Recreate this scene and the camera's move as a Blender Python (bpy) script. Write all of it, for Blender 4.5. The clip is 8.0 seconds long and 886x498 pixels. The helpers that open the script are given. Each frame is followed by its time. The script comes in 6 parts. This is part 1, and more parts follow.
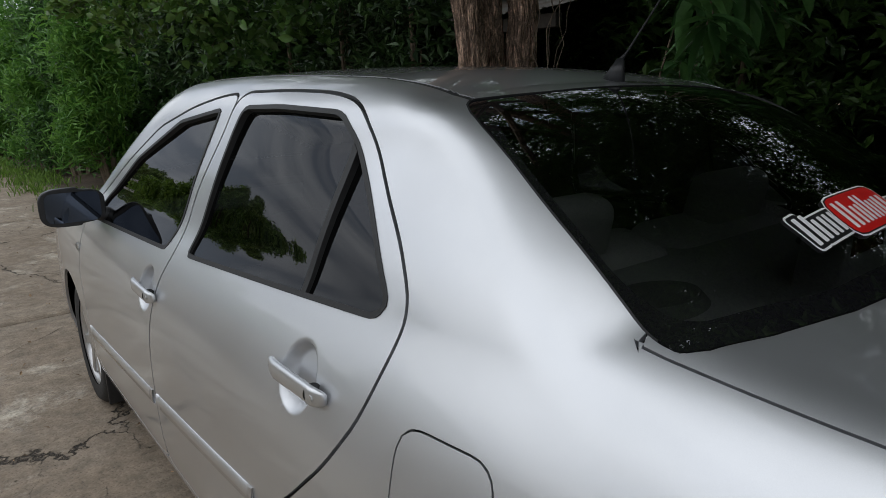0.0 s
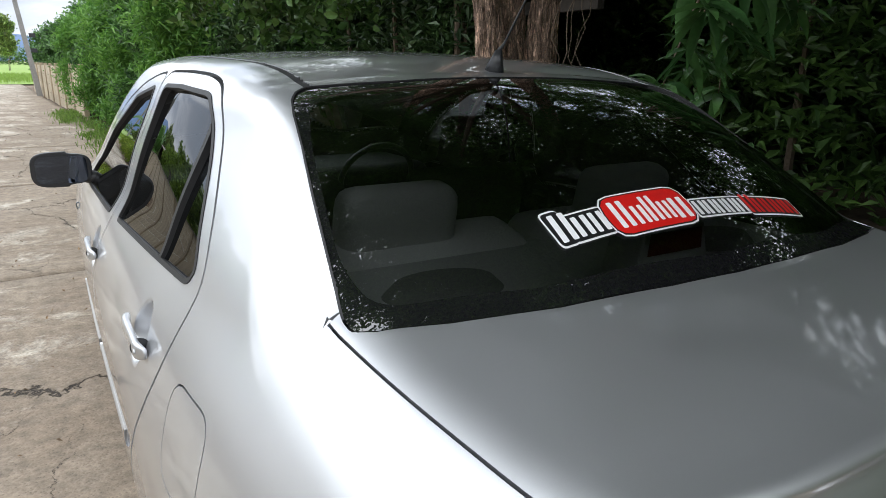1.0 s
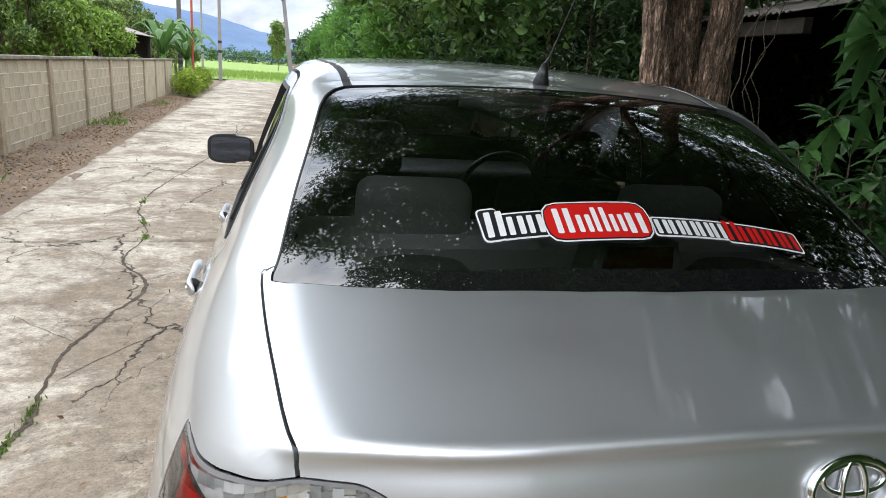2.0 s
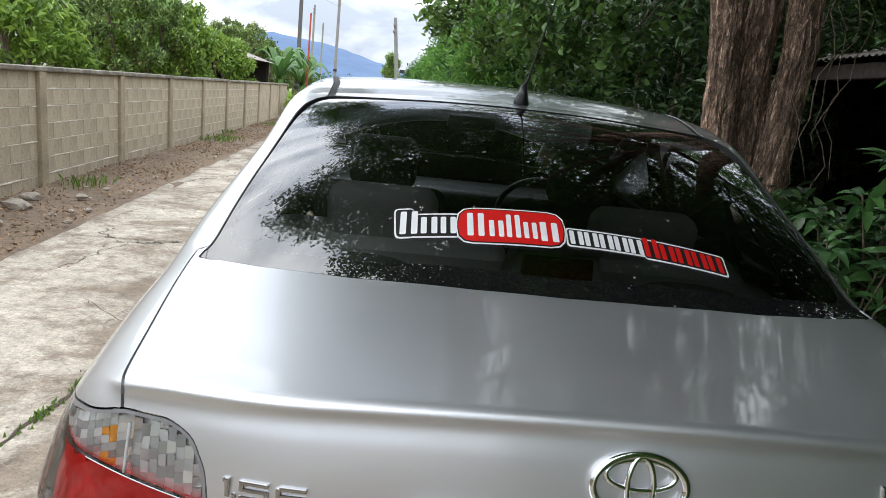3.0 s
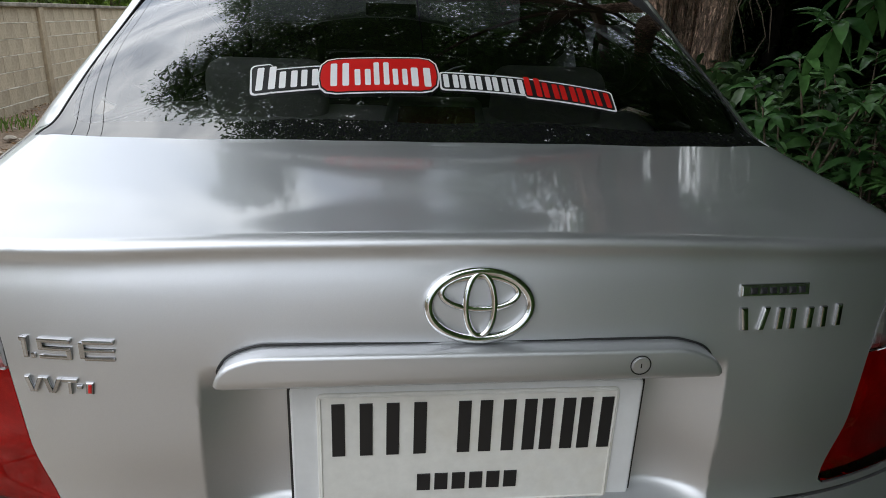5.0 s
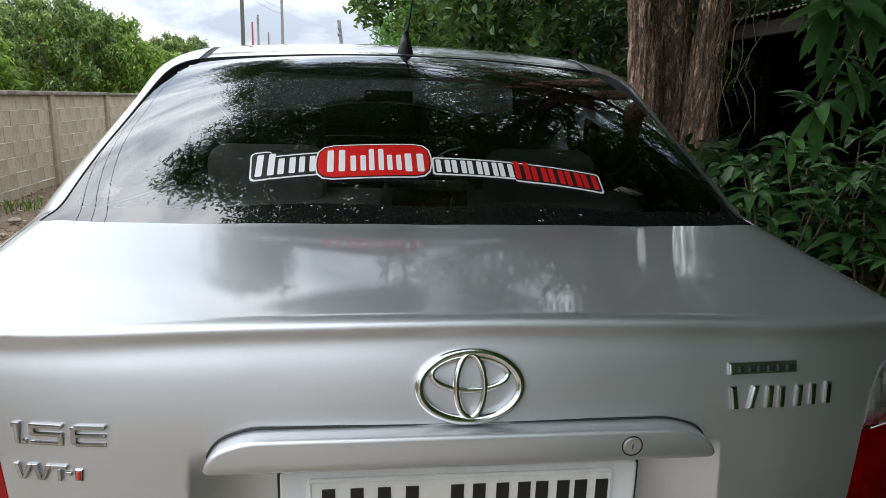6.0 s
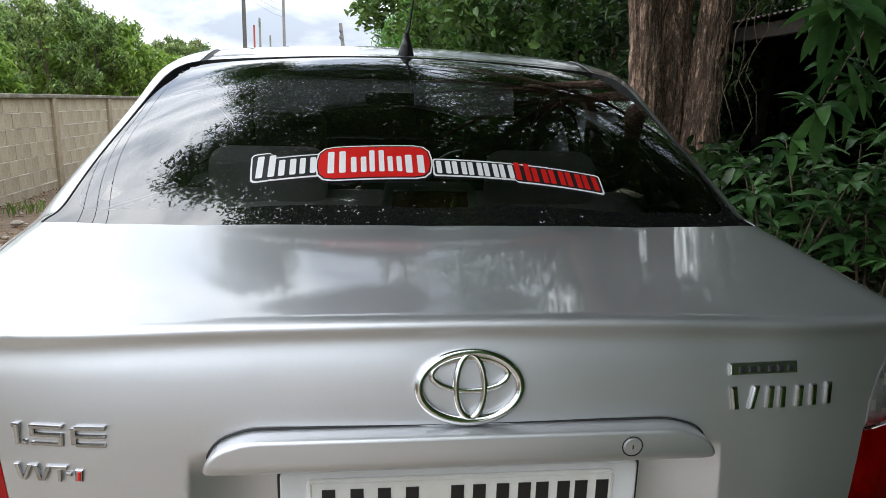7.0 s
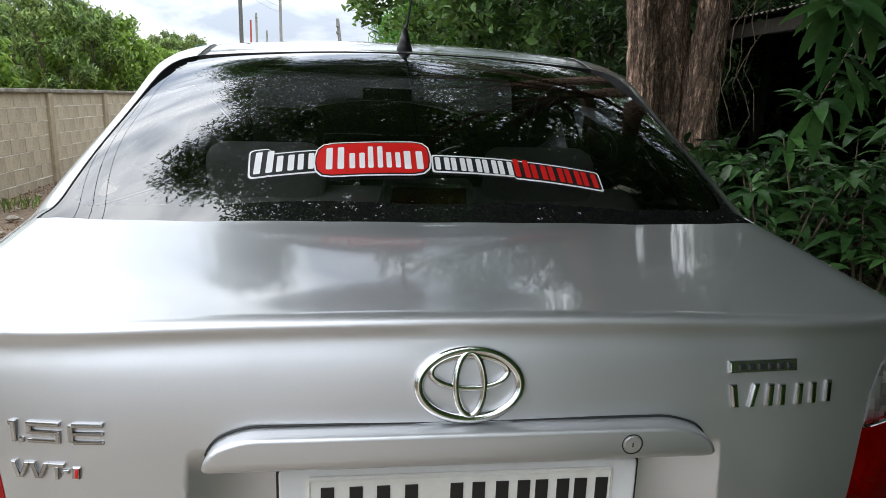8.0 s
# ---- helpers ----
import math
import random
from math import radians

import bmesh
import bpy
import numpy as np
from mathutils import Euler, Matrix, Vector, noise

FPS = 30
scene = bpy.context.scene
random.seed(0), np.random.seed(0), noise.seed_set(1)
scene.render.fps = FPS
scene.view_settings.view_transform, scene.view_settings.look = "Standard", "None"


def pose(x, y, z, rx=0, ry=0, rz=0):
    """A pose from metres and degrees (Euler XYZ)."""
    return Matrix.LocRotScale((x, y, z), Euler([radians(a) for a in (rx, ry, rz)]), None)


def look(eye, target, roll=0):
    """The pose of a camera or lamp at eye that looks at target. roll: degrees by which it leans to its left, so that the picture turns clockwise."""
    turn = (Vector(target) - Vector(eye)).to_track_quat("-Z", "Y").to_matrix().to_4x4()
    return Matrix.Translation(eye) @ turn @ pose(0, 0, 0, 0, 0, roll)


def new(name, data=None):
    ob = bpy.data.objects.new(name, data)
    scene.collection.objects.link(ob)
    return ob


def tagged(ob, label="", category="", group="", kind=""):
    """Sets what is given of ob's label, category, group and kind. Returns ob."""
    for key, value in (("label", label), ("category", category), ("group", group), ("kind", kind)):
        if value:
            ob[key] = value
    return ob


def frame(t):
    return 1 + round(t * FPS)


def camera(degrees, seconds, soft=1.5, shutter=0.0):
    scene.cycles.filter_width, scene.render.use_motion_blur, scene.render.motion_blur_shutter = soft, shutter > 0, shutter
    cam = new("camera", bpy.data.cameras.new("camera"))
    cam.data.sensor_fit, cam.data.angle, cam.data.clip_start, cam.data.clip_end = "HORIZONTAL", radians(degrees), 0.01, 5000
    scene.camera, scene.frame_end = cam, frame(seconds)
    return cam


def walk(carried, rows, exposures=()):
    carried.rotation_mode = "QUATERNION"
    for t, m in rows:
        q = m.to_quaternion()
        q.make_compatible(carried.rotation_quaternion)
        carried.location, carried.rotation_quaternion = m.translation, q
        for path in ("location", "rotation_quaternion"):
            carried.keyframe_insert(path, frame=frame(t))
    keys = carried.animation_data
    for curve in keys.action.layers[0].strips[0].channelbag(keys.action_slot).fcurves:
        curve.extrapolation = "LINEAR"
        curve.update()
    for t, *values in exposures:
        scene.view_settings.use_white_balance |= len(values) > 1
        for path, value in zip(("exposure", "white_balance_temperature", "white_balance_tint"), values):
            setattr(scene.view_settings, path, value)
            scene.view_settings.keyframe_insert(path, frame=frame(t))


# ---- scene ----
cam = camera(68.0, 8.0, soft=0.6)
PATH = [
    (0, (-1.308, 0.193, 1.391), (-0.104, 1.718, 0.916), -1.0),
    (0.5, (-1.126, 0.015, 1.406), (0.1, 1.524, 0.937), 0.3),
    (1, (-0.943, -0.145, 1.413), (0.048, 1.507, 0.876), 0.7),
    (1.5, (-0.819, -0.313, 1.428), (-0.061, 1.461, 0.9), 3.8),
    (2, (-0.594, -0.421, 1.412), (-0.168, 1.464, 0.896), 3.9),
    (2.2, (-0.53, -0.451, 1.403), (-0.176, 1.449, 0.888), 4.2),
    (3.3, (-0.212, -0.554, 1.391), (-0.148, 1.397, 0.955), 5.4),
    (3.5, (-0.171, -0.539, 1.376), (-0.129, 1.404, 0.907), 4.3),
    (4, (-0.129, -0.514, 1.335), (-0.012, 1.398, 0.76), 2.7),
    (4.5, (-0.13, -0.511, 1.304), (0.08, 1.388, 0.715), 2.4),
    (4.7, (-0.121, -0.512, 1.277), (0.099, 1.356, 0.598), 2.4),
    (5.8, (-0.106, -0.524, 1.287), (0.125, 1.4, 0.794), 1.7),
    (6, (-0.104, -0.53, 1.289), (0.123, 1.407, 0.848), 1.6),
    (6.5, (-0.103, -0.532, 1.287), (0.119, 1.41, 0.863), 1.4),
    (7, (-0.102, -0.531, 1.287), (0.12, 1.409, 0.853), 1.5),
    (7.5, (-0.104, -0.527, 1.288), (0.126, 1.409, 0.842), 1.7),
    (8, (-0.105, -0.527, 1.287), (0.127, 1.409, 0.842), 1.7),
]
EXPOSURES = [(0.0, 0.03), (0.5, 0.60), (1.0, 1.14), (1.5, 1.26), (2.2, 1.26), (3.5, 1.12), (4.0, 1.02), (4.7, 0.82), (5.8, 0.98), (6.6, 1.14), (8.0, 1.16)]
walk(cam, [(t, look(eye, target, roll)) for t, eye, target, roll in PATH], EXPOSURES)

# ---- world, sun ----
world = bpy.data.worlds.new("sky")
scene.world = world
world.use_nodes = True
wt = world.node_tree
wt.nodes.clear()
SUN_UP, SUN_TURN = radians(44), radians(266)


def node(tree, kind, values=()):
    n = tree.nodes.new(kind)
    for key, value in dict(values).items():
        n.inputs[key].default_value = value
    return n


def mixer(tree, blend="MIX", values=()):
    """A colour mix: inputs 0, 6 and 7, output 2."""
    n = tree.nodes.new("ShaderNodeMix")
    n.data_type, n.blend_type = "RGBA", blend
    for key, value in dict(values).items():
        n.inputs[key].default_value = value
    return n


sky = node(wt, "ShaderNodeTexSky")
sky.sky_type, sky.sun_disc, sky.sun_elevation, sky.sun_rotation = "NISHITA", False, SUN_UP, SUN_TURN
sky_dim = mixer(wt, "MULTIPLY", {0: 1.0, 7: (0.11, 0.11, 0.11, 1)})
where = node(wt, "ShaderNodeTexCoord")
squash = node(wt, "ShaderNodeMapping", {"Scale": (1.0, 1.0, 2.6)})
clouds = node(wt, "ShaderNodeTexNoise", {"Scale": 3.1, "Detail": 8.0, "Roughness": 0.56, "Distortion": 0.35})
shade = node(wt, "ShaderNodeValToRGB")
shade.color_ramp.elements[0].position, shade.color_ramp.elements[0].color = 0.41, (0.47, 0.53, 0.63, 1)
shade.color_ramp.elements[1].position, shade.color_ramp.elements[1].color = 0.61, (1.08, 1.13, 1.19, 1)
cover = node(wt, "ShaderNodeMapRange", {"From Min": 0.28, "From Max": 0.42, "To Min": 0.55, "To Max": 1.0})
mix_sky = mixer(wt)
back = node(wt, "ShaderNodeBackground", {"Strength": 1.0})
out = node(wt, "ShaderNodeOutputWorld")
wt.links.new(where.outputs["Generated"], squash.inputs["Vector"])
wt.links.new(squash.outputs[0], clouds.inputs["Vector"])
wt.links.new(clouds.outputs[0], shade.inputs[0])
wt.links.new(clouds.outputs[0], cover.inputs[0])
wt.links.new(sky.outputs[0], sky_dim.inputs[6])
wt.links.new(sky_dim.outputs[2], mix_sky.inputs[6])
wt.links.new(cover.outputs[0], mix_sky.inputs[0])
wt.links.new(shade.outputs[0], mix_sky.inputs[7])
up_part = node(wt, "ShaderNodeSeparateXYZ")
overcast = node(wt, "ShaderNodeMapRange", {"From Min": 0.0, "From Max": 0.48, "To Min": 0.55, "To Max": 1.25})
veil = mixer(wt, "MULTIPLY", {0: 1.0})
wt.links.new(where.outputs["Generated"], up_part.inputs[0])
wt.links.new(up_part.outputs[2], overcast.inputs[0])
wt.links.new(mix_sky.outputs[2], veil.inputs[6])
wt.links.new(overcast.outputs[0], veil.inputs[7])
wt.links.new(veil.outputs[2], back.inputs[0])
wt.links.new(back.outputs[0], out.inputs[0])

lamp = bpy.data.lights.new("sun", "SUN")
lamp.energy, lamp.angle, lamp.color = 0.75, radians(110), (1.0, 0.97, 0.92)
sun = new("sun", lamp)
sun.matrix_basis = look((math.sin(SUN_TURN) * 8 * math.cos(SUN_UP), math.cos(SUN_TURN) * 8 * math.cos(SUN_UP), 8 * math.sin(SUN_UP) + 4), (0, 0, 1))

# ---- materials ----
def material(name, color, rough=0.5, metal=0.0, coat=0.0, vary=0.15, grain=40.0, bump=0.0, stains=0.0, stain_color=None, stain_scale=2.0, translucent=0.0, per_island=False, per_object=0.0, rough_vary=0.0, spread=None):
    """A surface with variation at two scales, a fine relief and, if asked, stains, tints per piece or light coming through."""
    m = bpy.data.materials.new(name)
    m.use_nodes = True
    t = m.node_tree
    b = t.nodes["Principled BSDF"]
    b.inputs["Roughness"].default_value, b.inputs["Metallic"].default_value, b.inputs["Coat Weight"].default_value = rough, metal, coat
    b.inputs["Coat Roughness"].default_value = 0.05
    co = node(t, "ShaderNodeTexCoord")
    fine = node(t, "ShaderNodeTexNoise", {"Scale": grain, "Detail": 5.0, "Roughness": 0.6})
    broad = node(t, "ShaderNodeTexNoise", {"Scale": stain_scale, "Detail": 6.0, "Roughness": 0.62, "Distortion": 0.4})
    t.links.new(co.outputs["Object"], fine.inputs["Vector"])
    t.links.new(co.outputs["Object"], broad.inputs["Vector"])
    ramp_ = node(t, "ShaderNodeMapRange", {"From Min": 0.3, "From Max": 0.7, "To Min": 1 - vary, "To Max": 1 + vary})
    t.links.new(fine.outputs[0], ramp_.inputs[0])
    tint = mixer(t, "MULTIPLY", {0: 1.0, 6: (*color, 1)})
    t.links.new(ramp_.outputs[0], tint.inputs[7])
    last = tint.outputs[2]
    if stains:
        mask = node(t, "ShaderNodeMapRange", {"From Min": 0.45, "From Max": 0.68, "To Min": 0.0, "To Max": stains})
        t.links.new(broad.outputs[0], mask.inputs[0])
        st = mixer(t, "MIX", {7: (*(stain_color or [c * 0.5 for c in color]), 1)})
        t.links.new(mask.outputs[0], st.inputs[0])
        t.links.new(last, st.inputs[6])
        last = st.outputs[2]
    if per_island or per_object:
        src = node(t, "ShaderNodeNewGeometry").outputs["Random Per Island"] if per_island else node(t, "ShaderNodeObjectInfo").outputs["Random"]
        if spread:
            rr = node(t, "ShaderNodeValToRGB")
            rr.color_ramp.elements[0].color, rr.color_ramp.elements[1].color = (*spread[0], 1), (*spread[1], 1)
        else:
            rr = node(t, "ShaderNodeMapRange", {"To Min": 1 - (per_object or 0.4), "To Max": 1 + (per_object or 0.4)})
        t.links.new(src, rr.inputs[0])
        mul = mixer(t, "MULTIPLY", {0: 1.0})
        t.links.new(last, mul.inputs[6])
        t.links.new(rr.outputs[0], mul.inputs[7])
        last = mul.outputs[2]
    t.links.new(last, b.inputs["Base Color"])
    if rough_vary:
        rv = node(t, "ShaderNodeMapRange", {"From Min": 0.3, "From Max": 0.7, "To Min": max(rough - rough_vary, 0), "To Max": min(rough + rough_vary, 1)})
        t.links.new(broad.outputs[0], rv.inputs[0])
        t.links.new(rv.outputs[0], b.inputs["Roughness"])
    if bump:
        bp = node(t, "ShaderNodeBump", {"Strength": 1.0, "Distance": bump})
        t.links.new(fine.outputs[0], bp.inputs["Height"])
        t.links.new(bp.outputs[0], b.inputs["Normal"])
    if translucent:
        tr = node(t, "ShaderNodeBsdfTranslucent")
        t.links.new(last, tr.inputs[0])
        mx = node(t, "ShaderNodeMixShader", {0: translucent})
        t.links.new(b.outputs[0], mx.inputs[1])
        t.links.new(tr.outputs[0], mx.inputs[2])
        t.links.new(mx.outputs[0], t.nodes["Material Output"].inputs[0])
    return m


def glass(name, tint, ior=1.75):
    """Thin tinted glass: light passes by the tint, and the surface mirrors by its angle."""
    m = bpy.data.materials.new(name)
    m.use_nodes = True
    t = m.node_tree
    t.nodes.remove(t.nodes["Principled BSDF"])
    clear, mirror = node(t, "ShaderNodeBsdfTransparent", {0: (*tint, 1)}), node(t, "ShaderNodeBsdfGlossy", {"Roughness": 0.0, "Color": (0.97, 0.98, 1, 1)})
    angle, mx = node(t, "ShaderNodeFresnel", {"IOR": ior}), node(t, "ShaderNodeMixShader")
    t.links.new(angle.outputs[0], mx.inputs[0])
    t.links.new(clear.outputs[0], mx.inputs[1])
    t.links.new(mirror.outputs[0], mx.inputs[2])
    t.links.new(mx.outputs[0], t.nodes["Material Output"].inputs[0])
    return m


PAINT = material("silver_paint", (0.635, 0.645, 0.665), 0.47, 0.94, 1.0, vary=0.03, grain=900.0, stain_scale=3.0, rough_vary=0.04)
TINT = glass("tinted_glass", (0.50, 0.52, 0.525), 2.2)
CLEAR = glass("clear_glass", (0.80, 0.83, 0.82), 1.45)
SIDE_TINT = glass("tinted_side_glass", (0.13, 0.14, 0.15), 1.46)
FRIT = material("black_glass_border", (0.008, 0.008, 0.009), 0.0, vary=0.05)
FRIT.node_tree.nodes["Principled BSDF"].inputs["IOR"].default_value = 2.2
RUBBER = material("black_rubber", (0.012, 0.012, 0.0125), 0.55, vary=0.2, grain=120.0, bump=0.0004)
DARK = material("dark_underbody", (0.01, 0.01, 0.01), 0.9)
PLASTIC = material("black_plastic", (0.016, 0.0165, 0.018), 0.40, vary=0.15, grain=300.0, bump=0.0003)
CHROME = material("chrome", (0.82, 0.83, 0.84), 0.07, 1.0, vary=0.04, grain=60.0, rough_vary=0.04)
# Chrome for lettering, its colour darkened to stand for dark reflections.
DARK_CHROME = material("dark_chrome", (0.46, 0.46, 0.47), 0.10, 1.0, vary=0.10, grain=60.0, rough_vary=0.06)
GREY_CLOTH = material("grey_cloth", (0.55, 0.54, 0.53), 0.95, vary=0.12, grain=400.0, bump=0.001)
GREY_TRIM = material("grey_trim", (0.36, 0.36, 0.35), 0.8, vary=0.08, grain=200.0)
SPEAKER_CLOTH = material("speaker_cloth", (0.13, 0.128, 0.125), 0.9, vary=0.15, grain=400.0, bump=0.0004)
SOIL = material("soil", (0.20, 0.145, 0.10), 0.95, vary=0.35, grain=22.0, bump=0.02, stains=0.7, stain_color=(0.13, 0.095, 0.068), stain_scale=1.3)
# Soil with the trees' shade painted into its darker colour.
SHADE_SOIL = material("shade_soil", (0.10, 0.072, 0.05), 0.95, vary=0.35, grain=22.0, bump=0.02, stains=0.7, stain_color=(0.055, 0.042, 0.03), stain_scale=1.3)
def road_surface():
    """Worn concrete: pale laitance, brown stains, exposed grit and branching cracks."""
    m = material("old_concrete", (0.48, 0.425, 0.345), 0.88, vary=0.22, grain=55.0, stains=0.65, stain_color=(0.14, 0.10, 0.068), stain_scale=0.9)
    t = m.node_tree
    b = t.nodes["Principled BSDF"]
    co = node(t, "ShaderNodeTexCoord").outputs["Object"]
    base = b.inputs["Base Color"].links[0].from_socket
    patch = node(t, "ShaderNodeTexNoise", {"Scale": 2.1, "Detail": 12.0, "Roughness": 0.78, "Distortion": 0.25})
    t.links.new(co, patch.inputs["Vector"])
    pale = node(t, "ShaderNodeMapRange", {"From Min": 0.50, "From Max": 0.62, "To Min": 0.0, "To Max": 0.50})
    t.links.new(patch.outputs[0], pale.inputs[0])
    mix1 = mixer(t, "MIX", {7: (0.58, 0.53, 0.455, 1)})
    t.links.new(pale.outputs[0], mix1.inputs[0])
    t.links.new(base, mix1.inputs[6])
    dirt = node(t, "ShaderNodeTexNoise", {"Scale": 1.15, "Detail": 13.0, "Roughness": 0.78, "Distortion": 0.3})
    t.links.new(co, dirt.inputs["Vector"])
    brown = node(t, "ShaderNodeMapRange", {"From Min": 0.47, "From Max": 0.55, "To Min": 0.0, "To Max": 0.74})
    side = node(t, "ShaderNodeSeparateXYZ")
    t.links.new(co, side.inputs[0])
    soiled = node(t, "ShaderNodeMapRange", {"From Min": -2.3, "From Max": -0.9, "To Min": -0.012, "To Max": 0.10})
    t.links.new(side.outputs[0], soiled.inputs[0])
    sum_ = node(t, "ShaderNodeMath")
    t.links.new(dirt.outputs[0], sum_.inputs[0])
    t.links.new(soiled.outputs[0], sum_.inputs[1])
    t.links.new(sum_.outputs[0], brown.inputs[0])
    mix3 = mixer(t, "MIX", {7: (0.185, 0.135, 0.09, 1)})
    t.links.new(brown.outputs[0], mix3.inputs[0])
    t.links.new(mix1.outputs[2], mix3.inputs[6])
    mix1 = mix3
    brush = node(t, "ShaderNodeTexNoise", {"Scale": 26.0, "Detail": 5.0, "Roughness": 0.65})
    across = node(t, "ShaderNodeMapping", {"Scale": (0.22, 2.0, 1.0)})
    t.links.new(co, across.inputs[0])
    t.links.new(across.outputs[0], brush.inputs["Vector"])
    streak = node(t, "ShaderNodeMapRange", {"From Min": 0.3, "From Max": 0.7, "To Min": 0.95, "To Max": 1.04})
    t.links.new(brush.outputs[0], streak.inputs[0])
    mix4 = mixer(t, "MULTIPLY", {0: 1.0})
    t.links.new(mix1.outputs[2], mix4.inputs[6])
    t.links.new(streak.outputs[0], mix4.inputs[7])
    mix1 = mix4
    mottle = node(t, "ShaderNodeTexNoise", {"Scale": 11.0, "Detail": 9.0, "Roughness": 0.8})
    t.links.new(co, mottle.inputs["Vector"])
    blot = node(t, "ShaderNodeMapRange", {"From Min": 0.36, "From Max": 0.62, "To Min": 0.58, "To Max": 1.16})
    t.links.new(mottle.outputs[0], blot.inputs[0])
    mix5 = mixer(t, "MULTIPLY", {0: 1.0})
    t.links.new(mix1.outputs[2], mix5.inputs[6])
    t.links.new(blot.outputs[0], mix5.inputs[7])
    mix1 = mix5
    grit = node(t, "ShaderNodeTexVoronoi", {"Scale": 70.0})
    t.links.new(co, grit.inputs["Vector"])
    spots = node(t, "ShaderNodeMapRange", {"From Min": 0.05, "From Max": 0.35, "To Min": 0.62, "To Max": 1.06})
    t.links.new(grit.outputs["Distance"], spots.inputs[0])
    mix2 = mixer(t, "MULTIPLY", {0: 1.0})
    t.links.new(mix1.outputs[2], mix2.inputs[6])
    t.links.new(spots.outputs[0], mix2.inputs[7])
    last, heights = mix2.outputs[2], []
    for scale, width, warp in ((0.55, 0.006, 0.55), (1.5, 0.005, 0.35)):
        wob = node(t, "ShaderNodeTexNoise", {"Scale": 2.2 / warp, "Detail": 6.0, "Roughness": 0.65})
        t.links.new(co, wob.inputs["Vector"])
        add = node(t, "ShaderNodeVectorMath")
        add.operation = "MULTIPLY_ADD"
        add.inputs[1].default_value = (warp * 0.9, warp * 0.9, 0)
        long = node(t, "ShaderNodeMapping", {"Scale": (1.5, 0.62, 1.0)})
        t.links.new(wob.outputs["Color"], add.inputs[0])
        t.links.new(co, long.inputs[0])
        t.links.new(long.outputs[0], add.inputs[2])
        vor = node(t, "ShaderNodeTexVoronoi", {"Scale": scale})
        vor.feature, vor.voronoi_dimensions = "DISTANCE_TO_EDGE", "2D"
        t.links.new(add.outputs[0], vor.inputs["Vector"])
        fade = node(t, "ShaderNodeTexNoise", {"Scale": 0.8 if scale < 1 else 1.1, "Detail": 2.0})
        t.links.new(co, fade.inputs["Vector"])
        wide = node(t, "ShaderNodeMapRange", {"From Min": 0.42 if scale < 1 else 0.5, "From Max": 0.62, "To Min": 0.0005, "To Max": width * (1.6 if scale < 1 else 1.0)})
        t.links.new(fade.outputs[0], wide.inputs[0])
        line = node(t, "ShaderNodeMapRange", {"From Min": 0.0, "To Min": 0.0, "To Max": 1.0})
        t.links.new(vor.outputs["Distance"], line.inputs[0])
        t.links.new(wide.outputs[0], line.inputs["From Max"])
        dark = mixer(t, "MIX", {6: (0.045, 0.036, 0.028, 1)})
        t.links.new(line.outputs[0], dark.inputs[0])
        t.links.new(last, dark.inputs[7])
        last = dark.outputs[2]
        heights.append(line.outputs[0])
    t.links.new(last, b.inputs["Base Color"])
    h1 = node(t, "ShaderNodeMath")
    h1.operation = "MULTIPLY"
    t.links.new(heights[0], h1.inputs[0])
    t.links.new(heights[1], h1.inputs[1])
    h2 = node(t, "ShaderNodeMath", {1: 0.25})
    h2.operation = "MULTIPLY_ADD"
    t.links.new(patch.outputs[0], h2.inputs[0])
    t.links.new(h1.outputs[0], h2.inputs[2])
    h3 = node(t, "ShaderNodeMath", {1: 0.10})
    h3.operation = "MULTIPLY_ADD"
    t.links.new(grit.outputs["Distance"], h3.inputs[0])
    t.links.new(h2.outputs[0], h3.inputs[2])
    bp = node(t, "ShaderNodeBump", {"Strength": 1.0, "Distance": 0.02})
    t.links.new(h3.outputs[0], bp.inputs["Height"])
    t.links.new(bp.outputs[0], b.inputs["Normal"])
    return m


CONCRETE = road_surface()
BLOCK = material("concrete_block", (0.48, 0.405, 0.295), 0.93, vary=0.2, grain=45.0, bump=0.004, stains=0.5, stain_color=(0.23, 0.185, 0.125), stain_scale=2.2, per_object=0.07)
LIME = material("lime_mortar", (0.66, 0.62, 0.53), 0.93, vary=0.25, grain=50.0, bump=0.004, stains=0.7, stain_color=(0.36, 0.30, 0.21), stain_scale=6.0)
COPING = material("weathered_coping", (0.17, 0.15, 0.12), 0.93, vary=0.3, grain=30.0, bump=0.006, stains=0.85, stain_color=(0.46, 0.43, 0.36), stain_scale=3.2)
POST = material("concrete_post", (0.40, 0.325, 0.225), 0.93, vary=0.2, grain=40.0, bump=0.004, stains=0.6, stain_color=(0.20, 0.165, 0.12), stain_scale=3.0)
MORTAR = material("mortar", (0.50, 0.44, 0.35), 0.93, vary=0.2, grain=60.0, bump=0.004, stains=0.4, stain_color=(0.25, 0.22, 0.17), stain_scale=2.0)
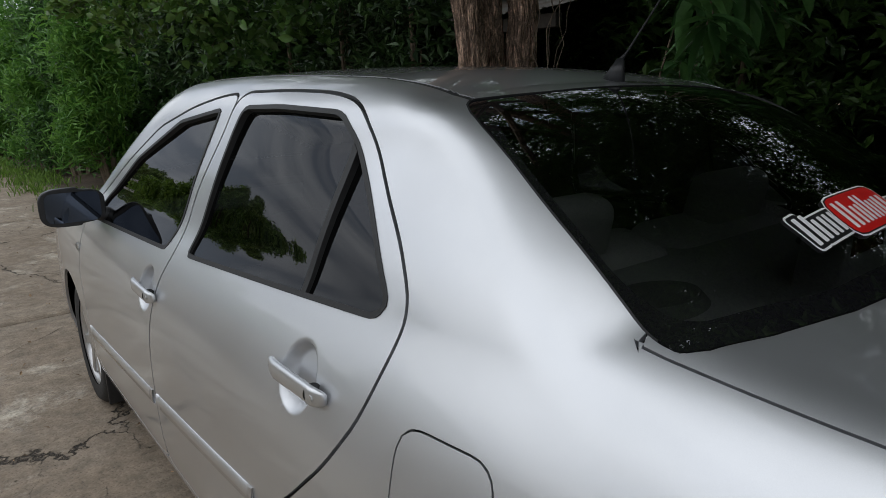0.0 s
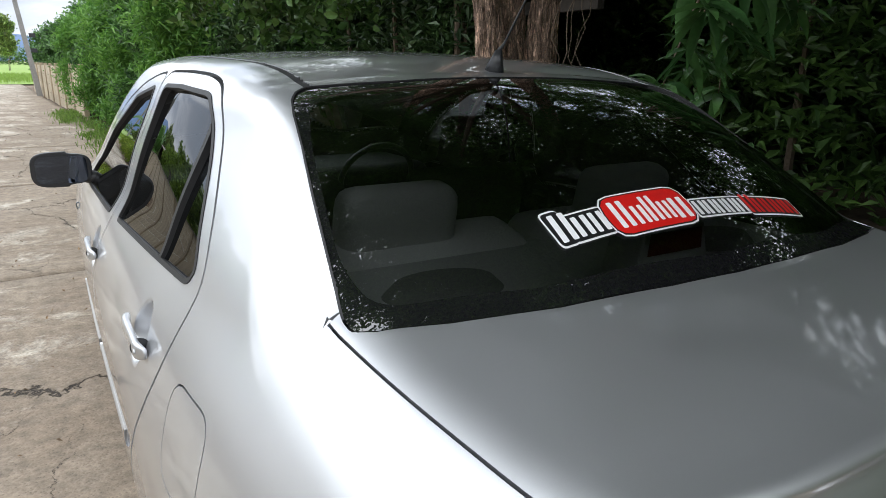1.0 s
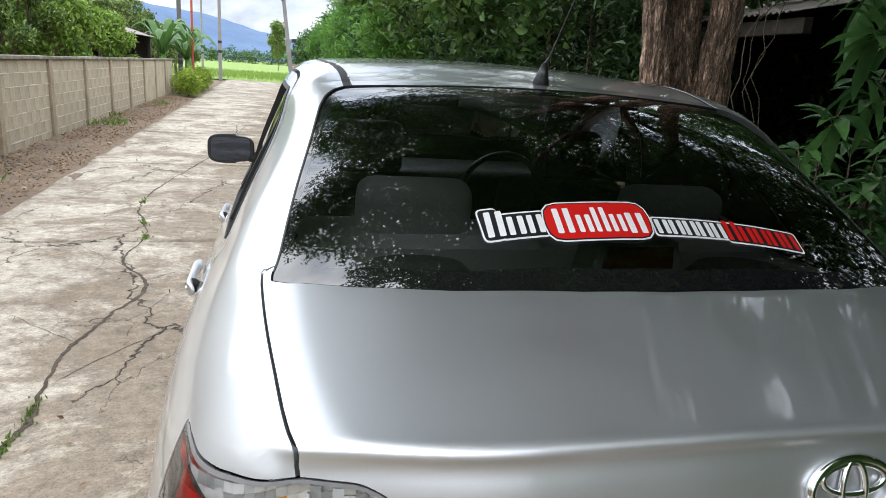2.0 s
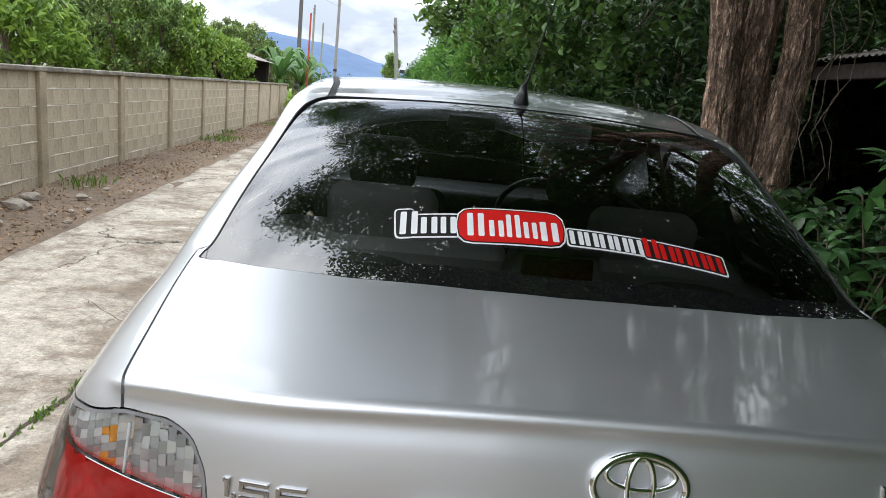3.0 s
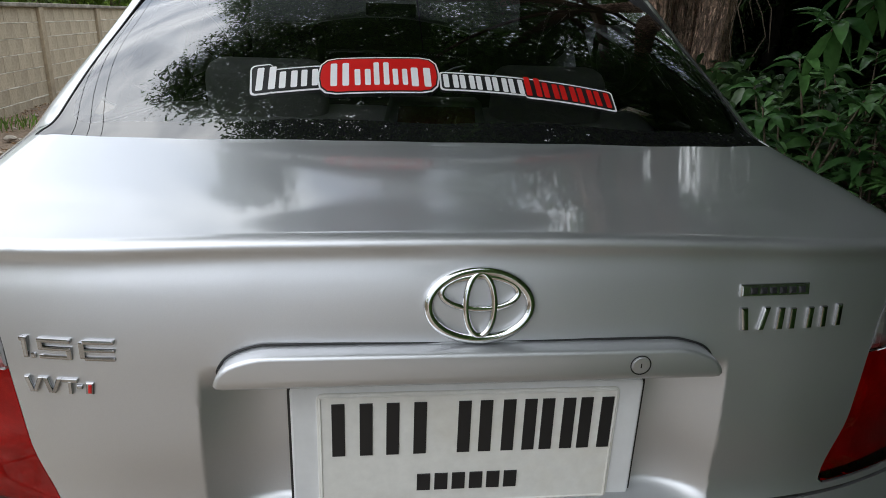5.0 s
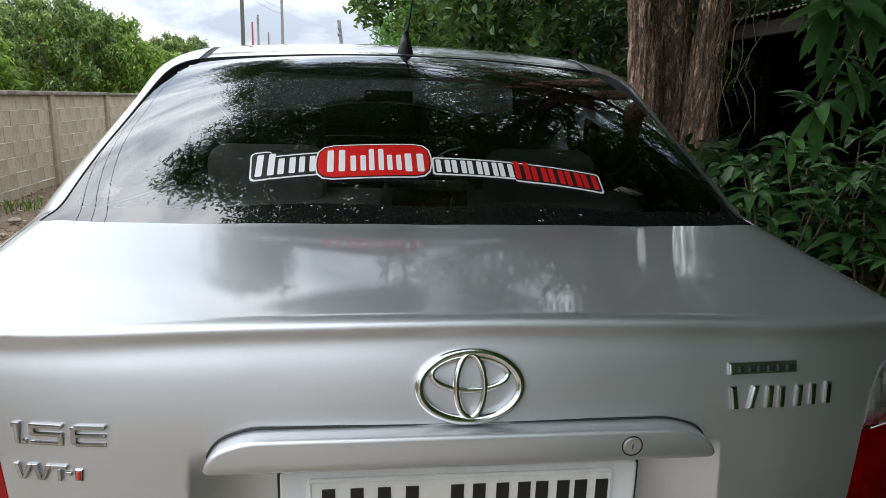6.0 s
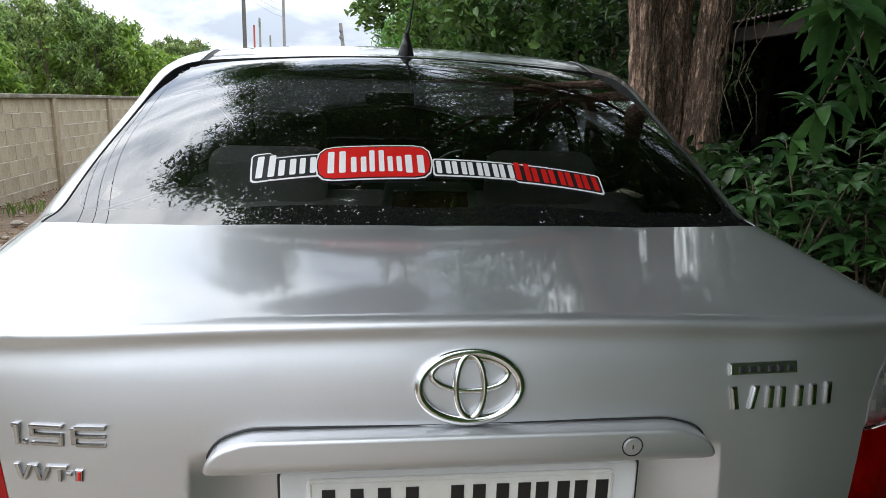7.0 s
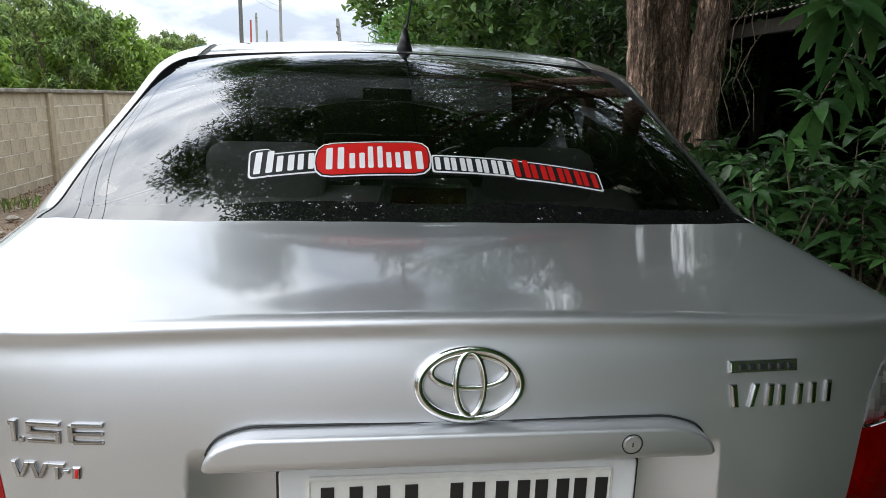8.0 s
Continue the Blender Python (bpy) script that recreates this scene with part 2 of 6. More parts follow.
def bark_surface():
    """Grey-brown bark: long upright fissures, broken crosswise into flat scales."""
    m = material("rough_bark", (0.76, 0.51, 0.37), 0.95, vary=0.30, grain=55.0, stains=0.45, stain_color=(0.42, 0.28, 0.19), stain_scale=5.0)
    t = m.node_tree
    b = t.nodes["Principled BSDF"]
    at = node(t, "ShaderNodeTexCoord").outputs["Object"]
    base = b.inputs["Base Color"].links[0].from_socket
    wob = node(t, "ShaderNodeTexNoise", {"Scale": 5.0, "Detail": 6.0, "Roughness": 0.6})
    add = node(t, "ShaderNodeVectorMath")
    add.operation = "MULTIPLY_ADD"
    add.inputs[1].default_value = (0.05, 0.05, 0.14)
    t.links.new(at, wob.inputs["Vector"])
    t.links.new(wob.outputs["Color"], add.inputs[0])
    t.links.new(at, add.inputs[2])
    heights = []
    for scale, tall, lo, hi, low in ((20.0, 0.20, 0.0, 0.075, 0.12), (46.0, 0.36, 0.0, 0.10, 0.5)):
        stretch = node(t, "ShaderNodeMapping", {"Scale": (1.0, 1.0, tall)})
        fibre = node(t, "ShaderNodeTexNoise", {"Scale": scale, "Detail": 4.0, "Roughness": 0.62})
        t.links.new(add.outputs[0], stretch.inputs[0])
        t.links.new(stretch.outputs[0], fibre.inputs["Vector"])
        off = node(t, "ShaderNodeMath", {1: 0.5})
        off.operation = "SUBTRACT"
        t.links.new(fibre.outputs[0], off.inputs[0])
        fold = node(t, "ShaderNodeMath")
        fold.operation = "ABSOLUTE"
        t.links.new(off.outputs[0], fold.inputs[0])
        line = node(t, "ShaderNodeMapRange", {"From Min": lo, "From Max": hi, "To Min": low, "To Max": 1.0})
        t.links.new(fold.outputs[0], line.inputs[0])
        heights.append(line.outputs[0])
    both = node(t, "ShaderNodeMath")
    both.operation = "MULTIPLY"
    t.links.new(heights[0], both.inputs[0])
    t.links.new(heights[1], both.inputs[1])
    dark = mixer(t, "MULTIPLY", {0: 0.85})
    t.links.new(base, dark.inputs[6])
    t.links.new(both.outputs[0], dark.inputs[7])
    t.links.new(dark.outputs[2], b.inputs["Base Color"])
    bp = node(t, "ShaderNodeBump", {"Strength": 1.0, "Distance": 0.03})
    t.links.new(both.outputs[0], bp.inputs["Height"])
    t.links.new(bp.outputs[0], b.inputs["Normal"])
    return m


BARK = bark_surface()
TWIG = material("twig", (0.16, 0.12, 0.085), 0.9, vary=0.3, grain=30.0)
LEAF = material("leaf", (0.072, 0.172, 0.052), 0.42, translucent=0.3, per_island=True, spread=((0.25, 0.32, 0.3), (2.0, 1.75, 1.4)))
LEAF_BRIGHT = material("bright_leaf", (0.125, 0.29, 0.06), 0.45, translucent=0.35, per_island=True, spread=((0.5, 0.6, 0.5), (1.5, 1.3, 1.1)))
# Leaf colour with the deep shade under the trees painted in.
LEAF_SHADE = material("shade_leaf", (0.045, 0.095, 0.032), 0.4, translucent=0.15, per_island=True, spread=((0.4, 0.45, 0.45), (1.5, 1.4, 1.2)))
LEAF_DARK = material("dark_leaf", (0.088, 0.18, 0.048), 0.35, translucent=0.32, per_island=True, spread=((0.45, 0.5, 0.5), (1.5, 1.4, 1.2)))

# ---- mesh helpers ----
def part(name, bm, material, parent=None, label=""):
    """Links a bmesh, or (vertices, faces), as one mesh object."""
    me = bpy.data.meshes.new(name)
    if isinstance(bm, tuple):
        me.from_pydata(bm[0], [], bm[1])
    else:
        bm.to_mesh(me)
        bm.free()
    me.materials.append(material)
    ob = new(name, me)
    if parent is not None:
        ob.parent = parent
    if label:
        ob["label"] = label
    return ob


def smooth(ob):
    ob.data.polygons.foreach_set("use_smooth", [True] * len(ob.data.polygons))
    return ob


def thing(name, label, category, group="", at=(0, 0, 0), turn=0.0):
    ob = new(name)
    ob.empty_display_size = 0.1
    ob.matrix_basis = pose(*at, 0, 0, turn)
    return tagged(ob, label, category, group)


def box(bm, lo, hi, bevel=0.0, m=None):
    """Adds a box, its edges rounded."""
    c = [(a + b) / 2 for a, b in zip(lo, hi)]
    g = bmesh.ops.create_cube(bm, size=1, matrix=(m or Matrix()) @ Matrix.Translation(c) @ Matrix.Diagonal((*[max(b - a, 1e-4) for a, b in zip(lo, hi)], 1)))
    if bevel:
        edges = {e for v in g["verts"] for e in v.link_edges}
        bmesh.ops.bevel(bm, geom=list(edges), offset=bevel, segments=2, affect="EDGES", profile=0.6)
    return bm


def tube(points, radii, sides=8, cap=True):
    """Vertices and faces of a tapering tube along points."""
    pts = [Vector(p) for p in points]
    vs, fs = [], []
    side = None
    for i, p in enumerate(pts):
        d = (pts[min(i + 1, len(pts) - 1)] - pts[max(i - 1, 0)]).normalized()
        side = (side - d * side.dot(d)).normalized() if side else d.orthogonal().normalized()
        up = d.cross(side)
        for k in range(sides):
            a = 2 * math.pi * k / sides
            vs.append(p + (side * math.cos(a) + up * math.sin(a)) * radii[i])
    for i in range(len(pts) - 1):
        for k in range(sides):
            a, b = i * sides + k, i * sides + (k + 1) % sides
            fs.append((a, b, b + sides, a + sides))
    if cap:
        fs += [tuple(range(sides))[::-1], tuple(range((len(pts) - 1) * sides, len(pts) * sides))]
    return vs, fs


def joined(pieces):
    vs, fs = [], []
    for v, f in pieces:
        n = len(vs)
        vs += [tuple(p) for p in v]
        fs += [tuple(i + n for i in q) for q in f]
    return vs, fs


def triangles(name, v, t, material, parent=None, normals=None, label=""):
    """A mesh object from arrays of vertices and triangles, shaded by the given normals."""
    me = bpy.data.meshes.new(name)
    me.vertices.add(len(v))
    me.vertices.foreach_set("co", np.asarray(v, np.float32).ravel())
    me.loops.add(len(t) * 3)
    me.loops.foreach_set("vertex_index", np.asarray(t, np.int32).ravel())
    me.polygons.add(len(t))
    me.polygons.foreach_set("loop_start", np.arange(len(t), dtype=np.int32) * 3)
    me.polygons.foreach_set("use_smooth", np.full(len(t), normals is not None))
    me.update(calc_edges=True)
    me.materials.append(material)
    if normals is not None:
        me.normals_split_custom_set_from_vertices(np.asarray(normals, float).tolist())
    ob = new(name, me)
    if parent is not None:
        ob.parent = parent
    if label:
        ob["label"] = label
    return ob

# ---- the car's outer form: a field that is zero on the skin ----
def spline(xs, ys):
    """Natural cubic spline through the given stations."""
    xs, ys = np.array(xs, float), np.array(ys, float)
    n, h = len(xs), np.diff(xs)
    a, b = np.eye(n), np.zeros(n)
    for i in range(1, n - 1):
        a[i, i - 1:i + 2] = h[i - 1], 2 * (h[i - 1] + h[i]), h[i]
        b[i] = 6 * ((ys[i + 1] - ys[i]) / h[i] - (ys[i] - ys[i - 1]) / h[i - 1])
    m = np.linalg.solve(a, b)

    def value(x):
        x = np.clip(x, xs[0], xs[-1])
        i = np.clip(np.searchsorted(xs, x) - 1, 0, n - 2)
        u, v = xs[i + 1] - x, x - xs[i]
        return (m[i] * u ** 3 + m[i + 1] * v ** 3) / (6 * h[i]) + (ys[i] / h[i] - m[i] * h[i] / 6) * u + (ys[i + 1] / h[i] - m[i + 1] * h[i] / 6) * v
    return value


def smax(a, b, k):
    """The greater of two, rounded over a width k."""
    h = np.maximum(k - np.abs(a - b), 0) / k
    return np.maximum(a, b) + h * h * k * 0.25


def smin(a, b, k):
    return -smax(-a, -b, k)


def ramp(x, a, b):
    u = np.clip((x - a) / (b - a), 0, 1)
    return u * u * (3 - 2 * u)


SIDE = spline((0.1, 0.2, 0.30, 0.45, 0.60, 0.75, 0.85, 0.92, 0.98, 1.04, 1.10, 1.20, 1.30, 1.39, 1.50),
              (0.74, 0.80, 0.836, 0.855, 0.861, 0.858, 0.838, 0.812, 0.780, 0.748, 0.727, 0.694, 0.655, 0.622, 0.58))
TAPER = spline((-0.1, 0.15, 0.35, 0.6, 1.0, 1.6, 2.6, 3.4, 3.9, 4.4), (0.20, 0.118, 0.078, 0.047, 0.022, 0.006, 0.0, 0.012, 0.05, 0.14))
DECK = spline((0.0, 0.12, 0.20, 0.30, 0.40, 0.50, 0.80), (1.070, 1.0695, 1.0705, 1.0765, 1.087, 1.100, 1.145))
REAR = spline((0.20, 0.35, 0.50, 0.62, 0.68, 0.74, 0.82, 0.90, 0.95, 0.985, 1.010, 1.028, 1.040, 1.051, 1.062, 1.074, 1.10, 1.20),
              (0.07, 0.015, 0.0, 0.01, 0.035, 0.078, 0.086, 0.0905, 0.0945, 0.0990, 0.1038, 0.1085, 0.1125, 0.1138, 0.1115, 0.116, 0.135, 0.24))


def top_height(a, y):
    deck = DECK(y) - 0.066 * a * a
    d = np.minimum(y - 0.475, 0.7)
    glass = 1.092 + 0.3 * np.maximum(y - 1.175, 0) + 0.805 * d - 0.505 * d * d - (0.235 - 0.145 * ramp(y, 0.85, 1.25) + 0.22 * a * a * ramp(y, 1.2, 0.8)) * a * a
    roof = 1.457 - 0.053 * (y - 2.0) ** 2 - 0.09 * a * a
    screen = 1.03 + (3.36 - y) * 0.585 - 0.055 * (3.36 - y) ** 2 - 0.22 * a * a
    hood = 0.985 - 0.11 * (y - 3.3) - 0.16 * np.maximum(y - 3.6, 0) ** 2 - 0.10 * a * a
    rear = smax(deck, glass, 0.012)
    front = smax(screen, hood, 0.03)
    return smin(smin(rear, roof, 0.05), front, 0.08)


def middle(y):
    """The car stands a touch askew to the lane: its middle line."""
    return -0.012 * ramp(y, 0.12, 0.60) - 0.008 * ramp(y, 0.40, 0.85)


def pane_normals(v):
    """The rear window's own even curve, undisturbed by the sheet metal round it."""
    x, y = v[:, 0] - middle(v[:, 1]), v[:, 1]
    gx = 2 * (0.225 - 0.135 * ramp(y, 0.85, 1.25)) * x
    gy = -(0.3 * (y > 1.175) + 0.805 - 1.01 * np.minimum(y - 0.475, 0.7)) + 0.0 * x
    n = np.stack([gx, gy, np.ones(len(v))], 1)
    n = n / np.linalg.norm(n, axis=1, keepdims=True)
    skin, _ = slope(v)
    near_ = np.maximum(ramp((n * skin).sum(1), 0.90, 0.975), ramp(np.abs(x) - 0.22 * ramp(y, 0.95, 0.7), 0.50, 0.44))[:, None]
    n = skin + (n - skin) * near_
    return n / np.linalg.norm(n, axis=1, keepdims=True)


def dimple(y, z, cy, cz, r, deep):
    return deep * (1 - ramp(np.hypot(y - cy, (z - cz) * 0.95), r * 0.55, r))


def hollow(a):
    """The recess round the plate: a crisp rim, then a wall that eases into a flat floor."""
    u = np.clip((0.287 - a) / 0.085, 0, 1)
    return u * (2 - u)


def body_field(x, y, z):
    a = np.abs(x - middle(y))
    side = a - (SIDE(z) - TAPER(y) * (0.6 + 0.4 * ramp(z, 0.3, 0.9)) - 0.06 * ramp(z, 1.04, 1.3) * ramp(y, 1.7, 0.8) - 0.011 * ramp(z, 0.92, 1.14) * ramp(y, 0.30, 0.70) * ramp(y, 1.05, 0.65))
    side = side + dimple(y, z, 1.232, 0.884, 0.064, 0.026) + dimple(y, z, 2.148, 0.848, 0.064, 0.026)
    top = z - top_height(a, y)
    tail = REAR(z + (0.065 * a * a + 0.006 * ramp(a, 0.48, 0.62) + 0.05 * ramp(a, 0.62, 0.76)) * ramp(z, 0.80, 1.03)) + 0.032 * hollow(a) * ramp(z, 0.935, 0.905) * ramp(z, 0.735, 0.76) + 0.06 * a * a + 0.8 * np.maximum(a - 0.35, 0) ** 2 - y
    nose = y - (4.27 - 0.12 * ((z - 0.5) / 0.4) ** 2 - 0.25 * a * a)
    belly = 0.19 + 0.06 * ramp(y, 0.9, 0.0) - z
    width = 0.100 - 0.058 * ramp(y, 0.60, 0.98) + 0.05 * ramp(y, 1.12, 1.4)
    f = smax(side, top, width)
    f = smax(f, tail, 0.015 + 0.075 * ramp(a, 0.58, 0.74))
    return smax(smax(f, nose, 0.12), belly, 0.08)

# ---- the car's skin as a mesh, and its cutting into panels ----
def skin_mesh(cell=0.017):
    """Vertices and triangles on the zero of body_field."""
    xs, ys, zs = np.arange(-0.93, 0.93, cell), np.arange(-0.04, 4.36, cell), np.arange(0.12, 1.52, cell)
    f = np.empty((len(xs), len(ys), len(zs)), np.float32)
    for i, x in enumerate(xs):
        f[i] = body_field(np.full((1, 1), x), ys[:, None], zs[None, :])
    inside = f < 0
    nx, ny, nz = (n - 1 for n in f.shape)
    total, count = np.zeros((nx, ny, nz, 3), np.float32), np.zeros((nx, ny, nz), np.int16)
    corner = [(a, b, c) for a in (0, 1) for b in (0, 1) for c in (0, 1)]
    part_of = lambda g, o: g[o[0]:o[0] + nx, o[1]:o[1] + ny, o[2]:o[2] + nz]
    for o in corner:
        for axis in range(3):
            if o[axis] == 0:
                e = tuple(v + (k == axis) for k, v in enumerate(o))
                fa, fb = part_of(f, o), part_of(f, e)
                cross = (fa < 0) != (fb < 0)
                u = np.where(cross, fa / np.where(cross, fa - fb, 1), 0)
                for k in range(3):
                    total[..., k] += np.where(cross, o[k] + (u if k == axis else 0), 0)
                count += cross
    active = count > 0
    number = np.full(active.shape, -1, np.int64)
    number[active] = np.arange(active.sum())
    cells = np.argwhere(active)
    v = (cells + total[active] / count[active][:, None]) * cell + (xs[0], ys[0], zs[0])
    quads = []
    for axis in range(3):
        b, c = (axis + 1) % 3, (axis + 2) % 3
        lo = [slice(1, n - 1) for n in f.shape]
        hi = list(lo)
        lo[axis], hi[axis] = slice(0, f.shape[axis] - 1), slice(1, f.shape[axis])
        cross = np.argwhere(inside[tuple(lo)] != inside[tuple(hi)])
        base = cross + [0 if k == axis else 1 for k in range(3)]
        flip = inside[tuple(base.T)]
        step = np.eye(3, dtype=int)
        ring = [base - step[b] - step[c], base - step[c], base, base - step[b]]
        q = np.stack([number[tuple(r.T)] for r in ring], 1)
        quads.append(np.where(flip[:, None], q, q[:, ::-1]))
    q = np.concatenate(quads)
    q = q[(q >= 0).all(1)]
    t = np.concatenate([q[:, [0, 1, 2]], q[:, [0, 2, 3]]])
    return settle(v, 4), t


def slope(v, h=0.0015):
    g = np.stack([body_field(*(v + d).T) - body_field(*(v - d).T) for d in np.eye(3) * h], 1)
    return g / np.maximum(np.linalg.norm(g, axis=1, keepdims=True), 1e-9), np.linalg.norm(g, axis=1) / (2 * h)


def settle(v, rounds=2):
    """Draws points onto the skin."""
    for _ in range(rounds):
        n, size = slope(v)
        v = v - n * (np.clip(body_field(*v.T) / np.maximum(size, 0.3), -0.02, 0.02))[:, None]
    return v


def cut(v, t, field, level=0.0):
    """Splits the triangles along field == level."""
    s = field(v) - level
    s[np.abs(s) < 4e-4] = 4e-4
    sign = s > 0
    mixed = sign[t].any(1) & ~sign[t].all(1)
    if not mixed.any():
        return v, t
    m = t[mixed]
    odd = np.where(sign[m].sum(1) == 1, np.argmax(sign[m], 1), np.argmin(sign[m], 1))
    r = np.arange(len(m))
    a, b, c = m[r, odd], m[r, (odd + 1) % 3], m[r, (odd + 2) % 3]
    keys = np.concatenate([np.sort(np.stack([a, b], 1), 1), np.sort(np.stack([a, c], 1), 1)])
    edges, back = np.unique(keys, axis=0, return_inverse=True)
    back = back.ravel()
    u = s[edges[:, 0]] / (s[edges[:, 0]] - s[edges[:, 1]])
    fresh = settle(v[edges[:, 0]] + (v[edges[:, 1]] - v[edges[:, 0]]) * u[:, None], 1)
    p, q = back[:len(m)] + len(v), back[len(m):] + len(v)
    return np.concatenate([v, fresh]), np.concatenate([t[~mixed], np.stack([a, p, q], 1), np.stack([p, b, c], 1), np.stack([p, c, q], 1)])


def refine(v, t, near):
    """Halves the edges of the triangles within a region, and settles the new points."""
    flag = near(v)
    e = np.sort(np.concatenate([t[:, [0, 1]], t[:, [1, 2]], t[:, [2, 0]]]), 1)
    edges, back = np.unique(e, axis=0, return_inverse=True)
    back = back.ravel().reshape(3, -1).T
    split = flag[edges].all(1)
    number = np.full(len(edges), -1)
    number[split] = len(v) + np.arange(split.sum())
    fresh = settle(v[edges[split]].mean(1), 2)
    m = number[back]
    k = (m >= 0).sum(1)
    out = [t[k == 0]]
    q, n = t[k == 3], m[k == 3]
    out += [np.stack([q[:, 0], n[:, 0], n[:, 2]], 1), np.stack([n[:, 0], q[:, 1], n[:, 1]], 1), np.stack([n[:, 2], n[:, 1], q[:, 2]], 1), n]
    q, n = t[k == 1], m[k == 1]
    i, r = np.argmax(n >= 0, 1), np.arange(len(q))
    a, b, c, x = q[r, i], q[r, (i + 1) % 3], q[r, (i + 2) % 3], n[r, i]
    out += [np.stack([a, x, c], 1), np.stack([x, b, c], 1)]
    return np.concatenate([v, fresh]), np.concatenate(out)


def outline(points):
    """Signed distance in a plane to a closed outline, negative inside."""
    p = np.array(points, float)

    def distance(a, b):
        d, inside = np.full(len(a), 1e9), np.zeros(len(a), bool)
        for (x0, y0), (x1, y1) in zip(p, np.roll(p, -1, 0)):
            ex, ey = x1 - x0, y1 - y0
            u = np.clip(((a - x0) * ex + (b - y0) * ey) / (ex * ex + ey * ey), 0, 1)
            d = np.minimum(d, (a - x0 - u * ex) ** 2 + (b - y0 - u * ey) ** 2)
            inside ^= ((y0 > b) != (y1 > b)) & (a < ex * (b - y0) / (ey if ey else 1e-9) + x0)
        return np.where(inside, -1, 1) * np.sqrt(d)
    return distance


def rounded(points, radius, steps=5):
    """The outline's corners as arcs."""
    out, n = [], len(points)
    for i in range(n):
        p, a, b = (Vector(points[k % n]) for k in (i, i - 1, i + 1))
        ra = min(radius, (a - p).length * 0.45)
        rb = min(radius, (b - p).length * 0.45)
        s, e = p + (a - p).normalized() * ra, p + (b - p).normalized() * rb
        for k in range(steps + 1):
            u = k / steps
            out.append(tuple(s * (1 - u) ** 2 + p * 2 * u * (1 - u) + e * u * u))
    return out


def panel(name, v, t, pick, normals, material, parent, label="", depth=0.010, lift=0.0, skirt=True, lean=0.0):
    """The picked triangles as a sheet with turned-in edges."""
    tri = t[pick]
    used, tri = np.unique(tri, return_inverse=True)
    tri = tri.reshape(-1, 3)
    pv, pn = v[used] + normals[used] * lift, normals[used]
    if lean:
        pv = pv - pn * lean * np.maximum(pv[:, 2:] - 0.95, 0)
        pn = pn + np.array((0, 0, lean * 1.1))
        pn = pn / np.linalg.norm(pn, axis=1, keepdims=True)
    if skirt and depth:
        e = np.sort(np.concatenate([tri[:, [0, 1]], tri[:, [1, 2]], tri[:, [2, 0]]]), 1)
        d = np.concatenate([tri[:, [0, 1]], tri[:, [1, 2]], tri[:, [2, 0]]])
        _, first, count = np.unique(e, axis=0, return_index=True, return_counts=True)
        rim = d[first[count == 1]]
        n, k = len(pv), len(rim)
        top, low = pv[rim.ravel()], (pv - pn * depth)[rim.ravel()]
        along = pv[rim[:, 1]] - pv[rim[:, 0]]
        out = np.repeat(np.cross(along, pn[rim[:, 0]]), 2, 0)
        out /= np.maximum(np.linalg.norm(out, axis=1, keepdims=True), 1e-9)
        i = np.arange(k) * 2
        skirt_t = np.concatenate([np.stack([n + i + 1, n + i, n + 2 * k + i], 1), np.stack([n + i + 1, n + 2 * k + i, n + 2 * k + i + 1], 1)])
        pv = np.concatenate([pv, top, low])
        pn = np.concatenate([pn, out, out])
        tri = np.concatenate([tri, skirt_t])
    return triangles(name, pv, tri, material, parent, pn, label)

# ---- the ground, road and wall ----
LANE = pose(0, 0, 0, 0, 0, 3.4)


def lane(x, y, z=0.0):
    return tuple(LANE @ Vector((x, y, z)))


rng = np.random.default_rng(5)


def sheet(name, x0, x1, y0, y1, nx, ny, mat, height, label):
    vs, fs = [], []
    for j in range(ny + 1):
        for i in range(nx + 1):
            x, y = x0 + (x1 - x0) * i / nx, y0 + (y1 - y0) * j / ny
            vs.append(lane(x, y, height(x, y)))
    for j in range(ny):
        for i in range(nx):
            a = j * (nx + 1) + i
            fs.append((a, a + 1, a + nx + 2, a + nx + 1))
    return tagged(smooth(part(name, (vs, fs), mat)), label, name, kind="structure")


ground = tagged(part("ground", ([(-4000, -4000, -0.06), (4000, -4000, -0.06), (4000, 4000, -0.06), (-4000, 4000, -0.06)], [(0, 1, 2, 3)]), SOIL), "brown earth with dry leaves and weeds", "ground", kind="structure")
sheet("verge", -4.4, -2.6, -16, 30, 24, 300, SOIL, lambda x, y: -0.02 + 0.05 * noise.noise((x * 2.2, y * 2.2, 3)) + 0.06 * max(0, -3.2 - x), "earth verge with leaf litter along the wall")
sheet("verge", 0.9, 7.0, -10, 30, 40, 200, SHADE_SOIL, lambda x, y: -0.03 + 0.05 * noise.noise((x * 1.6, y * 1.6, 8)) + 0.03 * (x - 0.9), "shaded earth under the trees")
road = thing("road", "old cracked concrete road with stains and worn patches", "road")
tagged(road, kind="structure")
y = -16.0
k = 0
slabs = []


def bumps(gx, gy, k):
    return 0.006 * noise.noise((gx * 0.7, gy * 0.7, 2)) + 0.004 * noise.noise((k * 2.3, 1, 1))


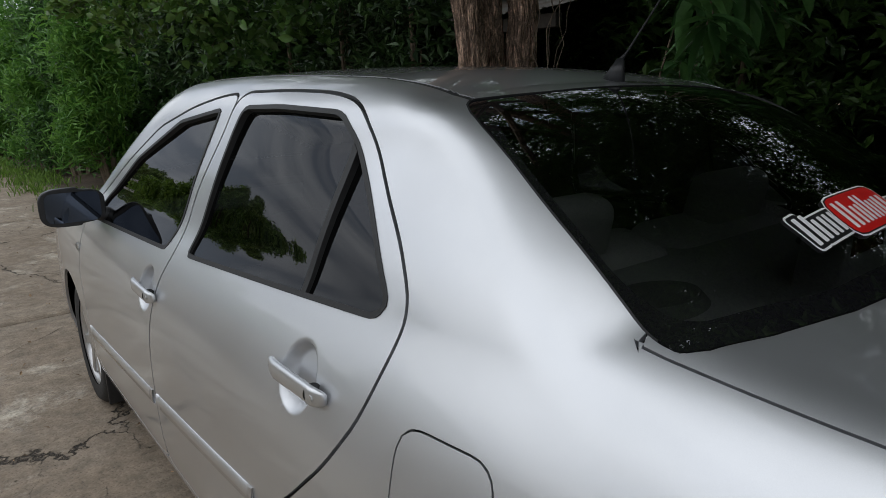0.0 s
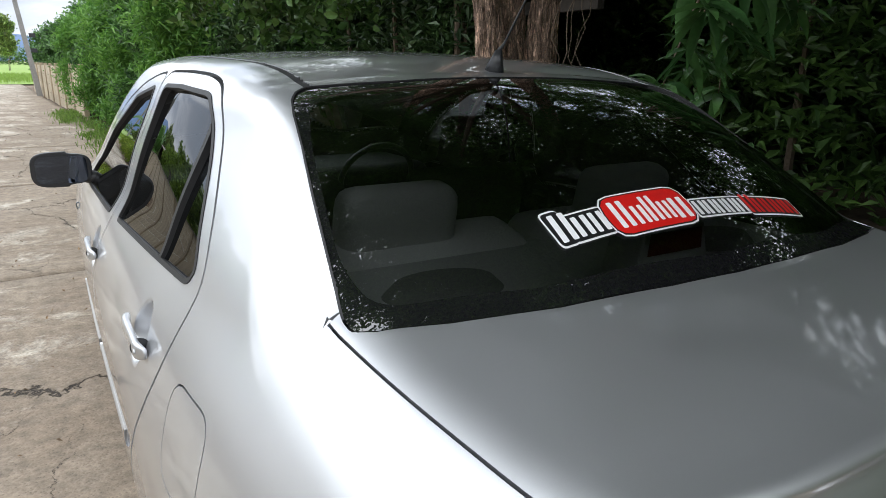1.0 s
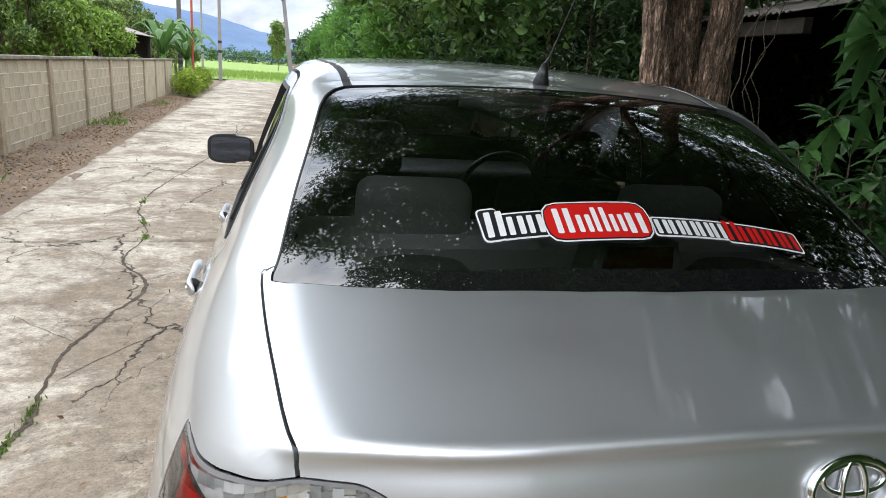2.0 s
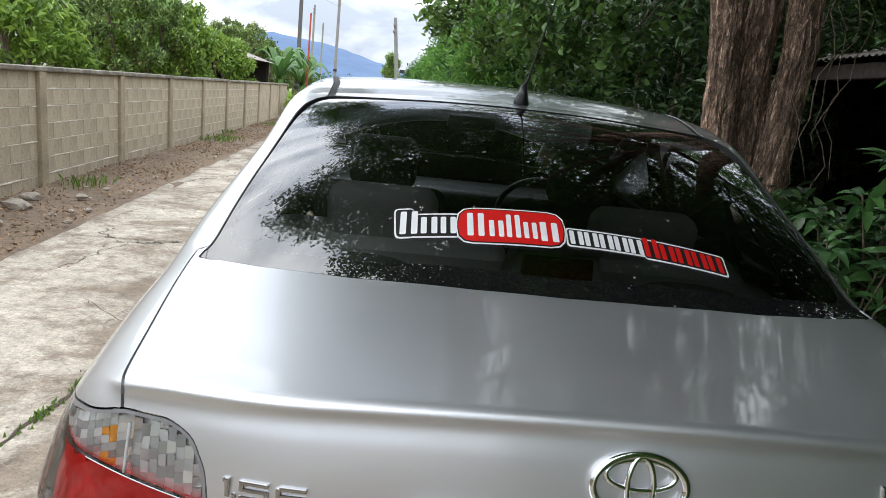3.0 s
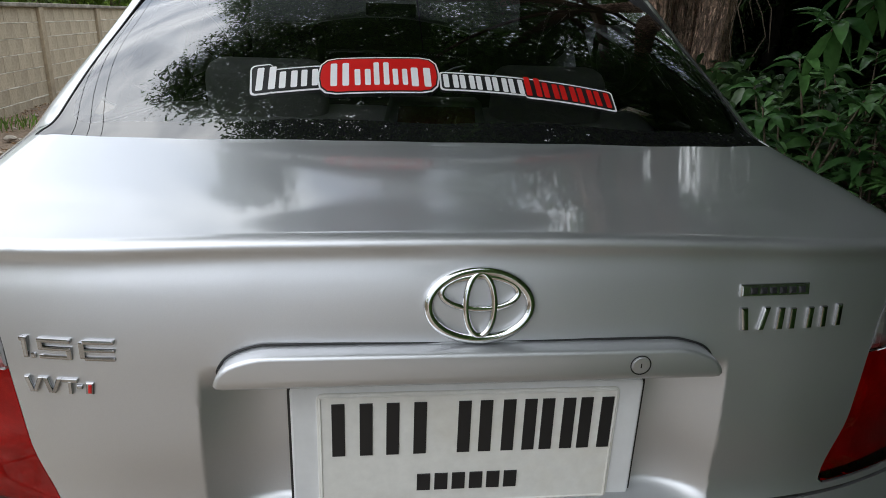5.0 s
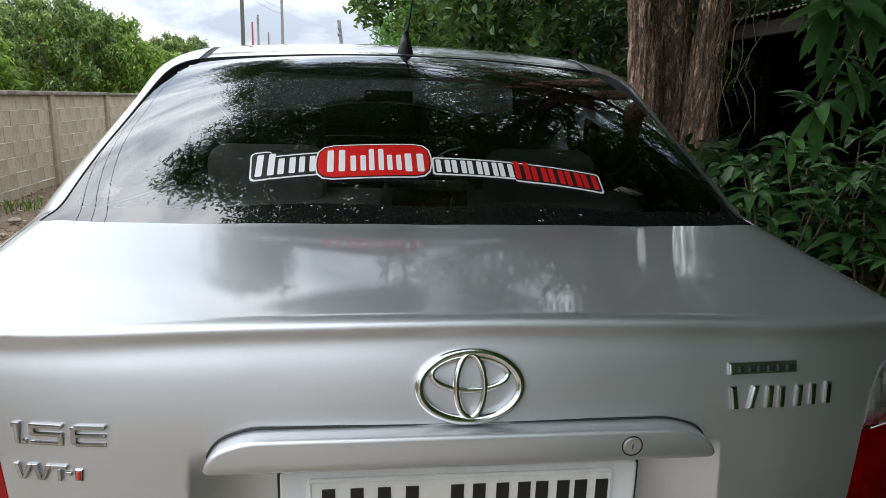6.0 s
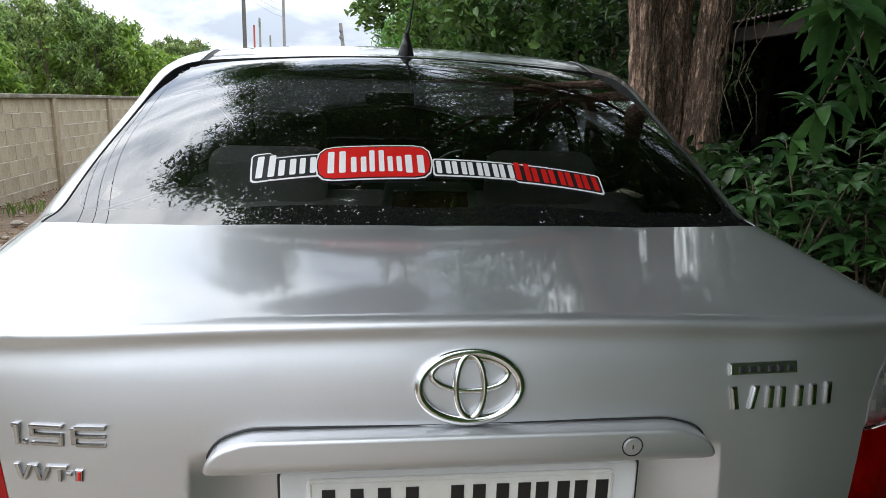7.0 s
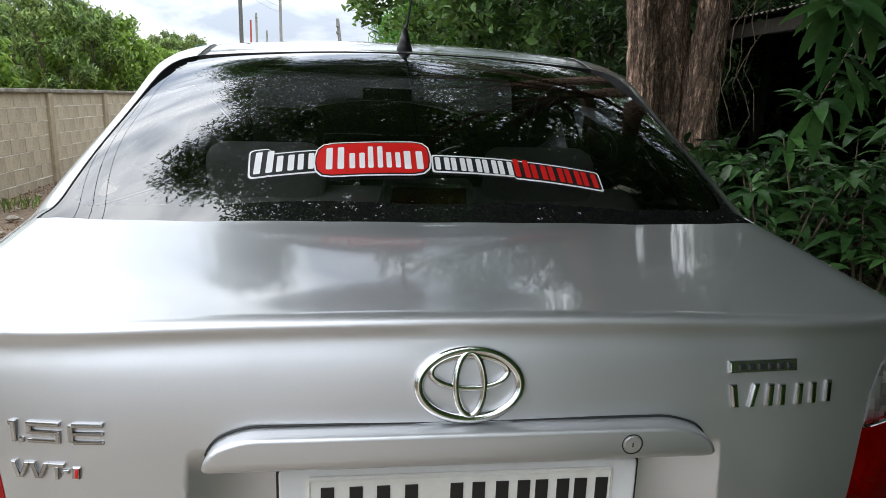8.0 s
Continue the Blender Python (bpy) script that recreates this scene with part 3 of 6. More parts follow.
while y < 50:
    length = 4.2 + 0.4 * noise.noise((k * 3.1, 0, 0))
    bm = bmesh.new()
    bmesh.ops.create_grid(bm, x_segments=24, y_segments=26, size=0.5)
    for v in bm.verts:
        u, w = v.co.x + 0.5, v.co.y + 0.5
        gx, gy = -2.74 + 3.76 * u + (0.09 * noise.noise((w * 5 + k * 9, u * 2, 1)) if u < 0.01 or u > 0.99 else 0), y + 0.012 + (length - 0.024) * w
        v.co = lane(gx, gy, bumps(gx, gy, k))
    slabs.append((y, k))
    rim = bmesh.ops.extrude_edge_only(bm, edges=[e for e in bm.edges if e.is_boundary])
    for v in rim["geom"]:
        if isinstance(v, bmesh.types.BMVert):
            v.co.z -= 0.09
    smooth(part("slab", bm, CONCRETE, road))
    y += length
    k += 1

wall = tagged(thing("wall_block", "low grey concrete block wall with posts and a coping", "wall"), kind="structure")
WALL_X, BAY, TOP = -3.82, 2.27, 1.22
bays = range(-9, 9)


def block(bm, x, y, z, l, h):
    return box(bm, (x, y, z), (x + 0.07, y + l, z + h), 0.006)


bm = bmesh.new()
block(bm, -0.035, 0, 0, 0.386, 0.182)
block_me = bpy.data.meshes.new("block")
bm.to_mesh(block_me)
bm.free()
block_me.materials.append(BLOCK)
for b in bays:
    y0 = 6.96 + BAY * b
    part("panel", box(bmesh.new(), (WALL_X - 0.025, y0, -0.1), (WALL_X + 0.029, y0 + BAY, TOP), 0, LANE), MORTAR, wall)
    bm = bmesh.new()
    box(bm, (WALL_X - 0.07, y0 - 0.075, -0.1), (WALL_X + 0.075, y0 + 0.075, TOP + 0.002), 0.012, LANE)
    part("post", bm, POST, wall)
    part("coping", box(bmesh.new(), (WALL_X - 0.08, y0 - 0.001, TOP), (WALL_X + 0.085, y0 + BAY - 0.004, TOP + 0.046 + 0.005 * math.sin(b * 2.7)), 0.010, LANE), COPING, wall)
    near = -1 <= b <= 5
    far_bm = None if near else bmesh.new()
    for row in range(7):
        z = -0.05 + row * 0.182
        y = y0 + 0.085 - (0.19 if row % 2 else 0)
        while y < y0 + BAY - 0.09:
            a, e = max(y, y0 + 0.08), min(y + 0.3855, y0 + BAY - 0.08)
            hh = min(0.170, TOP - z - 0.004)
            if e - a > 0.05 and hh > 0.03:
                jy, jx = 0.004 * noise.noise((y, z * 7, 5)), 0.004 * noise.noise((y * 3, z * 5, 9))
                if near:
                    o = new("block", block_me)
                    o.parent = wall
                    o.matrix_basis = LANE @ Matrix.Translation((WALL_X + jx, a, z + jy)) @ Matrix.Diagonal((1, (e - a) / 0.386, hh / 0.182, 1))
                else:
                    box(far_bm, (WALL_X - 0.035 + jx, a, z + jy), (WALL_X + 0.035 + jx, e, z + hh), 0, LANE)
            y += 0.390
        if near and row:
            pts, rr = [], []
            for i in range(40):
                py = y0 + 0.08 + (BAY - 0.16) * i / 39
                pts.append(lane(WALL_X + 0.030, py, z - 0.006 + 0.003 * noise.noise((py * 5, row, 3))))
                rr.append(0.0045 + 0.0125 * max(0.0, noise.noise((py * 3.5, row * 3.3, 7)) + 0.22))
            smooth(part("mortar_bead", tube(pts, rr, 6), LIME, wall, "pale uneven mortar joint"))
    if far_bm:
        tagged(part("block_course", far_bm, BLOCK, wall), kind="stuff")

# ---- trees and plants ----
def leaves(name, centres, sizes, material, parent=None, narrow=0.32, droop=0.35, label="", kind="", broad=False):
    """One mesh of folded, pointed leaves at the given places."""
    n = len(centres)
    c = np.asarray(centres, float)
    sizes = np.broadcast_to(sizes, n)[:, None]
    d = rng.normal(size=(n, 3))
    d[:, 2] = d[:, 2] * 0.45 - droop
    d /= np.linalg.norm(d, axis=1, keepdims=True)
    up = rng.normal(size=(n, 3)) * 0.55 + (0, 0, 1)
    w = np.cross(d, up)
    w /= np.maximum(np.linalg.norm(w, axis=1, keepdims=True), 1e-6)
    nn = np.cross(w, d)
    half = sizes * narrow
    base, tip = c - d * sizes * 0.5, c + d * sizes * 0.5 - nn * sizes * 0.10
    a1, a2 = c - d * sizes * 0.12 + w * half * 0.5 + nn * half * 0.22, c - d * sizes * 0.12 - w * half * 0.5 + nn * half * 0.22
    if broad:
        b1, b2 = c + d * sizes * 0.20 + w * half * 0.44 + nn * half * 0.12 - nn * sizes * 0.03, c + d * sizes * 0.20 - w * half * 0.44 + nn * half * 0.12 - nn * sizes * 0.03
        c1, c2 = c - d * sizes * 0.36 + w * half * 0.30 + nn * half * 0.12, c - d * sizes * 0.36 - w * half * 0.30 + nn * half * 0.12
        m0, m1 = c - d * sizes * 0.12, c + d * sizes * 0.20 - nn * sizes * 0.03
        v = np.stack([base, c1, a1, b1, tip, b2, a2, c2, m0, m1], 1).reshape(-1, 3)
        i = np.arange(n)[:, None] * 10
        t = np.concatenate([i + k for k in ((0, 1, 8), (1, 2, 8), (2, 3, 9), (2, 9, 8), (3, 4, 9), (4, 5, 9), (5, 6, 9), (6, 8, 9), (6, 7, 8), (7, 0, 8))])
        ob = smooth(triangles(name, v, t, material, parent, None, label))
        return tagged(ob, kind=kind) if kind else ob
    v = np.stack([base, a1, tip, a2], 1).reshape(-1, 3)
    i = np.arange(n)[:, None] * 4
    t = np.concatenate([i + (0, 1, 2), i + (0, 2, 3)])
    ob = triangles(name, v, t, material, parent, None, label)
    return tagged(ob, kind=kind) if kind else ob


def blob(centre, radius, n, shell=0.65):
    """Places in a lumpy ellipsoid, thicker towards its surface."""
    d = rng.normal(size=(n, 3))
    d /= np.linalg.norm(d, axis=1, keepdims=True)
    r = rng.uniform(shell, 1.0, n) ** 0.7
    lump = 1 + 0.22 * np.sin(d[:, 0] * 5 + centre[0]) * np.sin(d[:, 1] * 6 + centre[1]) + 0.15 * np.sin(d[:, 2] * 7)
    return np.asarray(centre) + d * (r * lump)[:, None] * np.asarray(radius)


def sprays(places, n, spread):
    """Small twigs' worth of leaves round each place."""
    return (np.repeat(places, n, 0) + rng.normal(size=(len(places) * n, 3)) * spread)


def trunk(points, radii, sides=56, step=0.035):
    """A tapering stem whose bark is broken into upright ridges."""
    pts = [Vector(p) for p in points]
    fine, rr = [], []
    for i in range(len(pts) - 1):
        n = max(2, int((pts[i + 1] - pts[i]).length / step))
        for u in np.linspace(0, 1, n, endpoint=False):
            p0, p1, p2, p3 = pts[max(i - 1, 0)], pts[i], pts[i + 1], pts[min(i + 2, len(pts) - 1)]
            fine.append(0.5 * (2 * p1 + (p2 - p0) * u + (2 * p0 - 5 * p1 + 4 * p2 - p3) * u * u + (3 * p1 - p0 - 3 * p2 + p3) * u ** 3))
            rr.append(radii[i] + (radii[i + 1] - radii[i]) * u)
    fine.append(pts[-1])
    rr.append(radii[-1])
    v, f = tube(fine, rr, sides)
    out = []
    for k, p in enumerate(v):
        c = fine[k // sides]
        d = (p - c).normalized()
        q = Vector((d.x * 3.2, d.y * 3.2, p.z * 1.3 + points[0][0] * 9))
        q += 0.35 * noise.noise_vector((d.x * 2, d.y * 2, p.z * 2.5))
        ridge = abs(noise.noise(q)) + 0.55 * abs(noise.noise(q * 2.3))
        out.append(p + d * (0.050 * min(ridge, 0.5) - 0.018 + 0.008 * noise.noise((p.x * 30, p.y * 30, p.z * 16))))
    return out, f

# ---- the car ----
car = thing("car", "silver four-door sedan with dark tinted windows parked on the road", "car")


def away(v):
    return np.abs(v[:, 0] - middle(v[:, 1]))


def mirrored(half):
    return list(half) + [(-a, b) for a, b in half[::-1] if a > 0]


def side_of(shape):
    return lambda v: np.maximum(shape(v[:, 1], v[:, 2]), 0.40 - away(v))


GLASS_EDGE = mirrored([(0, 0.480), (0.15, 0.486), (0.35, 0.507), (0.505, 0.540), (0.595, 0.570), (0.620, 0.592), (0.619, 0.62), (0.607, 0.67), (0.594, 0.735), (0.575, 0.83), (0.551, 0.942),
                       (0.534, 1.033), (0.520, 1.080), (0.500, 1.112), (0.474, 1.130), (0.30, 1.105), (0, 1.09)])
GLASS_CLEAR = rounded(mirrored([(0, 0.512), (0.35, 0.540), (0.575, 0.612), (0.590, 0.70), (0.535, 0.95), (0.495, 1.060), (0.30, 1.062), (0, 1.045)]), 0.05)
SCREEN_EDGE = mirrored([(0, 3.26), (0.45, 3.20), (0.70, 3.04), (0.60, 2.62), (0.55, 2.48), (0.45, 2.43), (0, 2.40)])
B_LINE = [(1.870, 1.390), (1.905, 1.283), (1.990, 1.114), (2.013, 0.965), (2.052, 0.88), (2.075, 0.77), (2.10, 0.60), (2.11, 0.45), (2.11, 0.31)]
REAR_DOOR = outline(rounded(B_LINE + [(1.50, 0.31), (1.46, 0.40), (1.40, 0.50), (1.32, 0.58), (1.22, 0.66), (1.10, 0.775), (1.025, 0.88), (1.004, 0.976), (1.000, 1.055), (1.062, 1.127),
                              (1.170, 1.217), (1.250, 1.302), (1.312, 1.354), (1.372, 1.376), (1.46, 1.388), (1.62, 1.393)], 0.05, 4))
FRONT_DOOR = outline(rounded(B_LINE[::-1] + [(2.00, 1.380), (2.175, 1.352), (2.442, 1.288), (2.724, 1.155), (2.93, 1.045), (3.03, 0.975), (3.07, 0.88), (3.08, 0.70), (3.06, 0.50), (3.00, 0.31)], 0.05, 4))
REAR_WINDOW = outline(rounded([(1.815, 1.358), (1.62, 1.362), (1.375, 1.352), (1.298, 1.300), (1.050, 1.050), (1.072, 1.018), (1.36, 1.002), (1.925, 0.972), (1.845, 1.30)], 0.028, 4))
FRONT_WINDOW = outline(rounded([(1.955, 1.352), (2.26, 1.312), (2.60, 1.182), (2.88, 1.02), (2.93, 0.935), (2.085, 0.962), (2.045, 1.03), (2.015, 1.15)], 0.025, 4))
FUEL = outline(rounded([(0.93, 0.912), (0.735, 0.920), (0.715, 0.76), (0.915, 0.75)], 0.05))
LAMP = outline(rounded([(0.437, 0.752), (0.463, 0.835), (0.477, 0.925), (0.481, 0.962), (0.500, 0.998), (0.53, 1.010), (0.592, 1.005), (0.66, 0.982), (0.73, 0.947), (0.95, 0.88), (0.95, 0.752)], 0.012, 3))
LID_EDGE = spline((0.05, 0.10, 0.165, 0.19, 0.225, 0.28, 0.345, 0.415, 0.50, 0.60), (0.584, 0.585, 0.589, 0.597, 0.6045, 0.6115, 0.618, 0.625, 0.6315, 0.637))
DITCH = spline((1.05, 1.13, 1.26, 1.40, 1.55, 1.80, 2.40), (0.467, 0.471, 0.476, 0.491, 0.509, 0.524, 0.53))


def plan_of(shape):
    return lambda v: np.maximum(shape(v[:, 0] - middle(v[:, 1]), v[:, 1]), 0.9 - v[:, 2])


F = {
    "glass": plan_of(outline(GLASS_EDGE)), "clear": plan_of(outline(GLASS_CLEAR)), "screen": plan_of(outline(SCREEN_EDGE)),
    "rear_door": side_of(REAR_DOOR), "front_door": side_of(FRONT_DOOR), "rear_window": side_of(REAR_WINDOW), "front_window": side_of(FRONT_WINDOW),
    "fuel": lambda v: np.maximum(FUEL(v[:, 1], v[:, 2]), v[:, 0] + 0.4),
    "lamp": lambda v: np.maximum(LAMP(away(v), v[:, 2]), v[:, 1] - 0.40 - 0.25 * (v[:, 2] - 0.9)),
    "lid": lambda v: np.maximum(np.maximum(away(v) - LID_EDGE(v[:, 1]), 0.742 - v[:, 2]), v[:, 1] - 0.64),
    "bumper": lambda v: np.maximum(v[:, 2] - 0.742, v[:, 1] - 0.42 - 0.3 * np.maximum(0.6 - v[:, 2], 0)),
    "ditch": lambda v: np.maximum(np.maximum(np.abs(away(v) - DITCH(v[:, 1])) - 0.010, 1.115 - v[:, 1]), np.maximum(v[:, 1] - 2.42, 1.2 - v[:, 2])),
    "arch": lambda v: np.maximum(np.minimum(np.hypot(v[:, 1] - 0.93, v[:, 2] - 0.30), np.hypot(v[:, 1] - 3.43, v[:, 2] - 0.30)) - 0.335, 0.5 - away(v)),
    "divider_line": lambda v: np.where(away(v) > 0.45, v[:, 1] - 1.303 + 0.05 * (v[:, 2] - 1.16), 1.0),
    "divider": lambda v: np.maximum(F["rear_window"](v) + 0.010, np.abs(F["divider_line"](v)) - 0.009),
    "lens": lambda v: np.maximum(F["lamp"](v), 0.922 + 0.06 * (away(v) - 0.48) - v[:, 2]),
}
GAP, DOOR_GAP = 0.0020, 0.0036


def folds(v):
    """Where the skin bends tightly: the trunk's lip, the plate's recess and the bowls behind the handles."""
    a = away(v)
    lip = (v[:, 1] < 0.26) & (v[:, 2] > 0.955) & (v[:, 2] < 1.10)
    recess = (v[:, 1] < 0.20) & (np.abs(a - 0.29) < 0.07) & (v[:, 2] > 0.70)
    ledge = (v[:, 1] < 0.20) & (a < 0.36) & (v[:, 2] > 0.70) & (v[:, 2] < 0.97) & ((v[:, 2] > 0.88) | (v[:, 2] < 0.78))
    bowl = (a > 0.6) & (np.minimum(np.hypot(v[:, 1] - 1.232, v[:, 2] - 0.884), np.hypot(v[:, 1] - 2.148, v[:, 2] - 0.848)) < 0.085)
    return lip | recess | ledge | bowl


sv, st = skin_mesh()
coarse_v, coarse_t = sv, st
for _ in range(2):
    sv, st = refine(sv, st, folds)
for key, levels in (("arch", (0,)), ("glass", (0, 0.0035)), ("clear", (0,)), ("screen", (0, 0.012)), ("rear_door", (-DOOR_GAP, DOOR_GAP)), ("front_door", (-DOOR_GAP, DOOR_GAP)), ("rear_window", (-0.010, 0)),
                    ("front_window", (-0.010, 0)), ("divider_line", (-0.009, 0.009)), ("fuel", (-0.0016, 0.0016)), ("lamp", (-0.0050, -0.0012, 0.0012)), ("lens", (0,)), ("lid", (-GAP, GAP)), ("bumper", (-GAP, GAP)), ("ditch", (0,))):
    for level in levels:
        sv, st = cut(sv, st, F[key], level)
sn, _ = slope(sv)
mid = sv[st].mean(1)
on = {k: f(mid) for k, f in F.items()}
left, free = mid[:, 0] < 0, on["arch"] > 0
taken = np.zeros(len(st), bool)


def take(mask):
    m = mask & free & ~taken
    taken[:] |= m
    return m


pieces = {}
pieces["rear_glass"] = take(on["clear"] < 0)
pieces["glass_border"] = take(on["glass"] < 0)
pieces["glass_seal"] = take((on["glass"] < 0.0035) & (mid[:, 1] > 0.625))
take(on["glass"] < 0.0035)
pieces["windscreen"] = take(on["screen"] < 0)
pieces["screen_seal"] = take(on["screen"] < 0.012)
pieces["divider"] = take(on["divider"] < 0)
for k in ("rear_window", "front_window"):
    pieces[k] = take(on[k] < -0.010)
    pieces[k + "_seal"] = take(on[k] < 0)
pieces["lens_rim"] = take((on["lamp"] < -0.0012) & (on["lamp"] > -0.0050) & (on["lens"] < 0) & (mid[:, 2] > 0.93))
pieces["tail_lens_clear"] = take((on["lamp"] < -0.0012) & (on["lens"] < 0))
pieces["tail_lens_red"] = take(on["lamp"] < -0.0012)
take(on["lamp"] < 0.0012)
pieces["fuel_flap"] = take(on["fuel"] < -0.0016)
take(on["fuel"] < 0.0016)
pieces["roof_moulding"] = take(on["ditch"] < 0)
for k in ("rear_door", "front_door"):
    pieces[k] = take(on[k] < -DOOR_GAP)
take((on["rear_door"] < DOOR_GAP) | (on["front_door"] < DOOR_GAP))
pieces["trunk_lid"] = take(on["lid"] < -GAP)
pieces["bumper"] = take(on["bumper"] < -GAP)
take((on["lid"] < GAP) | (on["bumper"] < GAP))
pieces["body_shell"] = take(np.ones(len(st), bool))

for k, mat, label, lift, deep in (
        ("body_shell", PAINT, "silver painted body shell", 0, 0.012), ("trunk_lid", PAINT, "silver trunk lid", 0, 0.012), ("bumper", PAINT, "silver rear bumper", 0, 0.012),
        ("rear_glass", TINT, "dark tinted rear window", -0.002, 0), ("glass_border", FRIT, "black printed border of the rear window", -0.002, 0), ("glass_seal", RUBBER, "black rubber seal", 0.0, 0.008),
        ("windscreen", CLEAR, "clear windscreen", -0.004, 0), ("screen_seal", RUBBER, "black rubber seal", 0, 0.008),
        ("fuel_flap", PAINT, "fuel flap", 0, 0.008)):
    panel(k, sv, st, pieces[k], pane_normals(sv) if k in ("rear_glass", "glass_border") else sn, mat, car, label, deep, lift)
doors = {}
for tag, where in (("left", left), ("right", ~left)):
    panel("roof_moulding", sv, st, pieces["roof_moulding"] & where, sn, RUBBER, car, "dark grey roof moulding", 0.006, -0.002)
    for k in ("rear", "front"):
        door = panel(k + "_door", sv, st, pieces[k + "_door"] & where, sn, PAINT, car, "silver %s door" % k, 0.012)
        doors[tag, k] = door
        panel("side_window", sv, st, pieces[k + "_window"] & where, sn, SIDE_TINT, door, "dark tinted side window", 0, -0.004, lean=0.028)
        panel("window_seal", sv, st, pieces[k + "_window_seal"] & where, sn, RUBBER, door, "black rubber window seal", 0.018, 0.002)
        if k == "rear":
            panel("window_divider", sv, st, pieces["divider"] & where, sn, RUBBER, door, "black window divider", 0.018, 0.003)
core = coarse_v[coarse_t].mean(1)
hidden = np.all([F[k](core) > 0.004 for k in ("clear", "screen", "rear_window", "front_window", "lamp", "arch")], axis=0)
panel("inner_shell", coarse_v, coarse_t, hidden, slope(coarse_v)[0], DARK, car, "dark gaps and inner side of the body", 0, -0.013, False)

# ---- the car's fittings ----
LENS = glass("clear_lens", (0.95, 0.95, 0.94), 1.45)
RED_LENS = glass("red_lens", (0.72, 0.010, 0.016), 1.40)
REFLECTOR = material("lamp_reflector", (0.88, 0.88, 0.87), 0.35, 0.4, vary=0.22, grain=26.0, bump=0.0015)
# Random facet tones are painted in for mixed bright and dark reflections.
FACET = material("mirror_facets", (0.88, 0.89, 0.88), 0.24, 0.5, vary=0.05, grain=50.0, per_island=True, spread=((0.42, 0.43, 0.43), (1.1, 1.1, 1.1)))
RIM_GREY = material("grey_lens_rim", (0.20, 0.20, 0.205), 0.2, vary=0.08, grain=60.0)
SATIN = material("worn_chrome", (0.70, 0.71, 0.72), 0.24, 1.0, vary=0.08, grain=60.0)
AMBER = material("amber_facet", (0.85, 0.36, 0.05), 0.22, 0.3, vary=0.25, grain=90.0)
WHITE = material("white_vinyl", (0.80, 0.80, 0.80), 0.4, vary=0.03, grain=80.0)
BLACK = material("black_vinyl", (0.012, 0.012, 0.013), 0.4, vary=0.1)
RED = material("red_vinyl", (0.62, 0.012, 0.010), 0.4, vary=0.04, grain=60.0)
PLATE = material("plate_white", (0.74, 0.735, 0.70), 0.45, vary=0.05, grain=60.0, stains=0.35, stain_color=(0.55, 0.50, 0.40), stain_scale=9.0)
HOLDER = material("plate_holder", (0.70, 0.71, 0.72), 0.3, vary=0.04)
TYRE = material("tyre_rubber", (0.025, 0.024, 0.023), 0.85, vary=0.3, grain=60.0, bump=0.002)
ALLOY = material("alloy_wheel", (0.55, 0.55, 0.55), 0.35, 0.8, vary=0.1, grain=40.0)
DARK_RED = material("dark_red_lens", (0.10, 0.008, 0.006), 0.2, vary=0.1)
BLACK_CLOTH = material("dark_cloth", (0.06, 0.06, 0.06), 0.95, vary=0.15, grain=300.0)


def skin_at(x, y, z):
    """The nearest place on the car's skin, and its normal."""
    p = settle(np.array([[x, y, z]], float), 6)
    n, _ = slope(p)
    return Vector(p[0]), Vector(n[0])


def tail_ys(x, z):
    """How far back the skin stands at the tail, for many places at once."""
    x, z = np.asarray(x, float), np.asarray(z, float)
    lo, hi = np.full(x.shape, -0.05), np.full(x.shape, 0.7)
    for _ in range(26):
        m = (lo + hi) / 2
        outside = body_field(x, m, z) > 0
        lo, hi = np.where(outside, m, lo), np.where(outside, hi, m)
    return hi


def tail_y(x, z):
    return float(tail_ys(np.array([x]), np.array([z]))[0])


def extruded(points, y0, y1, bevel=0.002):
    """A solid from an outline in x and z, between two depths, its front edge rounded."""
    bm = bmesh.new()
    f = bm.faces.new([bm.verts.new((x, y1, z)) for x, z in points])
    g = bmesh.ops.extrude_face_region(bm, geom=[f])
    top = [e for e in g["geom"] if isinstance(e, bmesh.types.BMVert)]
    for v in top:
        v.co.y = y0
    bmesh.ops.recalc_face_normals(bm, faces=bm.faces)
    if bevel:
        edges = [e for e in bm.edges if all(abs(v.co.y - y0) < 1e-6 for v in e.verts)]
        bmesh.ops.bevel(bm, geom=edges, offset=bevel, segments=3, affect="EDGES", profile=0.5, clamp_overlap=True)
    return bm


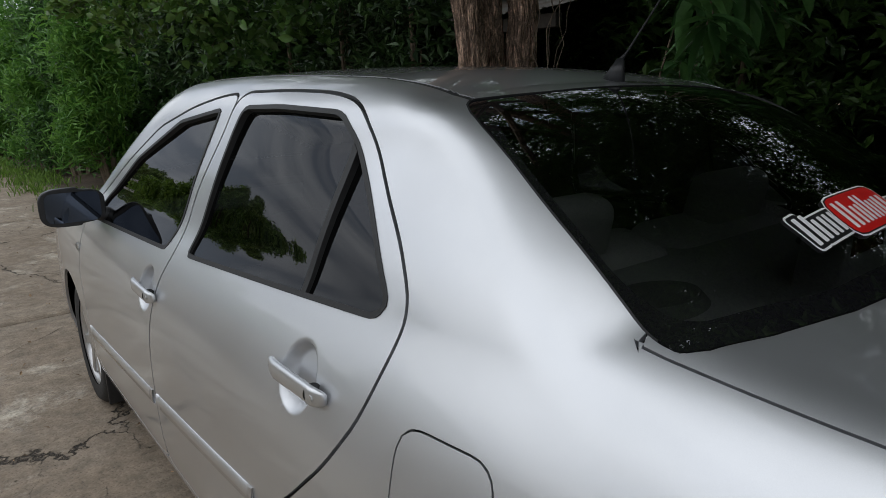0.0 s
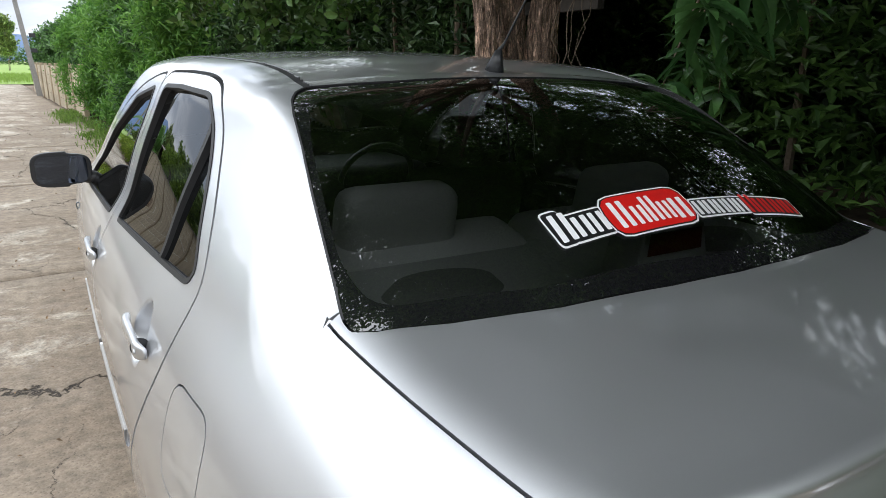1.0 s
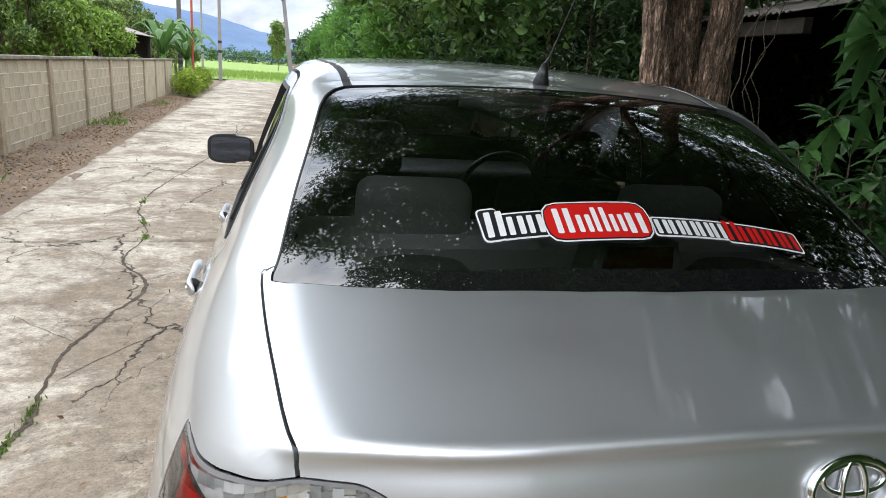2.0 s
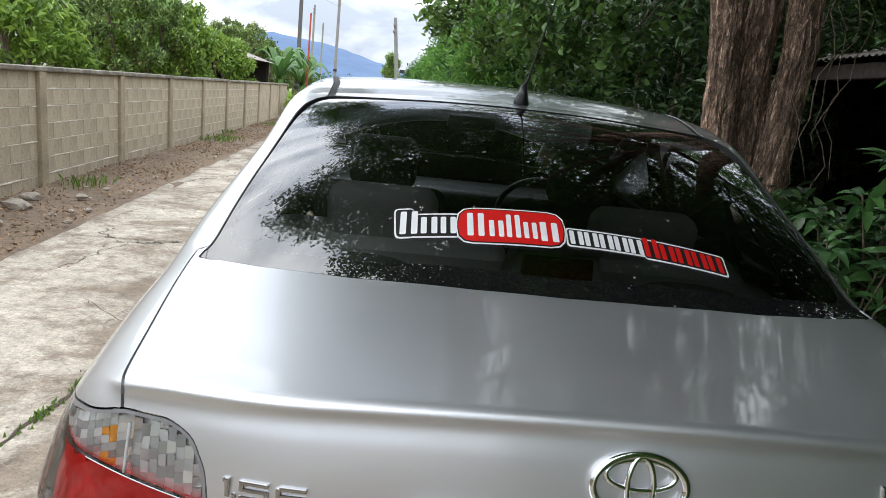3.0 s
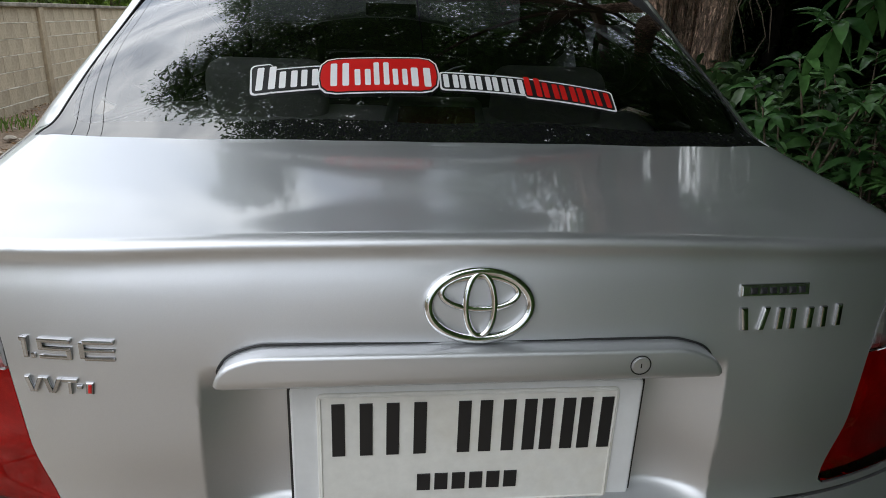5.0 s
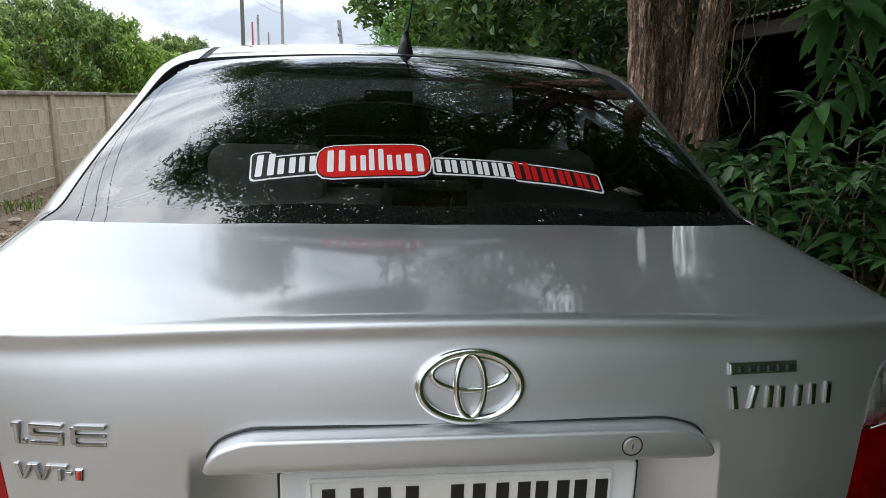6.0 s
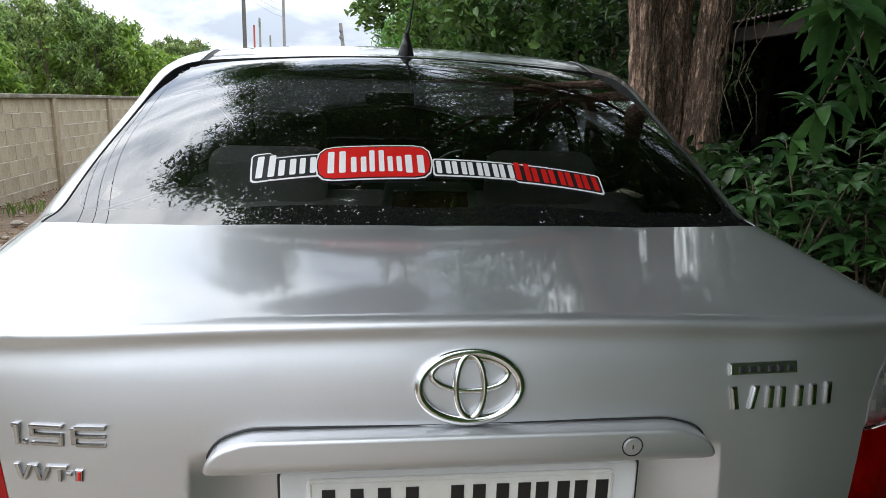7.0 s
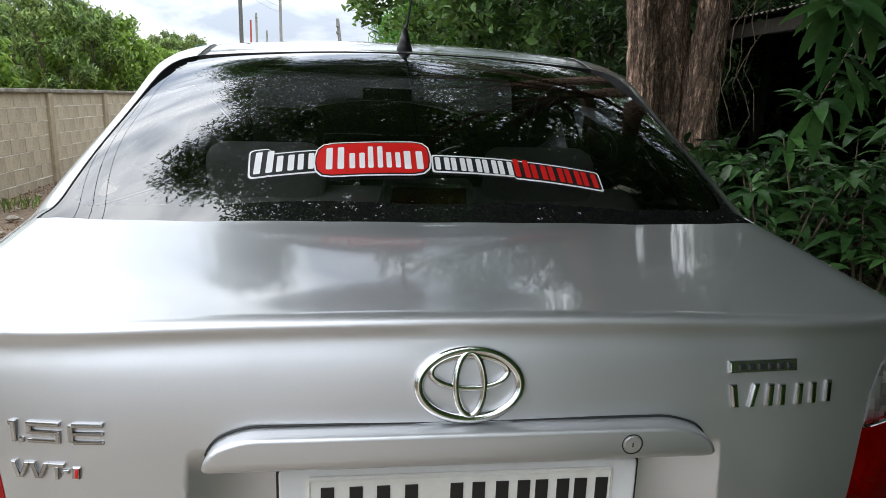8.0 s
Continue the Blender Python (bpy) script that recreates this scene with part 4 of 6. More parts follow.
# tail lamps
lens_clear, lens_red = pieces["tail_lens_clear"], pieces["tail_lens_red"]
for s, where in ((-1, left), (1, ~left)):
    lamp_body = panel("tail_lamp", sv, st, (lens_clear | lens_red) & where, sn, REFLECTOR, car, "tail lamp with clear upper and red lower lens", -0.019, -0.021)
    panel("clear_lens", sv, st, lens_clear & where, sn, LENS, lamp_body, "clear lamp lens", 0.006, -0.001)
    panel("lens_rim", sv, st, pieces["lens_rim"] & where, sn, RIM_GREY, lamp_body, "grey moulded rim of the lens", 0.006, -0.001)
    panel("red_lens", sv, st, lens_red & where, sn, RED_LENS, lamp_body, "red lamp lens", 0.006, -0.001)
    vs, fs, jit, amber = [], [], [], []
    r2 = random.Random(3)
    x = 0.455
    while x < 0.74:
        inner = x < 0.572
        tw, th = (0.0115, 0.0145) if inner else (0.0115, 0.0100)
        for j in range(int(0.11 / th)):
            z = 0.916 + th * j + (0.004 * ((int(x * 1000) // 11) % 2) if inner else -(x - 0.56) * 0.48 % th)
            slant = -0.002 if inner else -0.0055
            if max(LAMP(np.array([x, x + tw, x, x + tw]), np.array([z, z + slant, z + th, z + th + slant]))) > -0.005:
                continue
            n0 = len(vs)
            tx = r2.uniform(0.05, 0.14) * (1 if (int(x * 1000) + j) % 2 else -1) + r2.uniform(-0.06, 0.06)
            tz = r2.uniform(-0.16, 0.16)
            for dx, dz in ((0, 0), (1, 0), (1, 1), (0, 1)):
                vs.append((s * (x + dx * tw), z + dz * th + dx * slant))
                jit.append(0.017 + tx * tw * (dx - 0.5) + tz * th * (dz - 0.5))
            # The indicator's amber reflection is painted on the facets near these points.
            warm = min(math.hypot(x + tw / 2 - 0.613, z + th / 2 - 0.964), math.hypot(x + tw / 2 - 0.620, z + th / 2 - 0.928)) < 0.0115
            (amber if warm else fs).append((n0, n0 + 1, n0 + 2, n0 + 3) if s > 0 else (n0 + 3, n0 + 2, n0 + 1, n0))
        x += tw
    px, pz = np.array(vs).T
    vs = np.stack([px, tail_ys(px, pz) + jit, pz], 1).tolist()
    tagged(part("facets", (vs, fs), FACET, lamp_body, "faceted silver reflector"), kind="stuff")
    pts = []
    for k in range(15):
        u = k / 14
        x, z = s * (0.491 + 0.15 * u), 0.922 + 0.06 * (0.011 + 0.15 * u)
        pts.append((x, tail_y(x, z) + 0.0005, z))
    smooth(part("lens_joint", tube(pts, [0.0006] * 15, 8), HOLDER, lamp_body, "pale joint between the clear and red lens"))
    tagged(part("indicator_facets", (vs, amber), AMBER, lamp_body, "amber indicator showing in the facets"), kind="stuff")
    pts = [(s * (0.583 + 0.004 * k / 6), tail_y(s * (0.583 + 0.004 * k / 6), 0.988 - 0.062 * k / 6) + 0.007, 0.988 - 0.062 * k / 6) for k in range(7)]
    smooth(part("rib", tube(pts, [0.0022] * 7, 8), WHITE, lamp_body, "pale rib between the lamp chambers"))

# badge, trim and plate on the trunk lid
badge = thing("badge", "oval chrome badge of three interlaced rings on the trunk", "badge")
BX, BZ = 0.002, 0.999


def ring(cx, cz, rx, rz, radius, lift=0.004, n=64):
    pts = []
    for i in range(n + 1):
        a = 2 * math.pi * i / n
        x, z = cx + rx * math.cos(a), cz + rz * math.sin(a)
        pts.append((x, tail_y(x, z) - lift, z))
    return tube(pts, [radius] * (n + 1), 10, False)


smooth(part("outer_ring", ring(BX, BZ, 0.0535, 0.0350, 0.0054), CHROME, badge))
smooth(part("upright_ring", ring(BX, BZ + 0.001, 0.0150, 0.0320, 0.0040, 0.005), CHROME, badge))
smooth(part("cross_ring", ring(BX, BZ + 0.0135, 0.0400, 0.0165, 0.0036, 0.0045), CHROME, badge))
bm = bmesh.new()
for k in range(48):
    a = 2 * math.pi * k / 48
    x, z = BX + 0.061 * math.cos(a), BZ + 0.0405 * math.sin(a)
    bm.verts.new((x, tail_y(x, z) + 0.0008, z))
bm.faces.new(bm.verts[:])
g = bmesh.ops.inset_region(bm, faces=bm.faces[:], thickness=0.008, depth=0.0)
inner = [v for v in bm.verts if (abs(v.co.x - BX) / 0.06) ** 2 + (abs(v.co.z - BZ) / 0.04) ** 2 < 0.85]
for v in inner:
    v.co.y = tail_y(v.co.x, v.co.z) - 0.0022
bmesh.ops.recalc_face_normals(bm, faces=bm.faces)
smooth(part("base", bm, PAINT, badge, "silver painted badge base"))


trim_badge = thing("engine_badge", "chrome engine lettering in two rows on the trunk lid", "badge")
BARS = {"1": ((0.3, 0, 1, 1), (0, 0.76, 0.4, 1)), ".": ((0, 0, 1, 0.26),), "5": ((0, 0.79, 1, 1), (0, 0.42, 0.17, 0.9), (0, 0.42, 1, 0.61), (0.83, 0, 1, 0.5), (0, 0, 1, 0.20)),
        "E": ((0.12, 0.79, 1, 1), (0, 0.10, 0.17, 0.90), (0.1, 0.41, 1, 0.59), (0.12, 0, 1, 0.20))}


def letter(text, x, z, w, h):
    """A raised chrome character of square-cut strokes on the trunk lid."""
    bm = bmesh.new()
    y = tail_y(x + w / 2, z + h / 2)
    tilt = math.degrees(math.atan2(tail_y(x + w, z) - tail_y(x, z), w))
    for k, (u0, v0, u1, v1) in enumerate(BARS[text]):
        box(bm, ((u0 - 0.5) * w, -0.0034 + 0.00015 * k, v0 * h), ((u1 - 0.5) * w, 0.004, v1 * h), 0.0018, pose(x + w / 2, y, z, 0, 0, tilt))
    part("letter", bm, DARK_CHROME, trim_badge)


for text, x, w in (("1", -0.459, 0.0085), (".", -0.4485, 0.0055), ("5", -0.4405, 0.0345), ("E", -0.399, 0.0355)):
    letter(text, x, 0.9405, w, 0.0235)


def laid(bm):
    """Moves a flat solid, built round y = 0, onto the trunk lid's curve."""
    co = np.array([v.co for v in bm.verts])
    for v, y in zip(bm.verts, tail_ys(co[:, 0], co[:, 2])):
        v.co.y += y
    return bm


def bar(parent, x, z, w, h, material, lift=0.004, slant=0.0, name="bar"):
    pts = [(x, z), (x + w, z), (x + w + slant, z + h), (x + slant, z + h)]
    return part(name, laid(extruded(pts, -lift, 0.004, min(w, h, 0.008) * 0.30)), material, parent)


def merged(bms):
    """Several bmeshes as one."""
    out_bm = bmesh.new()
    for b in bms:
        me = bpy.data.meshes.new("piece")
        b.to_mesh(me)
        b.free()
        out_bm.from_mesh(me)
        bpy.data.meshes.remove(me)
    return out_bm


def raised(parent, shapes, x, z, w, h, material, lift=0.0034, name="letter"):
    """One raised character from slanted strokes given in units of its width and height."""
    bms = []
    for k, shape in enumerate(shapes):
        pts = [(x + u * w, z + v * h) for u, v in shape]
        bms.append(laid(extruded(pts, -lift - 0.0001 * k, 0.004, 0.0009)))
    return part(name, merged(bms), material, parent)


VEE = (((0.00, 1), (0.26, 0), (0.52, 0), (0.26, 1)), ((0.74, 1), (0.40, 0), (0.62, 0), (1.0, 1)))
TEE = (((0.0, 0.76), (1.0, 0.76), (1.0, 1.0), (0.0, 1.0)), ((0.40, 0.0), (0.64, 0.0), (0.64, 0.8), (0.40, 0.8)))
for shape, dx, w in ((VEE, 0.0, 0.0195), (VEE, 0.0195, 0.0195), (TEE, 0.0385, 0.0165)):
    raised(trim_badge, shape, -0.459 + dx, 0.9045, w, 0.0165, DARK_CHROME)
bar(trim_badge, -0.4055, 0.9105, 0.0060, 0.0040, DARK_CHROME, 0.003)
bar(trim_badge, -0.3975, 0.9045, 0.0085, 0.0130, DARK_CHROME, 0.003, 0.001)
bar(trim_badge, -0.3945, 0.9060, 0.0038, 0.0100, RED, 0.0036, 0.001)
name_badge = thing("name_badge", "chrome name badge of plain bars on the trunk lid", "badge")
bar(name_badge, 0.292, 1.0015, 0.084, 0.0135, SATIN, 0.003)
for k in range(6):
    bar(name_badge, 0.303 + k * 0.0118, 1.0045, 0.0085, 0.0075, PLASTIC, 0.0042)
for x, w, h, sl in ((0.2965, 0.0085, 0.0255, -0.003), (0.3150, 0.0075, 0.0255, 0.007), (0.3375, 0.0080, 0.0245, 0.002), (0.3530, 0.0075, 0.0235, 0.001), (0.3745, 0.0075, 0.0235, 0.002), (0.3930, 0.0075, 0.0235, 0.001), (0.4130, 0.0075, 0.0245, 0.002)):
    bar(name_badge, x, 0.964, w, h, DARK_CHROME, 0.004, sl)

garnish = thing("trunk_garnish", "silver trim bar above the number plate", "trim")
GAR = rounded([(-0.270, 0.9215), (0.271, 0.923), (0.258, 0.947), (0.222, 0.958), (-0.224, 0.958), (-0.256, 0.947)], 0.014, 3)
edge = [(x, tail_y(x, z) - 0.0014, z) for x, z in rounded([(-0.2705, 0.9212), (0.2715, 0.9227), (0.2585, 0.9474), (0.2222, 0.9585), (-0.2242, 0.9585), (-0.2565, 0.9474)], 0.014, 5)]
smooth(part("joint", tube(edge + edge[:1], [0.0016] * (len(edge) + 1), 6, False), RUBBER, garnish, "dark joint behind the trim bar"))
smooth(part("bar", extruded(GAR, 0.070, 0.130, 0.0045), PAINT, garnish))
turn_ = [2 * math.pi * k / 32 for k in range(33)]
smooth(part("lock_gap", tube([(0.172 + 0.0108 * math.cos(a), 0.0696, 0.941 + 0.0108 * math.sin(a)) for a in turn_], [0.0007] * 33, 6, False), RUBBER, garnish, "dark gap round the lock"))
bm = bmesh.new()
bmesh.ops.create_cone(bm, cap_ends=True, segments=32, radius1=0.0096, radius2=0.0096, depth=0.006, matrix=pose(0.172, 0.0712, 0.941, 90))
bmesh.ops.bevel(bm, geom=[e for e in bm.edges if len(e.link_faces) == 2 and abs(e.calc_face_angle()) > 1], offset=0.0010, segments=2, affect="EDGES")
lock = part("lock", bm, PAINT, garnish, "round metal key lock")
part("slot", box(bmesh.new(), (0.1714, 0.0679, 0.9385), (0.1726, 0.0690, 0.9435)), DARK, garnish)

plate = thing("number_plate", "white number plate with black bars in a pale holder", "number plate")
PX, PT = 0.0, 0.896
part("holder", extruded(rounded([(PX - 0.196, PT - 0.182), (PX + 0.196, PT - 0.182), (PX + 0.196, PT + 0.008), (PX - 0.196, PT + 0.008)], 0.008), 0.104, 0.120, 0.003), HOLDER, plate, "pale plastic holder")
part("holder_edge", extruded(rounded([(PX - 0.199, PT - 0.185), (PX + 0.199, PT - 0.185), (PX + 0.199, PT + 0.011), (PX - 0.199, PT + 0.011)], 0.010), 0.108, 0.121, 0.001), BLACK, plate, "black edge of the holder")
part("sheet", extruded(rounded([(PX - 0.168, PT - 0.150), (PX + 0.168, PT - 0.150), (PX + 0.168, PT), (PX - 0.168, PT)], 0.008), 0.101, 0.106, 0.0015), PLATE, plate, "white pressed sheet")
rim = []
for x0, z0, x1, z1 in ((-0.164, PT - 0.004, 0.164, PT - 0.004), (-0.164, PT - 0.146, 0.164, PT - 0.146), (-0.164, PT - 0.146, -0.164, PT - 0.004), (0.164, PT - 0.146, 0.164, PT - 0.004)):
    rim.append(tube([(PX + x0, 0.101, z0), (PX + x1, 0.101, z1)], (0.0014, 0.0014), 6))
part("pressed_edge", joined(rim), PLATE, plate)
for k, (x, w) in enumerate(((-0.152, 0.044), (-0.093, 0.044), (-0.014, 0.038), (0.036, 0.038), (0.080, 0.038), (0.124, 0.038))):
    for x0 in (x, x + w - 0.014):
        part("bar", extruded([(PX + x0, PT - 0.078), (PX + x0 + 0.014, PT - 0.078), (PX + x0 + 0.014, PT - 0.012), (PX + x0, PT - 0.012)], 0.0996, 0.102, 0.0004), BLACK, plate)
for k in range(6):
    part("bar", extruded([(PX - 0.058 + k * 0.020, PT - 0.128), (PX - 0.043 + k * 0.020, PT - 0.128), (PX - 0.043 + k * 0.020, PT - 0.106), (PX - 0.058 + k * 0.020, PT - 0.106)], 0.0996, 0.102, 0.0004), BLACK, plate)

# the sticker on the rear window
sticker = thing("window_sticker", "red, white and black sticker of plain bars on the rear window", "sticker")


def on_glass(points, lift, material, name, label=""):
    """A thin flat shape on the rear window, from an outline in plan."""
    bm = bmesh.new()
    vs = [bm.verts.new((x, y, 0)) for x, y in points]
    bm.faces.new(vs)
    bmesh.ops.triangulate(bm, faces=bm.faces[:])
    for _ in range(3):
        bmesh.ops.subdivide_edges(bm, edges=[e for e in bm.edges if e.calc_length() > 0.02], cuts=1)
        bmesh.ops.triangulate(bm, faces=[f for f in bm.faces if len(f.verts) > 3])
    for v in bm.verts:
        v.co.z = float(top_height(np.abs(np.array(v.co.x) - middle(np.array(v.co.y))), np.array(v.co.y)))
    p = np.array([v.co for v in bm.verts])
    n, _ = slope(settle(p.copy(), 3))
    p = settle(p, 3) + n * lift
    for v, q in zip(bm.verts, p):
        v.co = q
    return part(name, bm, material, sticker, label)


def quad(x0, x1, y0, y1, slant=0.0, r=0.003):
    return rounded([(x0, y0), (x1, y0), (x1 + slant, y1), (x0 + slant, y1)], r, 3)


def strokes(rows, lift, material):
    """Upright bars, in pairs, that stand for the lettering."""
    for x0, w, y0, y1 in rows:
        stroke = w * 0.36
        for x in (x0, x0 + w - stroke):
            on_glass(quad(x, x + stroke, y0, y1, -0.001, 0.0025), lift, material, "bar")


on_glass(quad(-0.299, -0.262, 0.577, 0.640, -0.006, 0.010), 0.0006, WHITE, "outline")
on_glass(quad(-0.270, -0.184, 0.577, 0.627, -0.002, 0.008), 0.0008, WHITE, "outline")
on_glass(quad(-0.296, -0.262, 0.580, 0.637, -0.006, 0.008), 0.0011, BLACK, "ground")
on_glass(quad(-0.268, -0.184, 0.580, 0.624, -0.002, 0.006), 0.0013, BLACK, "ground")
strokes(((-0.291, 0.031, 0.585, 0.632), (-0.254, 0.029, 0.585, 0.619), (-0.219, 0.027, 0.585, 0.619)), 0.0016, WHITE)
on_glass(quad(-0.193, 0.005, 0.565, 0.640, 0.0, 0.030), 0.0018, WHITE, "outline")
on_glass(quad(-0.1905, 0.0025, 0.5675, 0.6375, 0.0, 0.028), 0.0022, BLACK, "outline")
on_glass(quad(-0.1885, 0.0005, 0.5695, 0.6355, 0.0, 0.027), 0.0026, RED, "field", "red rounded field")
strokes(((-0.172, 0.030, 0.580, 0.627), (-0.133, 0.026, 0.580, 0.613), (-0.102, 0.025, 0.580, 0.627), (-0.071, 0.024, 0.580, 0.613), (-0.041, 0.032, 0.577, 0.616)), 0.0030, WHITE)
on_glass(quad(0.005, 0.150, 0.573, 0.611, 0.0, 0.006), 0.0006, WHITE, "outline")
on_glass(quad(0.008, 0.150, 0.576, 0.608, 0.0, 0.005), 0.0010, BLACK, "ground")
strokes([(0.012 + 0.0275 * k, 0.0245, 0.5785 - 0.0006 * k, 0.6055) for k in range(5)], 0.0014, WHITE)
on_glass(quad(0.147, 0.306, 0.569, 0.611, 0.0, 0.006), 0.0006, WHITE, "outline")
on_glass(quad(0.147, 0.303, 0.572, 0.608, 0.0, 0.005), 0.0010, BLACK, "ground")
strokes([(0.1495 + 0.0305 * k, 0.0270, 0.5745, 0.6055 if k else 0.613) for k in range(5)], 0.0014, RED)

# door handles, side mouldings
for tag, s in (("left", -1), ("right", 1)):
    for k, y0, y1, z in (("rear", 1.117, 1.318, 0.887), ("front", 2.033, 2.232, 0.849)):
        door = doors[tag, k]
        pts, rr = [], []
        for i in range(17):
            u = i / 16
            y = y0 + (y1 - y0) * u
            p, n = skin_at(s * 0.84, y, z)
            base = s * float(SIDE(np.array(z)) - TAPER(np.array(y)) * 0.99)
            out_by = 0.008 + 0.012 * min(1, 8.0 * u + 0.05, 5.0 * (1 - u) + 0.05) ** 0.6
            pts.append((base + float(middle(np.array(y))) + s * out_by, y, z + 0.006 * (u - 0.5)))
            rr.append(1.0)
        vs, fs = [], []
        for i, p in enumerate(pts):
            e = 0.62 if i in (0, 16) else (0.9 if i in (1, 15) else 1.0)
            for j in range(12):
                a = 2 * math.pi * j / 12
                vs.append((p[0] + 0.0080 * e * math.copysign(abs(math.cos(a)) ** 0.7, math.cos(a)), p[1], p[2] + 0.0185 * e * math.copysign(abs(math.sin(a)) ** 0.7, math.sin(a))))
        for i in range(16):
            for j in range(12):
                a, b = i * 12 + j, i * 12 + (j + 1) % 12
                fs.append((a, b, b + 12, a + 12))
        fs += [tuple(range(12))[::-1], tuple(range(192, 204))]
        handle = smooth(part("handle", (vs, fs), PAINT, door, "silver pull handle"))
        p0 = pts[3]
        smooth(part("handle_joint", tube([(p0[0] - s * 0.0075, p0[1] - 0.0010, p0[2]), (p0[0] - s * 0.0075, p0[1] + 0.0010, p0[2])], (0.0178, 0.0178), 20), RUBBER, door, "dark joint of the handle")).scale = (1, 1, 1)
        bm = bmesh.new()
        bmesh.ops.create_cone(bm, cap_ends=True, segments=20, radius1=0.006, radius2=0.006, depth=0.004, matrix=pose(pts[1][0] + s * 0.009, pts[1][1] + 0.008, pts[1][2], 0, 90))
        part("lock", bm, ALLOY, door, "small key lock")
    for k, ya, yb in (("rear", 1.40, 2.085), ("front", 2.125, 3.03)):
        vs, fs = [], []
        n = 24
        for i in range(n + 1):
            y = ya + (yb - ya) * i / n
            z = 0.565 - 0.058 * (y - 1.39)
            for dz, dx in ((0.024, -0.003), (0.021, 0.004), (0.0, 0.006), (-0.021, 0.004), (-0.024, -0.003)):
                x = float(SIDE(np.array(z + dz)) - TAPER(np.array(y)) * (0.6 + 0.4 * float(ramp(np.array(z), 0.3, 0.9)))) + dx
                vs.append((s * x + float(middle(np.array(y))), y, z + dz))
        for i in range(n):
            for j in range(4):
                a = i * 5 + j
                fs.append((a, a + 1, a + 6, a + 5))
        fs += [(0, 1, 2, 3, 4), tuple(range(n * 5, n * 5 + 5))[::-1]]
        smooth(part("side_moulding", (vs, fs), PAINT, doors[tag, k], "silver side moulding"))

# wing mirrors
for s in (-1, 1):
    m = new("wing_mirror")
    m.parent = car
    m["label"] = "black wing mirror"
    m.matrix_basis = Matrix.Translation((s * 0.900 - 0.012, 2.80, 1.008)) @ Matrix.Scale(0.94, 4)
    bm = bmesh.new()
    bmesh.ops.create_uvsphere(bm, u_segments=28, v_segments=16, radius=1)
    for v in bm.verts:
        x, y, z = v.co
        k = 0.55
        sx, sz = math.copysign(abs(x) ** k, x), math.copysign(abs(z) ** k, z)
        v.co = (sx * 0.112 * (1 - 0.08 * max(y, 0)), max(y, -0.15) * 0.10, sz * 0.072 * (1 - 0.12 * (s * sx < -0.2)))
    smooth(part("housing", bm, PLASTIC, m, "black mirror housing"))
    pts = rounded([(-0.093, -0.056), (0.093, -0.056), (0.093, 0.056), (-0.093, 0.056)], 0.030, 5)
    part("glass", extruded(pts, -0.0185, -0.014, 0), material("mirror_glass", (0.085, 0.10, 0.13), 0.02, 1.0, vary=0.01), m, "mirror glass")
    smooth(part("foot", tube([(-s * 0.09, 0.01, -0.035), (-s * 0.13, 0.03, -0.05), (-s * 0.17, 0.06, -0.06)], (0.030, 0.028, 0.035), 12), PLASTIC, m, "black mirror foot"))

# wheels
for s in (-1, 1):
    for y in (0.93, 3.43):
        w = new("wheel")
        w.parent = car
        w["label"] = "black tyre on a silver alloy rim"
        w.matrix_basis = Matrix.Translation((s * 0.745, y, 0.289))
        prof = [(-0.085, 0.20), (-0.09, 0.235), (-0.088, 0.268), (-0.07, 0.286), (-0.04, 0.291), (0.04, 0.291), (0.07, 0.286), (0.088, 0.268), (0.09, 0.235), (0.085, 0.20)]
        vs, fs = [], []
        for i in range(56):
            a = 2 * math.pi * i / 56
            vs += [(x, r * math.cos(a), r * math.sin(a)) for x, r in prof]
        for i in range(56):
            for j in range(9):
                a, b = i * 10 + j, ((i + 1) % 56) * 10 + j
                fs.append((a, a + 1, b + 1, b))
        smooth(part("tyre", (vs, fs), TYRE, w, "black tyre"))
        prof = [(-0.085, 0.203), (-0.06, 0.182), (0.05, 0.180), (0.075, 0.190), (0.080, 0.203)]
        vs, fs = [], []
        for i in range(48):
            a = 2 * math.pi * i / 48
            vs += [(s * x, r * math.cos(a), r * math.sin(a)) for x, r in prof]
        for i in range(48):
            for j in range(4):
                a, b = i * 5 + j, ((i + 1) % 48) * 5 + j
                fs.append((a, a + 1, b + 1, b))
        rim_ob = smooth(part("rim", (vs, fs), ALLOY, w, "silver alloy rim"))
        for k in range(7):
            a = 2 * math.pi * k / 7
            m = Matrix.Rotation(a, 4, "X")
            part("spoke", box(bmesh.new(), (s * 0.062 - 0.012, -0.021, 0.04), (s * 0.062 + 0.012, 0.021, 0.188), 0.008, m), ALLOY, rim_ob)
        part("hub", tube([(s * 0.045, 0, 0), (s * 0.078, 0, 0)], (0.055, 0.045), 20), ALLOY, rim_ob)
        part("brake", tube([(s * 0.02, 0, 0), (s * 0.03, 0, 0)], (0.13, 0.13), 24), DARK, w, "dark brake disc")
    flap = part("mudflap", box(bmesh.new(), (s * 0.745 - 0.10, 3.06, 0.12), (s * 0.745 + 0.08, 3.075, 0.34), 0.004), RUBBER, car, "black mudflap")

